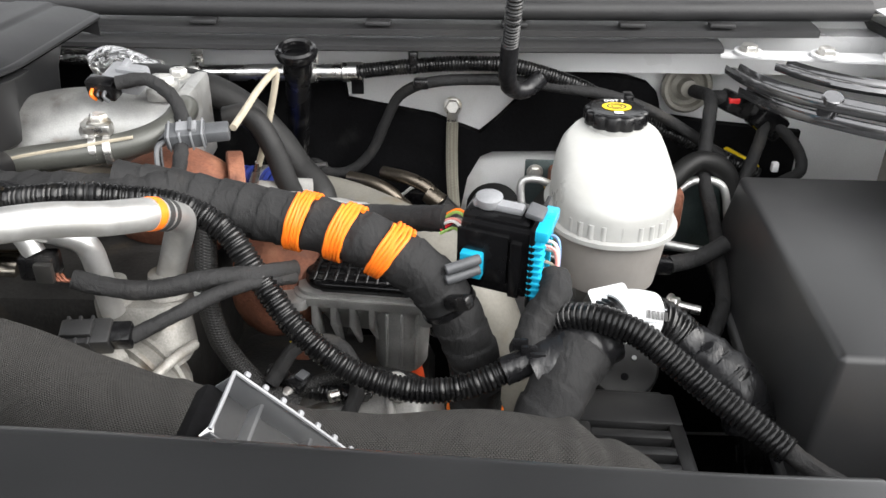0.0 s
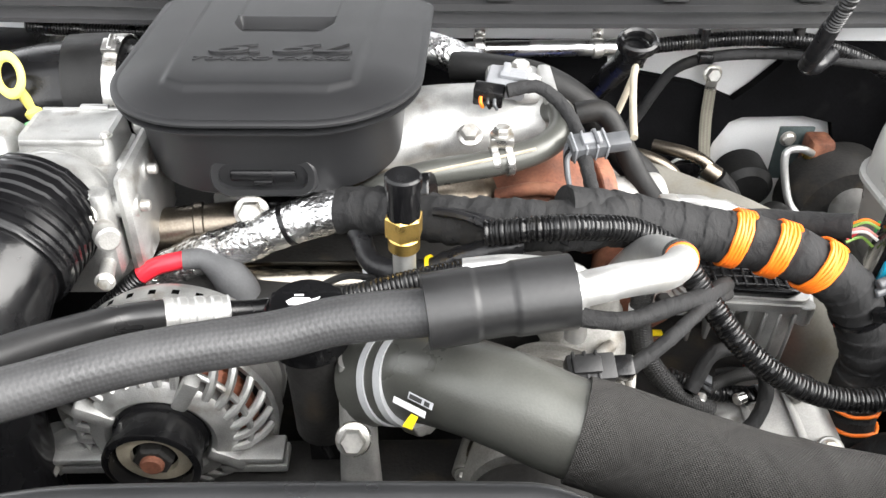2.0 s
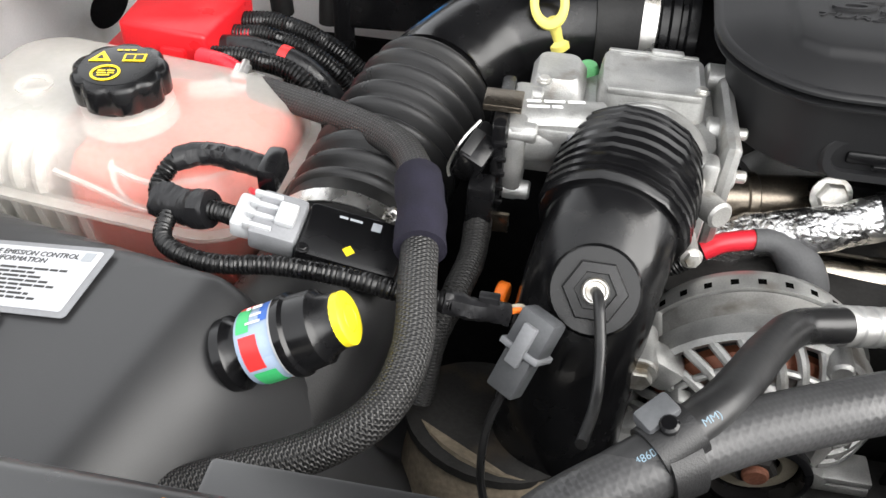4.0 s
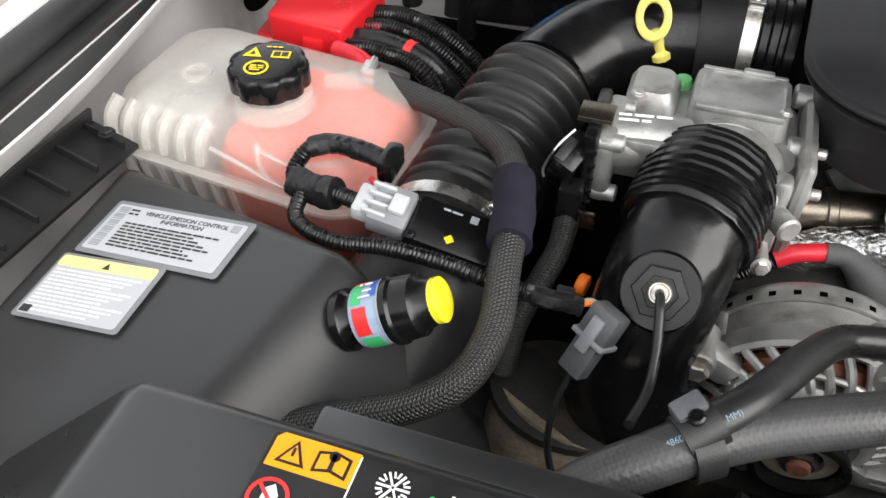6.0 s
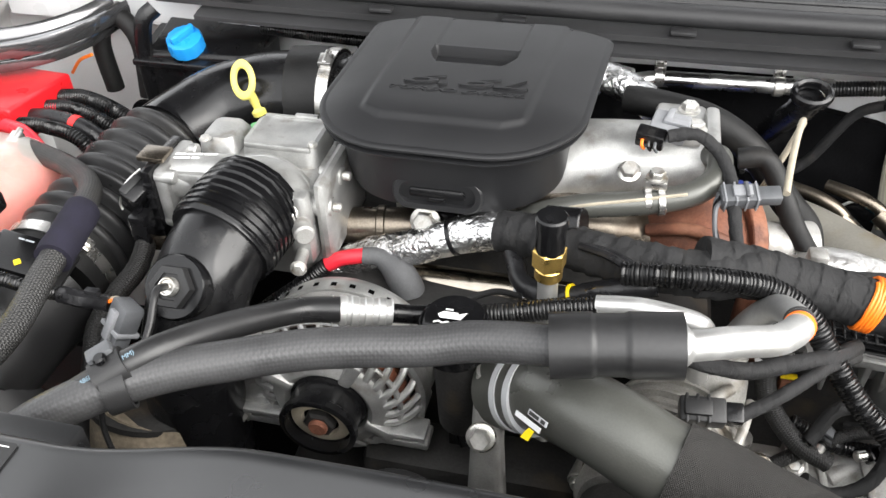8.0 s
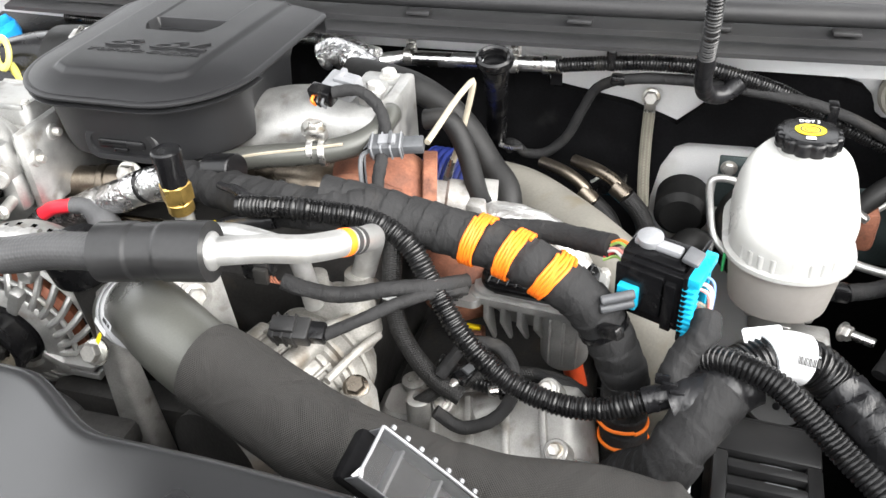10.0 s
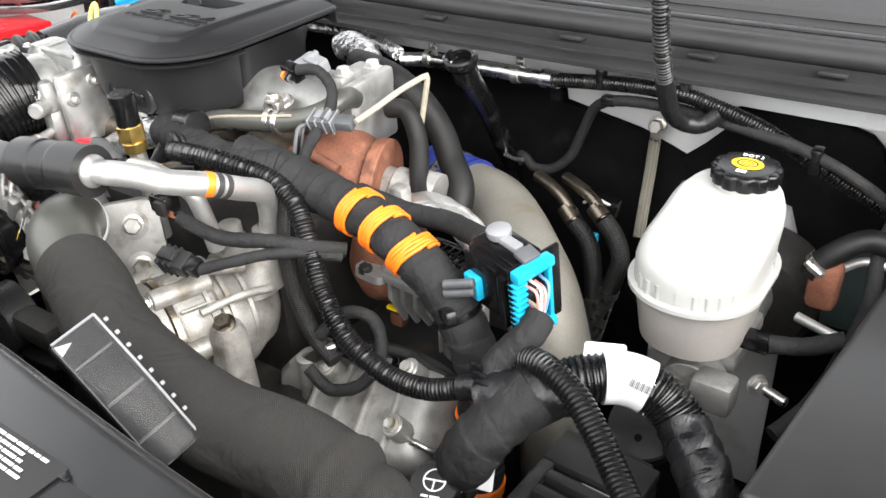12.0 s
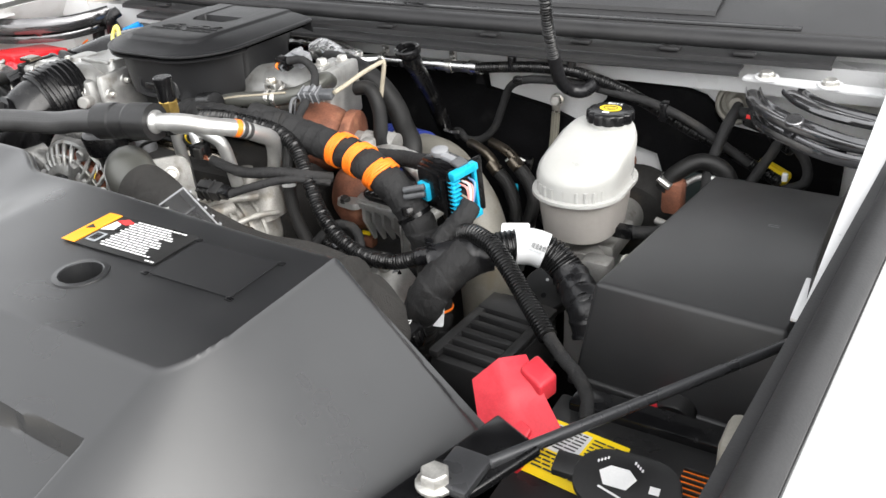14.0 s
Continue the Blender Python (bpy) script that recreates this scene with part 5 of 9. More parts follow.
# ---- the engine's middle: plenum cover, throttle body, alternator, lines ----
lid = thing("plenum_cover", "matt black moulded intake cover with raised engine lettering and latch", "engine cover", (-0.414, 0.79, 1.34))
LX, LY0, LY1, LW, LR = -0.4122, 0.6468, 0.8840, 0.2493, 0.085


def lid_xy(x, y):
    """The cover widens a little and leans towards the rear."""
    return LX + x * (1 + 0.11 * (y - 0.8)) + 0.058 * (y - 0.8), y


def lid_z(y):
    return 1.4304 + 0.0204 * (y - LY0)


def lid_outline(inset, n=14):
    """Front corners fully rounded, rear corners tight."""
    x0, x1, y0, y1 = -LW / 2 + inset, LW / 2 - inset, LY0 + inset, LY1 - inset * 0.5
    r, q = LR - inset * 0.6, 0.012
    out = []
    for cx, cy, rr, a0 in ((x1 - q, y1 - q, q, 0), (x0 + q, y1 - q, q, 90), (x0 + r, y0 + r, r, 180), (x1 - r, y0 + r, r, 270)):
        for k in range(n + 1):
            a = radians(a0 + 90 * k / n)
            out.append((cx + rr * math.cos(a), cy + rr * math.sin(a)))
    return out


def lid_rings(rows, y1=None):
    """Rings of the cover's outline at heights over its rim; a lower y1 closes them behind the front half."""
    out = []
    for z, i in rows:
        ring = [(x, y if y1 is None or y < y1 else y1 + 0.02 * (y - y1)) for x, y in lid_outline(i)]
        out.append([Vector(lid_xy(x, y) + (lid_z(y) + z,)) for x, y in ring])
    return out


part("body", loft(nb(), lid_rings([(-0.069, 0.036), (-0.068, 0.026), (-0.063, 0.0205), (-0.052, 0.0185), (-0.008, 0.0145), (-0.0045, 0.0135), (-0.0020, 0.0040), (-0.0014, 0.0014), (0.0002, 0.0008), (0.0010, 0.0030), (0.0014, 0.0085)], 0.735)), LIDMAT, lid)
part("rear_body", loft(nb(), rings_of([(1.345, 0.17, 0.120, 0.02, LX, 0.808), (1.400, 0.18, 0.125, 0.02, LX, 0.808), (1.432, 0.20, 0.130, 0.02, LX, 0.808)])), LIDMAT, lid)
# The recessed joint ring is coloured with the same shade black.
part("groove", loft(nb(), lid_rings([(0.0, 0.0085), (0.0070, 0.0085)])), SHADE_BLACK, lid, "dark joint groove")
part("lip", loft(nb(), lid_rings([(0.0052, 0.012), (0.0054, 0.0012), (0.0066, -0.0006), (0.0086, -0.0006), (0.0100, 0.0010), (0.0104, 0.0035), (0.0102, 0.006)])), LIDMAT, lid)


def lid_half(y):
    w = LW / 2 - 0.003
    d = y - (LY0 + 0.003)
    r = LR - 0.003
    return w if d >= r else w - r + math.sqrt(max(0.0, r * r - (r - d) ** 2))


def lid_top(x, y):
    """Height of the cover's upper side; x counts from its middle line."""
    px = abs(x)
    ex = lid_half(y) - px
    q = LR - 0.003 - (y - LY0 - 0.003)
    if q > 0 and px > LW / 2 - LR:
        d = max(0.0, LR - 0.003 - math.hypot(px - (LW / 2 - LR), q))
    else:
        d = min(ex, y - LY0 - 0.003)
    rim = lid_z(y) + 0.0092
    flat = 1.4530
    z = rim + (flat - rim) * (1 - (1 - min(1, d / 0.058)) ** 2.2)
    # raised tongue from the rear edge with a rounded front, and the finger pocket in it
    front = 0.676 + 0.55 * max(0, px - 0.055)
    side = 0.074 + 0.02 * (y - 0.68)
    tongue = (1 - step01(px, side - 0.004, side + 0.004)) * step01(y, front, front + 0.011)
    z += 0.0030 * tongue
    bow = 0.782 + 4.0 * max(0, px - 0.031) ** 1.2
    pocket = (1 - step01(px, 0.0395, 0.0425)) * step01(y, bow, bow + 0.003) * (1 - step01(y, 0.816, 0.819))
    z -= 0.013 * pocket
    z -= 0.0012 * (1 - step01(px, 0.0415, 0.0425)) * step01(y, 0.8185, 0.820)
    return z


bm = nb()
sheet(bm, 170, 190, lambda u, v: (lambda y: (lambda x: Vector(lid_xy(x, y) + (lid_top(x, y),)))((2 * u - 1) * lid_half(y)))(LY0 + 0.003 + (LY1 - LY0 - 0.005) * v))
part("top_skin", bm, LIDMAT, lid, sharp=50)
bm = nb()
sheet(bm, 40, 3, lambda u, v: (lambda x: Vector(lid_xy(x, LY1 - 0.002 + 0.001 * v) + (lid_top(x, LY1 - 0.003) - 0.022 * v,)))((2 * u - 1) * (LW / 2 - 0.005)))
part("rear_wall", thick(bm, 0.002), LIDMAT, lid)
tl = axes((-0.4115, 0.7235, lid_top(0, 0.735) - 0.0003), (0, 0.0, 1), (1, 0.012, 0))
words("6.6L", 0.0245, tl @ pose(-0.001, 0.0125, 0), LIDMAT, lid, "raised_lettering", 0.0022, "CENTER", 0.45, 2.9)
words("TURBO DIESEL", 0.0082, tl @ pose(-0.004, 0.0, 0), LIDMAT, lid, "raised_lettering", 0.0011, "CENTER", 0.4, 2.4)
# Latch window in the front face.
lt = axes((-0.4180, 0.6640, 1.3850), (0, -1, 0.10), (1, 0, 0))
ring = [[lt @ Vector((x, y, z)) for x, y in rrect(w, h, r, 6)] for w, h, r, z in ((0.085, 0.037, 0.015, -0.004), (0.083, 0.035, 0.015, 0.000), (0.080, 0.032, 0.014, 0.0016), (0.070, 0.022, 0.010, 0.0014), (0.067, 0.019, 0.009, -0.006))]
part("latch_frame", loft(nb(), ring, cap=False), LIDMAT, lid)
part("latch_back", slab(nb(), rrect(0.068, 0.020, 0.008), -0.0045, -0.003, lt), FELT_AND_SHADE, lid)
part("latch", box(nb(), (0, 0.001, 0.000), (0.052, 0.010, 0.006), 0.003, lt), GLOSS, lid)
part("latch_tab", box(nb(), (0, -0.004, 0.002), (0.015, 0.004, 0.005), 0.001, lt), GLOSS, lid)
br = thing("cover_bracket", "black bracket with plated bolt under the intake cover", "bracket", (-0.43, 0.69, 1.33))
part("strip", box(nb(), (-0.415, 0.694, 1.332), (0.05, 0.012, 0.026), 0.003), GLOSS, br)
bolt(br, (-0.435, 0.683, 1.338), (0, -0.9, 0.35), 0.0115, 0.010)

# Throttle body: a casting of several blocks, a motor barrel, bosses and bolts.
tb = thing("throttle_valve_unit", "raw cast aluminium throttle unit with motor barrel and bolts", "throttle body", (-0.6, 0.68, 1.30))
part("main_casting", loft(nb(), rings_of([(1.285, 0.095, 0.100, 0.026, -0.578, 0.694), (1.32, 0.104, 0.104, 0.026, -0.578, 0.692), (1.372, 0.104, 0.100, 0.022, -0.578, 0.692), (1.382, 0.098, 0.094, 0.018, -0.578, 0.693), (1.385, 0.088, 0.084, 0.016, -0.578, 0.694)])), ALU_SAND, tb)
part("top_block", loft(nb(), rings_of([(1.376, 0.078, 0.060, 0.010, -0.576, 0.709), (1.400, 0.074, 0.056, 0.010, -0.576, 0.710), (1.4055, 0.072, 0.054, 0.010, -0.576, 0.710), (1.4060, 0.064, 0.046, 0.008, -0.576, 0.710), (1.4045, 0.060, 0.042, 0.008, -0.576, 0.710)])), ALU_SAND, tb)
for y in (0.683, 0.737):
    part("block_rib", box(nb(), (-0.576, y, 1.404), (0.066, 0.0035, 0.006), 0.0014), ALU_SAND, tb)
part("block_rib", box(nb(), (-0.566, 0.738, 1.4065), (0.024, 0.006, 0.005), 0.0016), ALU_SAND, tb)
part("side_block", loft(nb(), rings_of([(1.350, 0.044, 0.054, 0.010, -0.642, 0.712), (1.392, 0.040, 0.048, 0.010, -0.643, 0.713), (1.400, 0.030, 0.038, 0.008, -0.644, 0.714), (1.4005, 0.022, 0.030, 0.006, -0.644, 0.714)])), ALU_SAND, tb)
part("low_deck", box(nb(), (-0.617, 0.710, 1.376), (0.030, 0.044, 0.016), 0.004), ALU_SAND, tb)
part("green_cap", lathe(nb(), [(0.0085, 1.372), (0.0085, 1.387), (0.0062, 1.391)], pose(-0.622, 0.738, 0), 16), GREEN, tb, "small green cap")
br2 = part("motor_barrel", rod(nb(), (-0.668, 0.645, 1.386), (-0.606, 0.655, 1.386), 0.0210, 30, 0.003), ALU_SAND, tb)
part("barrel_end", rod(nb(), (-0.607, 0.6545, 1.386), (-0.588, 0.6575, 1.385), 0.0172, 24, 0.005), ALU_SAND, br2)
part("barrel_flat", box(nb(), (-0.640, 0.6325, 1.3935), (0.040, 0.008, 0.014), 0.0014, None), ALU_SAND, br2)
part("barrel_flat", box(nb(), (-0.628, 0.6283, 1.3945), (0.008, 0.002, 0.008), 0.0005, None), GREYPL, br2)
part("barrel_saddle", box(nb(), (-0.632, 0.662, 1.368), (0.072, 0.040, 0.030), 0.006), ALU_SAND, tb)
bars([(-0.022, 0.0015, 0.040, 0.0032), (-0.022, -0.0045, 0.024, 0.0032)], axes((-0.640, 0.650, 1.4073), (0, -0.05, 1), (1, 0.15, 0)), WPRINT, tb, "print")
# the bore's domed shoulder with arched ribs over it
part("bore_dome", lathe(nb(), [(0.044, -0.020), (0.049, -0.014), (0.049, 0.004), (0.046, 0.016), (0.036, 0.026), (0.02, 0.030)], axes((-0.579, 0.654, 1.360), (0.02, 0.97, 0.2)), 44), ALU_SAND, tb)
part("arch_rib", tube(nb(), [(-0.600, 0.662, 1.402), (-0.578, 0.664, 1.4045), (-0.555, 0.662, 1.397), (-0.538, 0.656, 1.380), (-0.532, 0.652, 1.362)], 0.0042, 10, 0.004), ALU_SAND, tb)
part("arch_rib", tube(nb(), [(-0.590, 0.646, 1.397), (-0.570, 0.646, 1.396), (-0.552, 0.642, 1.387)], 0.0024, 8, 0.004), ALU_SAND, tb)
# Dark bead paints the shade of a groove between the ribs.
part("arch_groove", tube(nb(), [(-0.590, 0.651, 1.4005), (-0.572, 0.651, 1.4000), (-0.554, 0.648, 1.3925)], 0.0016, 6, 0.004), IRON, tb)
bm = nb()
box(bm, (-0.566, 0.636, 1.386), (0.058, 0.016, 0.010), 0.004)
box(bm, (-0.536, 0.634, 1.371), (0.013, 0.017, 0.040), 0.005)
part("front_lug", bm, ALU_SAND, tb)
part("bolt_boss", rod(nb(), (-0.548, 0.640, 1.364), (-0.5487, 0.6225, 1.376), 0.0115, 20, 0.002), ALU_SAND, tb)
part("cheek", box(nb(), (-0.620, 0.634, 1.352), (0.014, 0.022, 0.040), 0.004, None), ALU_SAND, tb)
part("lower_cheek", box(nb(), (-0.540, 0.640, 1.334), (0.022, 0.030, 0.042), 0.007), ALU_SAND, tb)
part("rear_flange", box(nb(), (-0.5215, 0.694, 1.352), (0.012, 0.112, 0.092), 0.006), ALU_SAND, tb)
for y, z in ((0.652, 1.366), (0.684, 1.380), (0.738, 1.392)):
    part("flange_boss", rod(nb(), (-0.536, y, z), (-0.514, y, z), 0.0100, 16, 0.002), ALU_SAND, tb)
    part("stud", rod(nb(), (-0.514, y, z), (-0.506, y, z), 0.0045, 12), BOLT, tb)
for o, n, r in (((-0.5487, 0.6222, 1.3765), (0, -0.8, 0.6), 0.0070), ((-0.536, 0.605, 1.327), (0.2, -1, 0.2), 0.006), ((-0.543, 0.690, 1.4060), (0, 0, 1), 0.0040), ((-0.653, 0.690, 1.400), (0, 0, 1), 0.0045)):
    bolt(tb, o, n, r, r * 0.8)
part("sensor_boss", rod(nb(), (-0.542, 0.634, 1.360), (-0.525, 0.606, 1.365), 0.0095, 20, 0.002), ALU, tb)
part("bolt_stem", rod(nb(), (-0.540, 0.635, 1.330), (-0.536, 0.606, 1.327), 0.0060, 14), ALU, tb)
part("end_housing", box(nb(), (-0.6655, 0.650, 1.374), (0.014, 0.060, 0.062), 0.004), ALU_SAND, tb)
for y, z in ((0.626, 1.398), (0.672, 1.398), (0.626, 1.350)):
    part("housing_boss", rod(nb(), (-0.672, y, z), (-0.652, y, z), 0.0068, 14, 0.0015), ALU_SAND, tb)
part("gear_cover", box(nb(), (-0.6765, 0.648, 1.366), (0.010, 0.066, 0.084), 0.003), GLOSS, tb)
for k in range(6):
    part("cover_rib", box(nb(), (-0.6745, 0.6140, 1.334 + 0.012 * k), (0.009, 0.003, 0.003), 0.0006), GLOSS, tb)
plug = thing("throttle_plug", "black connector clipped to the throttle body", "connector", (-0.69, 0.62, 1.37))
pq = pose(-0.690, 0.622, 1.379, 18, 22, -14)
part("shell", box(nb(), (0, 0, 0), (0.018, 0.034, 0.030), 0.003, pq), GLOSS, plug)
part("latch", box(nb(), (-0.006, -0.004, 0.013), (0.008, 0.022, 0.006), 0.001, pq), PLASTIC, plug)
part("wire_lock", tube(nb(), [pq @ Vector(q) for q in ((-0.010, 0.014, 0.014), (-0.013, -0.004, 0.008), (-0.012, -0.016, -0.008), (-0.008, -0.019, -0.014))], 0.0012, 6, 0.003), STEEL, plug)
part("boot", box(nb(), (-0.684, 0.604, 1.352), (0.018, 0.020, 0.036), 0.003), GLOSS, plug)
part("strap", box(nb(), (-0.677, 0.640, 1.4115), (0.026, 0.022, 0.005), 0.001), HEATED, plug)
part("strap", box(nb(), (-0.672, 0.602, 1.338), (0.018, 0.004, 0.016), 0.001), HEATED, plug)
part("cable", tube(nb(), [(-0.684, 0.606, 1.342), (-0.684, 0.580, 1.326), (-0.690, 0.548, 1.318), (-0.700, 0.522, 1.300), (-0.705, 0.50, 1.26)], 0.0095, 16, 0.004, wound(0.0095, 0.012, 0.0005, 0.0006)), BRAID2, plug)
part("orange_seal", rod(nb(), (-0.664, 0.560, 1.312), (-0.656, 0.558, 1.312), 0.0085, 16), ORANGE, plug, "orange seal ring")

# Black charge-air elbow with ribbed collar and temperature sensor.
CP = [(-0.586, 0.640, 1.368), (-0.592, 0.605, 1.3665), (-0.599, 0.570, 1.3545), (-0.606, 0.543, 1.327), (-0.611, 0.522, 1.283), (-0.612, 0.512, 1.226), (-0.611, 0.508, 1.10)]
ch = thing("charge_elbow", "glossy black plastic charge-air elbow with ribbed collar", "pipe", (-0.61, 0.52, 1.1))
part("elbow", tube(nb(), CP, 0.0435, 40, 0.006), GLOSS, ch)


def collar(s, a, n):
    return 0.0505 - 0.002 * (math.sin(2 * math.pi * s / 0.0068) > 0.3) + 0.001 * (math.sin(a * 7) > 0.86) - 0.003 * step01(s, n - 0.006, n)


part("collar", tube(nb(), [(-0.586, 0.642, 1.368), (-0.5905, 0.615, 1.3675), (-0.597, 0.583, 1.3605)], 0.050, 56, 0.0011, collar), GLOSS, ch)
part("parting_seam", tube(nb(), [(-0.5985, 0.578, 1.4005), (-0.6005, 0.556, 1.3885), (-0.603, 0.540, 1.378)], 0.0014, 6, 0.004), GLOSS, ch)
part("boss", lathe(nb(), [(0.028, -0.012), (0.028, 0.004), (0.026, 0.007), (0.022, 0.007)], axes((-0.6045, 0.5200, 1.3655), (-0.03, -0.74, 0.67)), 32), GLOSS, ch)
hexm = axes((-0.6048, 0.5152, 1.3698), (-0.03, -0.74, 0.67))
sens = thing("air_sensor", "black hexagonal air temperature sensor with metal terminal", "sensor", (-0.61, 0.515, 1.35))
part("hexagon", lathe(nb(), [(0.0195, 0.0), (0.0195, 0.006), (0.0185, 0.008), (0.0125, 0.0085), (0.012, 0.006)], hexm, 6), PLASTIC, sens)
part("terminal", lathe(nb(), [(0.0082, 0.003), (0.0082, 0.010), (0.0072, 0.0125), (0.0062, 0.0125), (0.0056, 0.0105), (0.0024, 0.0105), (0.0024, 0.015), (0.0012, 0.016)], hexm, 20), BOLT, sens, "bright metal terminal")
part("cable", tube(nb(), [hexm @ Vector((0, 0, 0.013)), (-0.604, 0.490, 1.386), (-0.600, 0.466, 1.372), (-0.600, 0.440, 1.362), (-0.607, 0.405, 1.372)], 0.0032, 10, 0.004), HOSE, sens)
gc = thing("sensor_connector", "grey two-piece connector on the charge-air elbow", "connector", (-0.645, 0.48, 1.33))
gm2 = axes((-0.6400, 0.4790, 1.348), (0.35, 0.45, 0.85), (0.8, -0.5, 0.0))
part("upper_shell", box(nb(), (0, 0, 0.012), (0.024, 0.018, 0.028), 0.003, gm2), DARKGREY, gc)
part("lower_shell", box(nb(), (0, 0, -0.014), (0.019, 0.015, 0.026), 0.002, gm2), DARKGREY, gc)
part("latch", box(nb(), (0, -0.010, 0.006), (0.009, 0.005, 0.026), 0.001, gm2), GREYPL, gc)
part("rib", box(nb(), (0, 0, 0.002), (0.027, 0.021, 0.004), 0.001, gm2), GREYPL, gc)
part("cable", tube(nb(), [gm2 @ Vector((0, 0, -0.026)), (-0.656, 0.455, 1.30), (-0.655, 0.44, 1.27), (-0.645, 0.43, 1.24)], 0.0026, 8, 0.004), HOSE, gc)
low = thing("lower_duct", "dusty tan-grey metal duct below the charge elbow", "duct", (-0.65, 0.5, 1.0))
part("shell", tube(nb(), [(-0.648, 0.515, 1.225), (-0.655, 0.50, 1.19), (-0.66, 0.49, 1.12), (-0.665, 0.48, 1.0)], 0.062, 28, 0.01), DIRT, low)
part("rim", lathe(nb(), [(0.058, 0), (0.062, 0.002), (0.062, 0.008), (0.056, 0.010)], axes((-0.655, 0.512, 1.228), (0.1, 0.25, 1)), 32), IRON, low)

# Oil level dipstick with the yellow ring.
dip = thing("oil_dipstick", "pale yellow ring-pull oil dipstick", "dipstick", (-0.65, 0.795, 1.36))
dm = axes((-0.659, 0.797, 1.4075), (-0.25, -0.75, 0.35), (1, 0, 0.25))
bm = nb()
n = 40
rings = []
for k in range(n):
    a = 2 * math.pi * k / n
    rings.append([dm @ Vector(((0.0145 + 0.0042 * math.cos(b)) * math.cos(a) * 0.88, (0.0145 + 0.0042 * math.cos(b)) * math.sin(a) * 1.15, 0.0032 * math.sin(b))) for b in [2 * math.pi * j / 8 for j in range(8)]])
rings.append(rings[0])
loft(bm, rings, cap=False)
part("ring", bm, PALEYELLOW, dip)
part("stem", tube(nb(), [(-0.655, 0.798, 1.394), (-0.650, 0.799, 1.380), (-0.646, 0.800, 1.368)], 0.0055, 10, 0.003, lambda s, a, n: 0.005 + 0.0045 * step01(s, n - 0.009, n - 0.005)), PALEYELLOW, dip)
part("tube", rod(nb(), (-0.646, 0.800, 1.369), (-0.635, 0.80, 1.30), 0.0062, 14), GLOSS, dip)

# Alternator: slotted end bells, pulley, mounting ears.
alt = thing("alternator", "cast aluminium alternator with slotted housing and black pulley", "alternator", (-0.484, 0.56, 1.16))
AX = axes((-0.4844, 0.520, 1.256), (0, 1, 0.02), (1, 0, 0))
AB = AX @ pose(0, 0.003, 0) @ Matrix.Diagonal((0.9, 0.9, 1, 1))
part("core", lathe(nb(), [(0.048, 0.014), (0.070, 0.020), (0.078, 0.030), (0.080, 0.078), (0.060, 0.082)], AB, 48), IRON, alt, "dark slotted stator core")
part("winding", lathe(nb(), [(0.058, 0.012), (0.068, 0.010), (0.074, 0.016), (0.074, 0.022)], AB, 48, cap=False), COPPER, alt, "orange-copper windings")
part("rim_ring", lathe(nb(), [(0.082, 0.018), (0.088, 0.015), (0.0915, 0.018), (0.0915, 0.034), (0.088, 0.036), (0.082, 0.034)], AB, 64, cap=False), ALU_SAND, alt)
part("stator_ring", lathe(nb(), [(0.080, 0.036), (0.0885, 0.0365), (0.0885, 0.056), (0.080, 0.0565)], AB, 64, cap=False), ALU, alt)
part("rear_bell", lathe(nb(), [(0.080, 0.0565), (0.0915, 0.057), (0.0915, 0.068), (0.086, 0.078), (0.070, 0.086), (0.030, 0.088)], AB, 64), ALU_SAND, alt)
# Vent slots are solid blocks, coloured black for the shade inside.
for k in range(30):
    f = AB @ Matrix.Rotation(2 * math.pi * k / 30, 4, "Z")
    part("vent_slot", box(nb(), (0.0888, 0, 0.0630), (0.0056, 0.0095, 0.0085), 0.002, f, 1), SHADE_BLACK, alt)
part("front_face", lathe(nb(), [(0.040, 0.012), (0.040, -0.004), (0.045, -0.007), (0.056, -0.004), (0.060, 0.000), (0.060, 0.010)], AB, 56, cap=False), ALU_SAND, alt)
for k in range(28):
    f = AB @ Matrix.Rotation(2 * math.pi * k / 28, 4, "Z")
    part("front_bar", tube(nb(), [f @ Vector(q) for q in ((0.056, 0.006, -0.001), (0.066, 0.0045, 0.002), (0.076, 0.0, 0.008), (0.0835, -0.006, 0.015), (0.087, -0.010, 0.022))], 0.0036, 8, 0.005), ALU_SAND, alt)
part("mid_ring", tube(nb(), [AB @ Vector((0.070 * math.cos(a), 0.070 * math.sin(a), 0.0045)) for a in [radians(10 * k) for k in range(37)]], 0.0028, 8, 0.005), ALU_SAND, alt)
for sx in (-1, 1):
    bm = nb()
    box(bm, (sx * 0.070, 0.028, 0.004), (0.052, 0.007, 0.024), 0.002, AB)
    box(bm, (sx * 0.070, 0.041, 0.006), (0.056, 0.009, 0.024), 0.002, AB)
    part("joint_bar", bm, ALU_SAND, alt)
pl = part("pulley", lathe(nb(), [(0.016, 0.002), (0.033, 0.002), (0.0345, 0.0), (0.0345, -0.006), (0.032, -0.008), (0.032, -0.026), (0.0345, -0.028), (0.0345, -0.034), (0.033, -0.035), (0.0295, -0.035), (0.0285, -0.02), (0.018, -0.018)], AX, 40), GLOSS, alt, "black grooved pulley")
part("pulley_ring", lathe(nb(), [(0.027, -0.022), (0.027, -0.024), (0.017, -0.0265), (0.016, -0.022)], AX, 32, cap=False), TAN, pl)
part("pulley_nut", lathe(nb(), [(0.0145, -0.018), (0.0145, -0.029), (0.012, -0.031), (0.010, -0.031)], AX, 6), IRON, pl)
part("shaft_end", lathe(nb(), [(0.0085, -0.03), (0.0085, -0.0335), (0.007, -0.035)], AX, 20), RUST, pl)
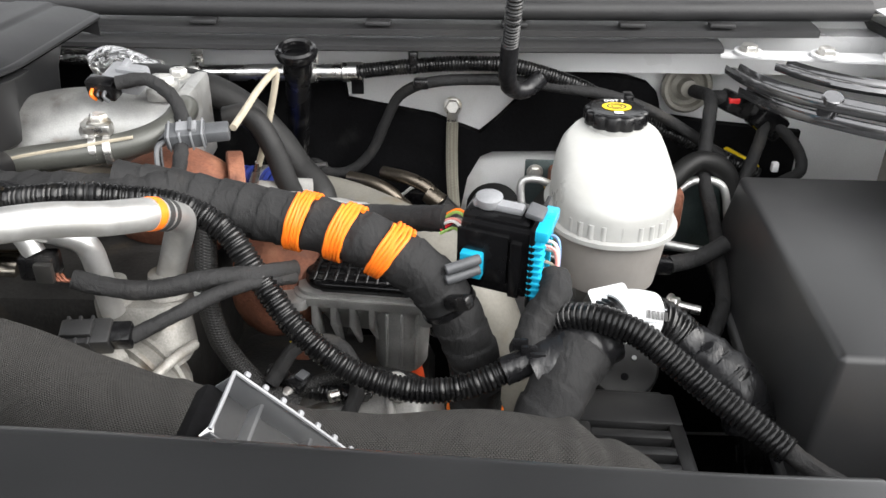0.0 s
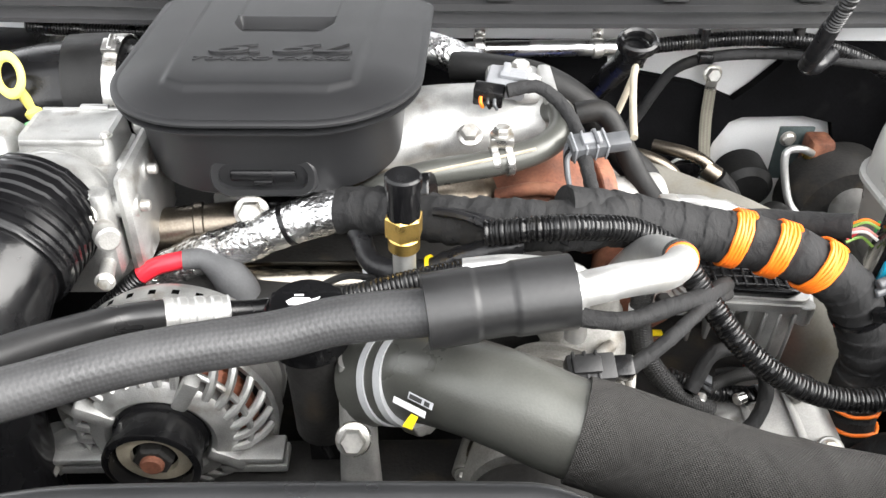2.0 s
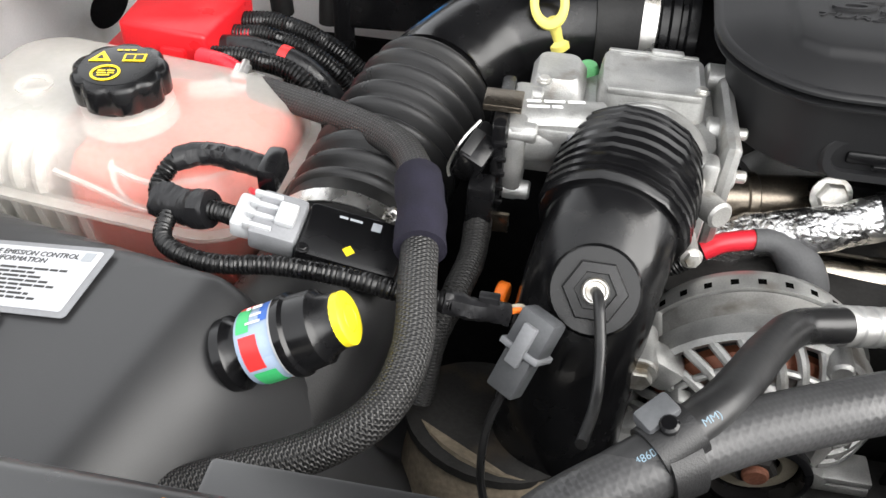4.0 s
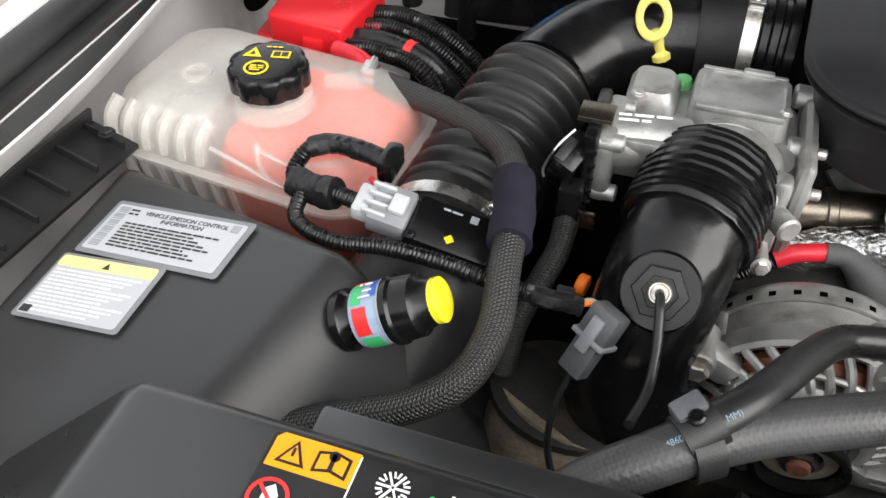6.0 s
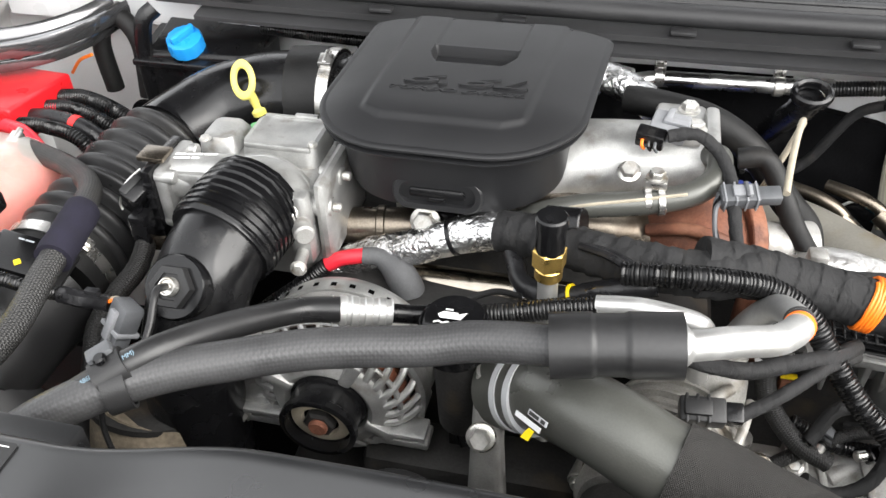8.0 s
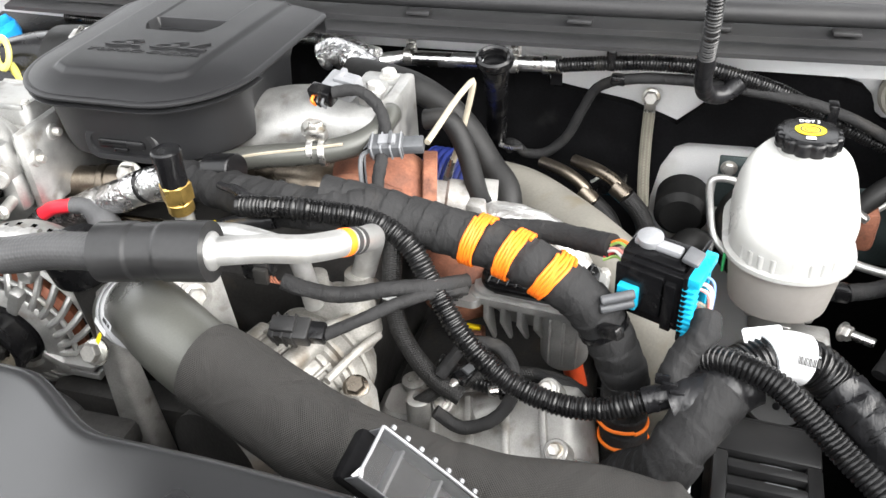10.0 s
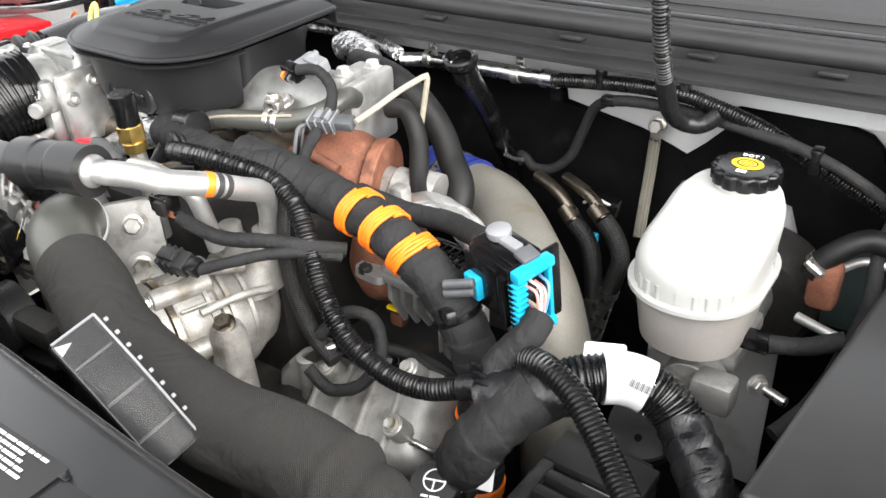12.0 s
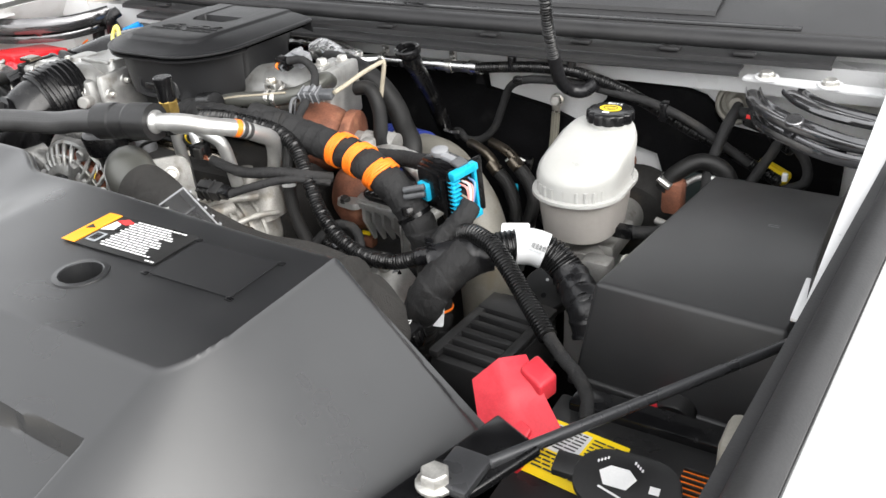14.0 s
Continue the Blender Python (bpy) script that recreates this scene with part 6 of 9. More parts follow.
for a, l in ((202, 0.098), (150, 0.096)):
    f = AX @ Matrix.Rotation(radians(-a), 4, "Z")
    bm = nb()
    box(bm, (l * 0.87, 0, 0.012), (0.038, 0.024, 0.022), 0.006, f)
    rod(bm, f @ Vector((l, 0, -0.004)), f @ Vector((l, 0, 0.03)), 0.013, 18)
    part("mounting_ear", bm, ALU_SAND, alt)
    bolt(alt, f @ Vector((l, 0, -0.004)), f.to_3x3() @ Vector((0, 0, -1)), 0.009, 0.008)
for k in range(4):
    f = AB @ Matrix.Rotation(2 * math.pi * (k + 0.25) / 4 + 0.1, 4, "Z")
    part("spoke", box(nb(), (0.056, 0, -0.002), (0.034, 0.014, 0.014), 0.004, f), ALU_SAND, alt)
    part("bell_lug", rod(nb(), f @ Vector((0.0865, 0, 0.004)), f @ Vector((0.0865, 0, 0.060)), 0.0085, 14, 0.002), ALU_SAND, alt)

# Positive cable with its rubber boot.
pc = thing("alternator_cable", "red and black alternator cable with grey rubber boot", "cable", (-0.48, 0.65, 1.29))
RC = [(-0.60, 0.625, 1.240), (-0.560, 0.630, 1.274), (-0.522, 0.639, 1.306), (-0.508, 0.643, 1.313), (-0.484, 0.648, 1.3165)]
part("conduit", tube(nb(), RC[:3], 0.0078, 12, 0.0011, ribbed(0.0078, 0.001, 0.003)), CONDUIT, pc)
part("sheath", tube(nb(), RC[2:], 0.0075, 14, 0.004), REDWIRE, pc, "bright red cable sheath")
part("lower_boot", tube(nb(), [(-0.505, 0.610, 1.272), (-0.482, 0.615, 1.290), (-0.455, 0.612, 1.288), (-0.430, 0.604, 1.272)], 0.009, 16, 0.004), BOOT, pc, "dark grey rubber boot")
part("boot", tube(nb(), [(-0.488, 0.647, 1.3160), (-0.473, 0.649, 1.3150), (-0.458, 0.646, 1.3070), (-0.449, 0.642, 1.2990), (-0.443, 0.639, 1.2900), (-0.441, 0.637, 1.284)], 0.013, 20, 0.003, lambda s, a, n: 0.0086 + 0.0068 * step01(s, 0.012, n * 0.7)), BOOT, pc, "dark grey rubber boot")

# Foil-wrapped loom along the cylinder head.
fo = thing("foil_loom", "crinkled silver foil-wrapped wiring loom", "wiring loom", (-0.44, 0.66, 1.3))
part("wrap", tube(nb(), [(-0.545, 0.655, 1.262), (-0.520, 0.662, 1.284), (-0.480, 0.668, 1.304), (-0.435, 0.660, 1.326), (-0.400, 0.662, 1.342), (-0.372, 0.662, 1.350)], 0.0165, 26, 0.003, wound(0.0165, 0.03, 0.0007, 0.0028, 7.0)), FOIL, fo)
part("tie", band(nb(), [(-0.435, 0.660, 1.326), (-0.400, 0.662, 1.342), (-0.372, 0.662, 1.350)], 0.0175, 0.034, 0.038), GLOSS, fo)
part("foil_end", tube(nb(), [(-0.392, 0.664, 1.345), (-0.372, 0.662, 1.351), (-0.355, 0.660, 1.356)], 0.0175, 24, 0.003, wound(0.0175, 0.03, 0.0007, 0.002, 2.0)), FOIL, fo)
part("tape_run", tube(nb(), [(-0.358, 0.660, 1.355), (-0.325, 0.650, 1.362), (-0.285, 0.632, 1.368), (-0.235, 0.612, 1.375), (-0.185, 0.606, 1.378), (-0.14, 0.62, 1.374)], 0.019, 26, 0.002, wound(0.0185, 0.014, 0.0014, 0.0032, 3.0)), TAPE, fo)
part("side_branch", tube(nb(), [(-0.345, 0.645, 1.345), (-0.33, 0.615, 1.335), (-0.295, 0.595, 1.345), (-0.26, 0.59, 1.362), (-0.22, 0.592, 1.372)], 0.0085, 16, 0.004, wound(0.0085, 0.012, 0.0005, 0.0012, 4.0)), VINYL, fo)
part("plug", rod(nb(), (-0.318, 0.655, 1.375), (-0.285, 0.648, 1.382), 0.015, 22), GLOSS, fo, "round black loom plug")
for k in range(5):
    part("loose_wire", tube(nb(), [(-0.285 + 0.012 * k, 0.615, 1.385), (-0.262 + 0.012 * k, 0.602, 1.389 - 0.002 * k), (-0.235 + 0.012 * k, 0.588, 1.384 - 0.002 * k)], 0.0035, 8, 0.004), VINYL, fo)
part("yellow_tape", band(nb(), [(-0.295, 0.595, 1.345), (-0.278, 0.5922, 1.3532), (-0.26, 0.590, 1.362)], 0.0092, 0.008, 0.011), YELLOW2, fo)

# Heat-stained rails and head under the cover.
rail = thing("exhaust_crossover", "heat-stained bronze steel pipe under the intake cover", "pipe", (-0.5, 0.69, 1.32))
part("pipe", rod(nb(), (-0.545, 0.695, 1.309), (-0.430, 0.712, 1.312), 0.0185, 26), HEATED, rail)
part("seam", rod(nb(), (-0.490, 0.7031, 1.3105), (-0.481, 0.7045, 1.3107), 0.0205, 26), HEATED, rail)
sh = thing("heat_shield", "brown-stained polished steel heat shield over the cylinder head", "heat shield", (-0.38, 0.62, 1.27))
bm = nb()
sheet(bm, 24, 10, lambda u, v: Vector((-0.455 + 0.16 * u, 0.615 + 0.045 * v, 1.236 + 0.030 * math.sin(math.pi * 0.5 * min(1, v * 1.5)) + 0.004 * math.sin(u * 9))))
part("sheet", thick(bm, 0.0012), HEATED, sh)
part("polished_tube", tube(nb(), [(-0.452, 0.668, 1.274), (-0.400, 0.664, 1.277), (-0.340, 0.660, 1.281), (-0.290, 0.656, 1.284)], 0.0195, 32, 0.004), POLISHED, sh, "polished brown-stained steel tube")
plate(rect(-0.008, -0.005, 0.010, 0.007), axes((-0.3345, 0.640, 1.3035), (0, -0.6, 0.8)), SILVERLABEL, sh, "riveted_tag", 0)
part("edge_clip", box(nb(), (-0.345, 0.620, 1.262), (0.012, 0.003, 0.008), 0.001), STEEL, sh)
wire = thing("glow_plug_wire", "thin black wire over the heat shield", "wire", (-0.37, 0.60, 1.3))
part("wire", tube(nb(), [(-0.405, 0.575, 1.30), (-0.385, 0.585, 1.325), (-0.355, 0.60, 1.335), (-0.33, 0.605, 1.33)], 0.0028, 8, 0.004), RUBBER, wire)
block = thing("engine_block", "dark grey iron engine block and head deep in the bay", "engine", (-0.3, 0.7, 0.8))
part("head", box(nb(), (-0.36, 0.72, 1.19), (0.40, 0.22, 0.20), 0.02), IRON, block)
part("block", box(nb(), (-0.30, 0.72, 0.95), (0.52, 0.36, 0.34), 0.03), IRON, block)
part("front_cover", box(nb(), (-0.31, 0.535, 1.05), (0.30, 0.06, 0.30), 0.015), IRON, block)
part("head_driver", box(nb(), (-0.05, 0.66, 1.08), (0.20, 0.24, 0.14), 0.02), IRON, block)

# Charge valve: brass body, black cap.
bv = thing("charge_port", "brass refrigerant charge port with black cap", "valve", (-0.307, 0.583, 1.33))
part("stem", rod(nb(), (-0.306, 0.590, 1.27), (-0.307, 0.584, 1.378), 0.0085, 18), PIPE, bv)
part("lower_brass", rod(nb(), (-0.307, 0.584, 1.374), (-0.307, 0.5835, 1.386), 0.0115, 20), BRASS, bv)
part("hexagon", lathe(nb(), [(0.0125, 0), (0.014, 0.0015), (0.014, 0.0165), (0.0125, 0.018)], pose(-0.307, 0.5835, 1.386, 0, 0, 20), 6), BRASS, bv)
part("cap", lathe(nb(), [(0.0115, 0), (0.0118, 0.002), (0.0118, 0.024), (0.013, 0.025), (0.013, 0.033), (0.0115, 0.0345)], pose(-0.307, 0.583, 1.402), 24), GLOSS, bv, "black plastic cap")

# Air-conditioning lines.
HA = [(-0.290, 0.4645, 1.4165), (-0.318, 0.466, 1.4125), (-0.348, 0.4648, 1.4085), (-0.378, 0.4584, 1.4044), (-0.420, 0.4489, 1.4043), (-0.459, 0.4378, 1.4045), (-0.505, 0.4191, 1.4035), (-0.546, 0.3984, 1.4042), (-0.586, 0.3732, 1.4005), (-0.626, 0.347, 1.3851), (-0.666, 0.3052, 1.3599), (-0.696, 0.2578, 1.3246)]
ac1 = thing("suction_hose", "thick dark grey air-conditioning suction hose with crimped sleeve", "hose", (-0.45, 0.455, 1.38))
part("hose", tube(nb(), HA, 0.0146, 24, 0.005), RIBHOSE, ac1)
SV = [(-0.293, 0.4645, 1.4165), (-0.250, 0.470, 1.4202), (-0.207, 0.4752, 1.4228)]
part("sleeve", tube(nb(), SV, 0.0225, 30, 0.0015, lambda s, a, n: 0.0225 - 0.0012 * step01(s, 0.028, 0.030) * (1 - step01(s, 0.05, 0.052))), HOSE, ac1, "smooth grey rubber sleeve")
part("ferrule", tube(nb(), [(-0.210, 0.475, 1.4228), (-0.203, 0.4762, 1.4230), (-0.197, 0.478, 1.4232)], 0.0145, 24, 0.001, lambda s, a, n: 0.0145 - 0.004 * step01(s, 0.004, 0.009)), PIPE, ac1)
PP = [(-0.205, 0.4755, 1.4228), (-0.1727, 0.4856, 1.4232), (-0.1445, 0.499, 1.4179), (-0.1265, 0.526, 1.4077), (-0.1235, 0.5548, 1.3912), (-0.1297, 0.585, 1.3713), (-0.1419, 0.600, 1.3405), (-0.1545, 0.6045, 1.305)]
part("alloy_pipe", tube(nb(), PP, 0.0107, 24, 0.003), PIPE, ac1, "bright aluminium pipe")
for s0, s1, mat in ((0.097, 0.103, ORANGE), (0.1055, 0.1105, PRINT), (0.1135, 0.118, PRINT)):
    part("band", band(nb(), PP, 0.0107, s0, s1, 24, 0.0004), mat, ac1)
HB = [(-0.463, 0.518, 1.3685), (-0.492, 0.5055, 1.3735), (-0.516, 0.4695, 1.3915), (-0.535, 0.4340, 1.4075), (-0.552, 0.4060, 1.4160), (-0.575, 0.3840, 1.4115), (-0.608, 0.3640, 1.3930), (-0.650, 0.3330, 1.3640), (-0.683, 0.292, 1.325)]
ac2 = thing("discharge_hose", "black air-conditioning discharge hose with white lettering", "hose", (-0.54, 0.44, 1.39))
part("hose", tube(nb(), HB, 0.0105, 20, 0.004), HOSE, ac2)
part("crimp", tube(nb(), [(-0.470, 0.518, 1.367), (-0.448, 0.526, 1.362), (-0.426, 0.534, 1.357)], 0.012, 22, 0.0012, lambda s, a, n: 0.0122 - 0.0011 * (math.sin(2 * math.pi * s / 0.0105) > 0.2)), PIPE, ac2, "crimped aluminium collar")
part("stub", tube(nb(), [(-0.428, 0.533, 1.358), (-0.41, 0.54, 1.353), (-0.39, 0.545, 1.352)], 0.008, 14, 0.004), GLOSS, ac2)
part("conduit", tube(nb(), [(-0.375, 0.545, 1.353), (-0.34, 0.545, 1.362), (-0.30, 0.547, 1.373), (-0.262, 0.549, 1.381)], 0.0088, 16, 0.0011, ribbed(0.0088, 0.0009, 0.003)), CONDUIT, ac2)
part("alloy_end", tube(nb(), [(-0.266, 0.549, 1.381), (-0.235, 0.548, 1.385), (-0.205, 0.545, 1.384), (-0.185, 0.55, 1.372), (-0.182, 0.556, 1.345), (-0.18, 0.56, 1.31)], 0.0085, 18, 0.003), PIPE, ac2)
part("alloy_branch", tube(nb(), [(-0.226, 0.546, 1.384), (-0.219, 0.541, 1.378), (-0.214, 0.538, 1.370)], 0.0075, 16, 0.003), PIPE, ac2)
hp, hl = glide(HB, 0.001)


def along(text, size, s, up, r, mat=BLUEPRINT):
    """Letters laid along the discharge hose."""
    i = int(s / hl * (len(hp) - 1))
    o, d = hp[i], (hp[i - 12] - hp[i + 12]).normalized()
    n = Vector(up) - d * Vector(up).dot(d)
    n.normalize()
    f = axes(o + n * (r + 0.0001), n, d)
    if not text:
        return bars([(0.0031 * k, -0.0016, 0.0026, 0.0030) for k in range(9)], f, mat, ac2, "print")
    return words(text, size, f @ pose(0, -size * 0.35, 0), mat, ac2, "lettering", 0.0001)


along("", 0.0048, 0.126, (0.1, -0.5, 0.85), 0.0105)
along("", 0.0048, 0.091, (0.1, -0.5, 0.85), 0.0105)
along("", 0.0048, 0.162, (0.1, -0.5, 0.85), 0.0105)
along("4860", 0.0048, 0.205, (0.0, -0.5, 0.85), 0.0105)
along("13/32 IN (10 MM)", 0.0048, 0.199, (0.0, -0.5, 0.85), 0.0105)
hc = thing("hose_clip", "black plastic clip joining the two air-conditioning hoses", "clip", (-0.58, 0.385, 1.41))
cmx = axes((-0.573, 0.3855, 1.4122), (-0.72, -0.62, -0.3), (0, 0, 1))
part("upper_ring", lathe(nb(), [(0.0106, -0.011), (0.0135, -0.011), (0.0135, 0.011), (0.0106, 0.011)], cmx, 24, cap=False), PLASTIC, hc)
part("tab", box(nb(), (0.012, 0.008, 0), (0.010, 0.012, 0.018), 0.002, cmx), DARKGREY, hc)
part("stud", rod(nb(), cmx @ Vector((0.013, 0.0, 0)), cmx @ Vector((0.018, 0.0, 0)), 0.0045, 12), GLOSS, hc)
part("lower_ring", lathe(nb(), [(0.0159, -0.008), (0.0185, -0.008), (0.0185, 0.008), (0.0159, 0.008)], axes((-0.571, 0.3832, 1.4020), (-0.84, -0.52, -0.1), (0, 0, 1)), 24, cap=False), PLASTIC, hc)

# Oil filler cap with a white oil-can pictogram.
oc = thing("oil_filler_cap", "black oil filler cap with white oil-can pictogram", "cap", (-0.37, 0.52, 1.35))
om = axes((-0.370, 0.516, 1.367), (0.0, -0.2, 1))
part("cap", lathe(nb(), [(0.026, -0.02), (0.028, -0.018), (0.028, 0.006), (0.026, 0.009), (0.02, 0.010)], om, 32), GLOSS, oc)
part("grip", box(nb(), (0, 0, 0.011), (0.046, 0.022, 0.010), 0.003, om), GLOSS, oc)
q = om @ pose(0, 0, 0.0163)
bm = nb()
slab(bm, [(-0.010, -0.002), (0.006, -0.002), (0.010, 0.005), (0.004, 0.0025), (0.003, 0.004), (-0.008, 0.004), (-0.012, 0.001)], 0, 0.0004, q)
box(bm, (-0.004, 0.0062, 0.0002), (0.006, 0.0012, 0.0004), 0, q)
for k in range(4):
    slab(bm, [(-0.014 + 0.007 * k, -0.006), (-0.0105 + 0.007 * k, -0.0045), (-0.007 + 0.007 * k, -0.006), (-0.007 + 0.007 * k, -0.0075), (-0.0105 + 0.007 * k, -0.006), (-0.014 + 0.007 * k, -0.0075)], 0, 0.0004, q)
part("oil_can_pictogram", bm, WPRINT, oc)
part("neck", rod(nb(), (-0.366, 0.53, 1.25), (-0.368, 0.524, 1.345), 0.022, 24), IRON, oc)

# Silver intake casting beside the cover, with sensor and flange.
ip = thing("intake_casting", "bright cast aluminium intake pipe beside the cover", "intake pipe", (-0.25, 0.8, 1.32))
part("pipe", tube(nb(), [(-0.46, 0.745, 1.272), (-0.40, 0.765, 1.306), (-0.35, 0.780, 1.335), (-0.30, 0.790, 1.352), (-0.24, 0.796, 1.357), (-0.185, 0.800, 1.359)], 0.042, 36, 0.006, lambda s, a, n: 0.046 - 0.005 * step01(s, 0.1, n)), ALU_SAND, ip)
part("flange", box(nb(), (-0.178, 0.802, 1.362), (0.014, 0.078, 0.082), 0.005), ALU_SAND, ip)
part("block", box(nb(), (-0.207, 0.836, 1.372), (0.05, 0.034, 0.05), 0.006), ALU_SAND, ip)
part("lug", box(nb(), (-0.200, 0.79, 1.400), (0.022, 0.036, 0.014), 0.004), ALU_SAND, ip)
for o, n in (((-0.196, 0.784, 1.406), (0, 0, 1)), ((-0.200, 0.838, 1.396), (0, 0, 1)), ((-0.252, 0.744, 1.378), (0, -0.5, 0.9))):
    bolt(ip, o, n, 0.0085, 0.009)
cp2 = thing("pressure_sensor", "light grey pressure sensor with open black plug on the intake pipe", "sensor", (-0.24, 0.75, 1.41))
cm = axes((-0.228, 0.758, 1.418), (0, -0.3, 1), (1, -0.25, 0))
part("body", box(nb(), (0.006, 0.006, 0), (0.034, 0.026, 0.016), 0.003, cm), GREYPL, cp2)
part("fin", box(nb(), (0.012, 0.004, 0.009), (0.024, 0.006, 0.006), 0.001, cm), GREYPL, cp2)
part("fin", box(nb(), (0.004, 0.012, 0.009), (0.006, 0.014, 0.006), 0.001, cm), GREYPL, cp2)
part("plug", box(nb(), (-0.006, -0.012, 0), (0.026, 0.014, 0.017), 0.002, cm), GLOSS, cp2)
for k, mat in enumerate((ORANGE, GLOSS, DARKGREY)):
    part("wire", tube(nb(), [cm @ Vector((-0.012 + 0.006 * k, -0.019, 0.002)), cm @ Vector((-0.011 + 0.006 * k, -0.024, 0.0)), cm @ Vector((-0.009 + 0.006 * k, -0.022, -0.006))], 0.0016, 6, 0.002), mat, cp2)
part("cable", tube(nb(), [(-0.222, 0.742, 1.421), (-0.198, 0.745, 1.424), (-0.178, 0.742, 1.412), (-0.165, 0.725, 1.398), (-0.160, 0.700, 1.385), (-0.156, 0.672, 1.37), (-0.150, 0.655, 1.355)], 0.0055, 14, 0.002, wound(0.0055, 0.011, 0.0008, 0.0008)), TAPE, cp2)

# Metal vent tube with a clamp below the casting.
vt = thing("vent_tube", "olive-black metal vent tube with plated clamp", "pipe", (-0.24, 0.7, 1.37))
part("tube", tube(nb(), [(-0.345, 0.692, 1.345), (-0.32, 0.688, 1.362), (-0.285, 0.692, 1.371), (-0.23, 0.702, 1.376), (-0.195, 0.713, 1.382), (-0.176, 0.730, 1.389), (-0.172, 0.755, 1.395), (-0.178, 0.775, 1.385)], 0.0115, 20, 0.004), OLIVE, vt)
# Tan bead along the tube paints its edge highlight.
part("tan_line", tube(nb(), [(-0.335, 0.678, 1.357), (-0.30, 0.681, 1.375), (-0.24, 0.692, 1.384), (-0.20, 0.701, 1.389)], 0.0016, 6, 0.005), TAN, vt)
for dx in (-0.006, 0.006):
    part("clamp_band", rod(nb(), (-0.2275 + dx - 0.003, 0.7025, 1.3762), (-0.2275 + dx + 0.003, 0.7035, 1.3767), 0.0132, 22, 0.0005), STEEL, vt)
part("clamp_ear", box(nb(), (-0.228, 0.706, 1.394), (0.020, 0.012, 0.010), 0.002), STEEL, vt)
bolt(vt, (-0.228, 0.706, 1.399), (0, 0, 1), 0.0075, 0.008)

# Turbocharger: rusted housing, manifold and clamps.
tu = thing("turbocharger", "rust-brown cast iron turbocharger housing", "turbocharger", (-0.13, 0.70, 1.2))


def lump(bm, c, rx, ry, rz, m=None, amp=0.05, seed=0, nu=28, nv=18):
    """A cast lump: an uneven rounded body."""
    m = m or Matrix()

    def f(u, v):
        a, b = 2 * math.pi * u, math.pi * (v - 0.5) * 0.995
        d = Vector((math.cos(b) * math.cos(a), math.cos(b) * math.sin(a), math.sin(b)))
        k = 1 + amp * noise.noise(d * 1.7 + Vector((seed, 0, 0)))
        return m @ (Vector(c) + Vector((d.x * rx, d.y * ry, d.z * rz)) * k)
    sheet(bm, nu, nv, f)
    bmesh.ops.remove_doubles(bm, verts=bm.verts, dist=0.0003)
    return bm


part("scroll", lump(nb(), (-0.186, 0.748, 1.306), 0.060, 0.054, 0.052, None, 0.05, 1), RUST, tu)
part("lower_housing", lump(nb(), (-0.092, 0.712, 1.246), 0.046, 0.046, 0.052, None, 0.08, 3), RUST, tu)
part("rib", tube(nb(), [(-0.228, 0.715, 1.335), (-0.19, 0.702, 1.350), (-0.148, 0.706, 1.336)], 0.006, 10, 0.004), RUST, tu)
part("inlet_flange", rod(nb(), (-0.144, 0.758, 1.300), (-0.130, 0.762, 1.299), 0.050, 32), RUST, tu)
part("manifold", tube(nb(), [(-0.35, 0.742, 1.315), (-0.30, 0.736, 1.318), (-0.255, 0.736, 1.314), (-0.22, 0.740, 1.308)], 0.030, 24, 0.006, wound(0.03, 0.2, 0.0, 0.002)), HEATED, tu, "heat-stained bronze manifold pipe")
part("clamp_lug", box(nb(), (-0.075, 0.715, 1.315), (0.018, 0.018, 0.036), 0.004), ALU, tu)
for o in ((-0.075, 0.715, 1.312), (-0.05, 0.722, 1.302)):
    bolt(tu, o, (0.1, -0.2, 1), 0.0065, 0.010)
part("center_section", tube(nb(), [(-0.132, 0.760, 1.298), (-0.100, 0.766, 1.294), (-0.070, 0.772, 1.290)], 0.032, 32, 0.003, lambda s, a, n: 0.025 + 0.004 * (s > n * 0.72) - 0.003 * (s < n * 0.2)), ALU, tu, "pale alloy centre section")
bc = thing("boost_coupler", "dark blue silicone coupler with clamp", "coupler", (-0.04, 0.8, 1.29))
part("coupler", tube(nb(), [(-0.185, 0.912, 1.222), (-0.150, 0.907, 1.2235), (-0.108, 0.896, 1.2258)], 0.0455, 32, 0.003, lambda s, a, n: 0.047 - 0.002 * (math.sin(s * 700) > 0.4)), DEEPBLUE, bc)
part("inner_band", tube(nb(), [(-0.151, 0.9072, 1.2235), (-0.146, 0.9065, 1.2237), (-0.141, 0.9055, 1.2239)], 0.0485, 32, 0.003), STEEL, bc)

# Cord loop and grey connector behind the turbocharger.
cn = thing("loom_connector", "grey connector with tan cord loop above the turbocharger", "connector", (-0.14, 0.69, 1.39))
km = axes((-0.150, 0.705, 1.391), (0, -0.35, 0.95), (1, 0.16, 0.08)) @ Matrix.Diagonal((0.82, 0.85, 0.85, 1))
part("shell", box(nb(), (-0.008, 0, 0), (0.040, 0.022, 0.017), 0.002, km), DARKGREY, cn)
part("nose", box(nb(), (0.022, 0, 0), (0.026, 0.017, 0.013), 0.002, km), DARKGREY, cn)
part("latch", box(nb(), (-0.006, 0, 0.010), (0.020, 0.013, 0.005), 0.001, km), GREYPL, cn)
for k in range(4):
    part("rib", box(nb(), (-0.024 + 0.011 * k, 0, 0), (0.002, 0.0245, 0.0195), 0.0005, km), GREYPL, cn)
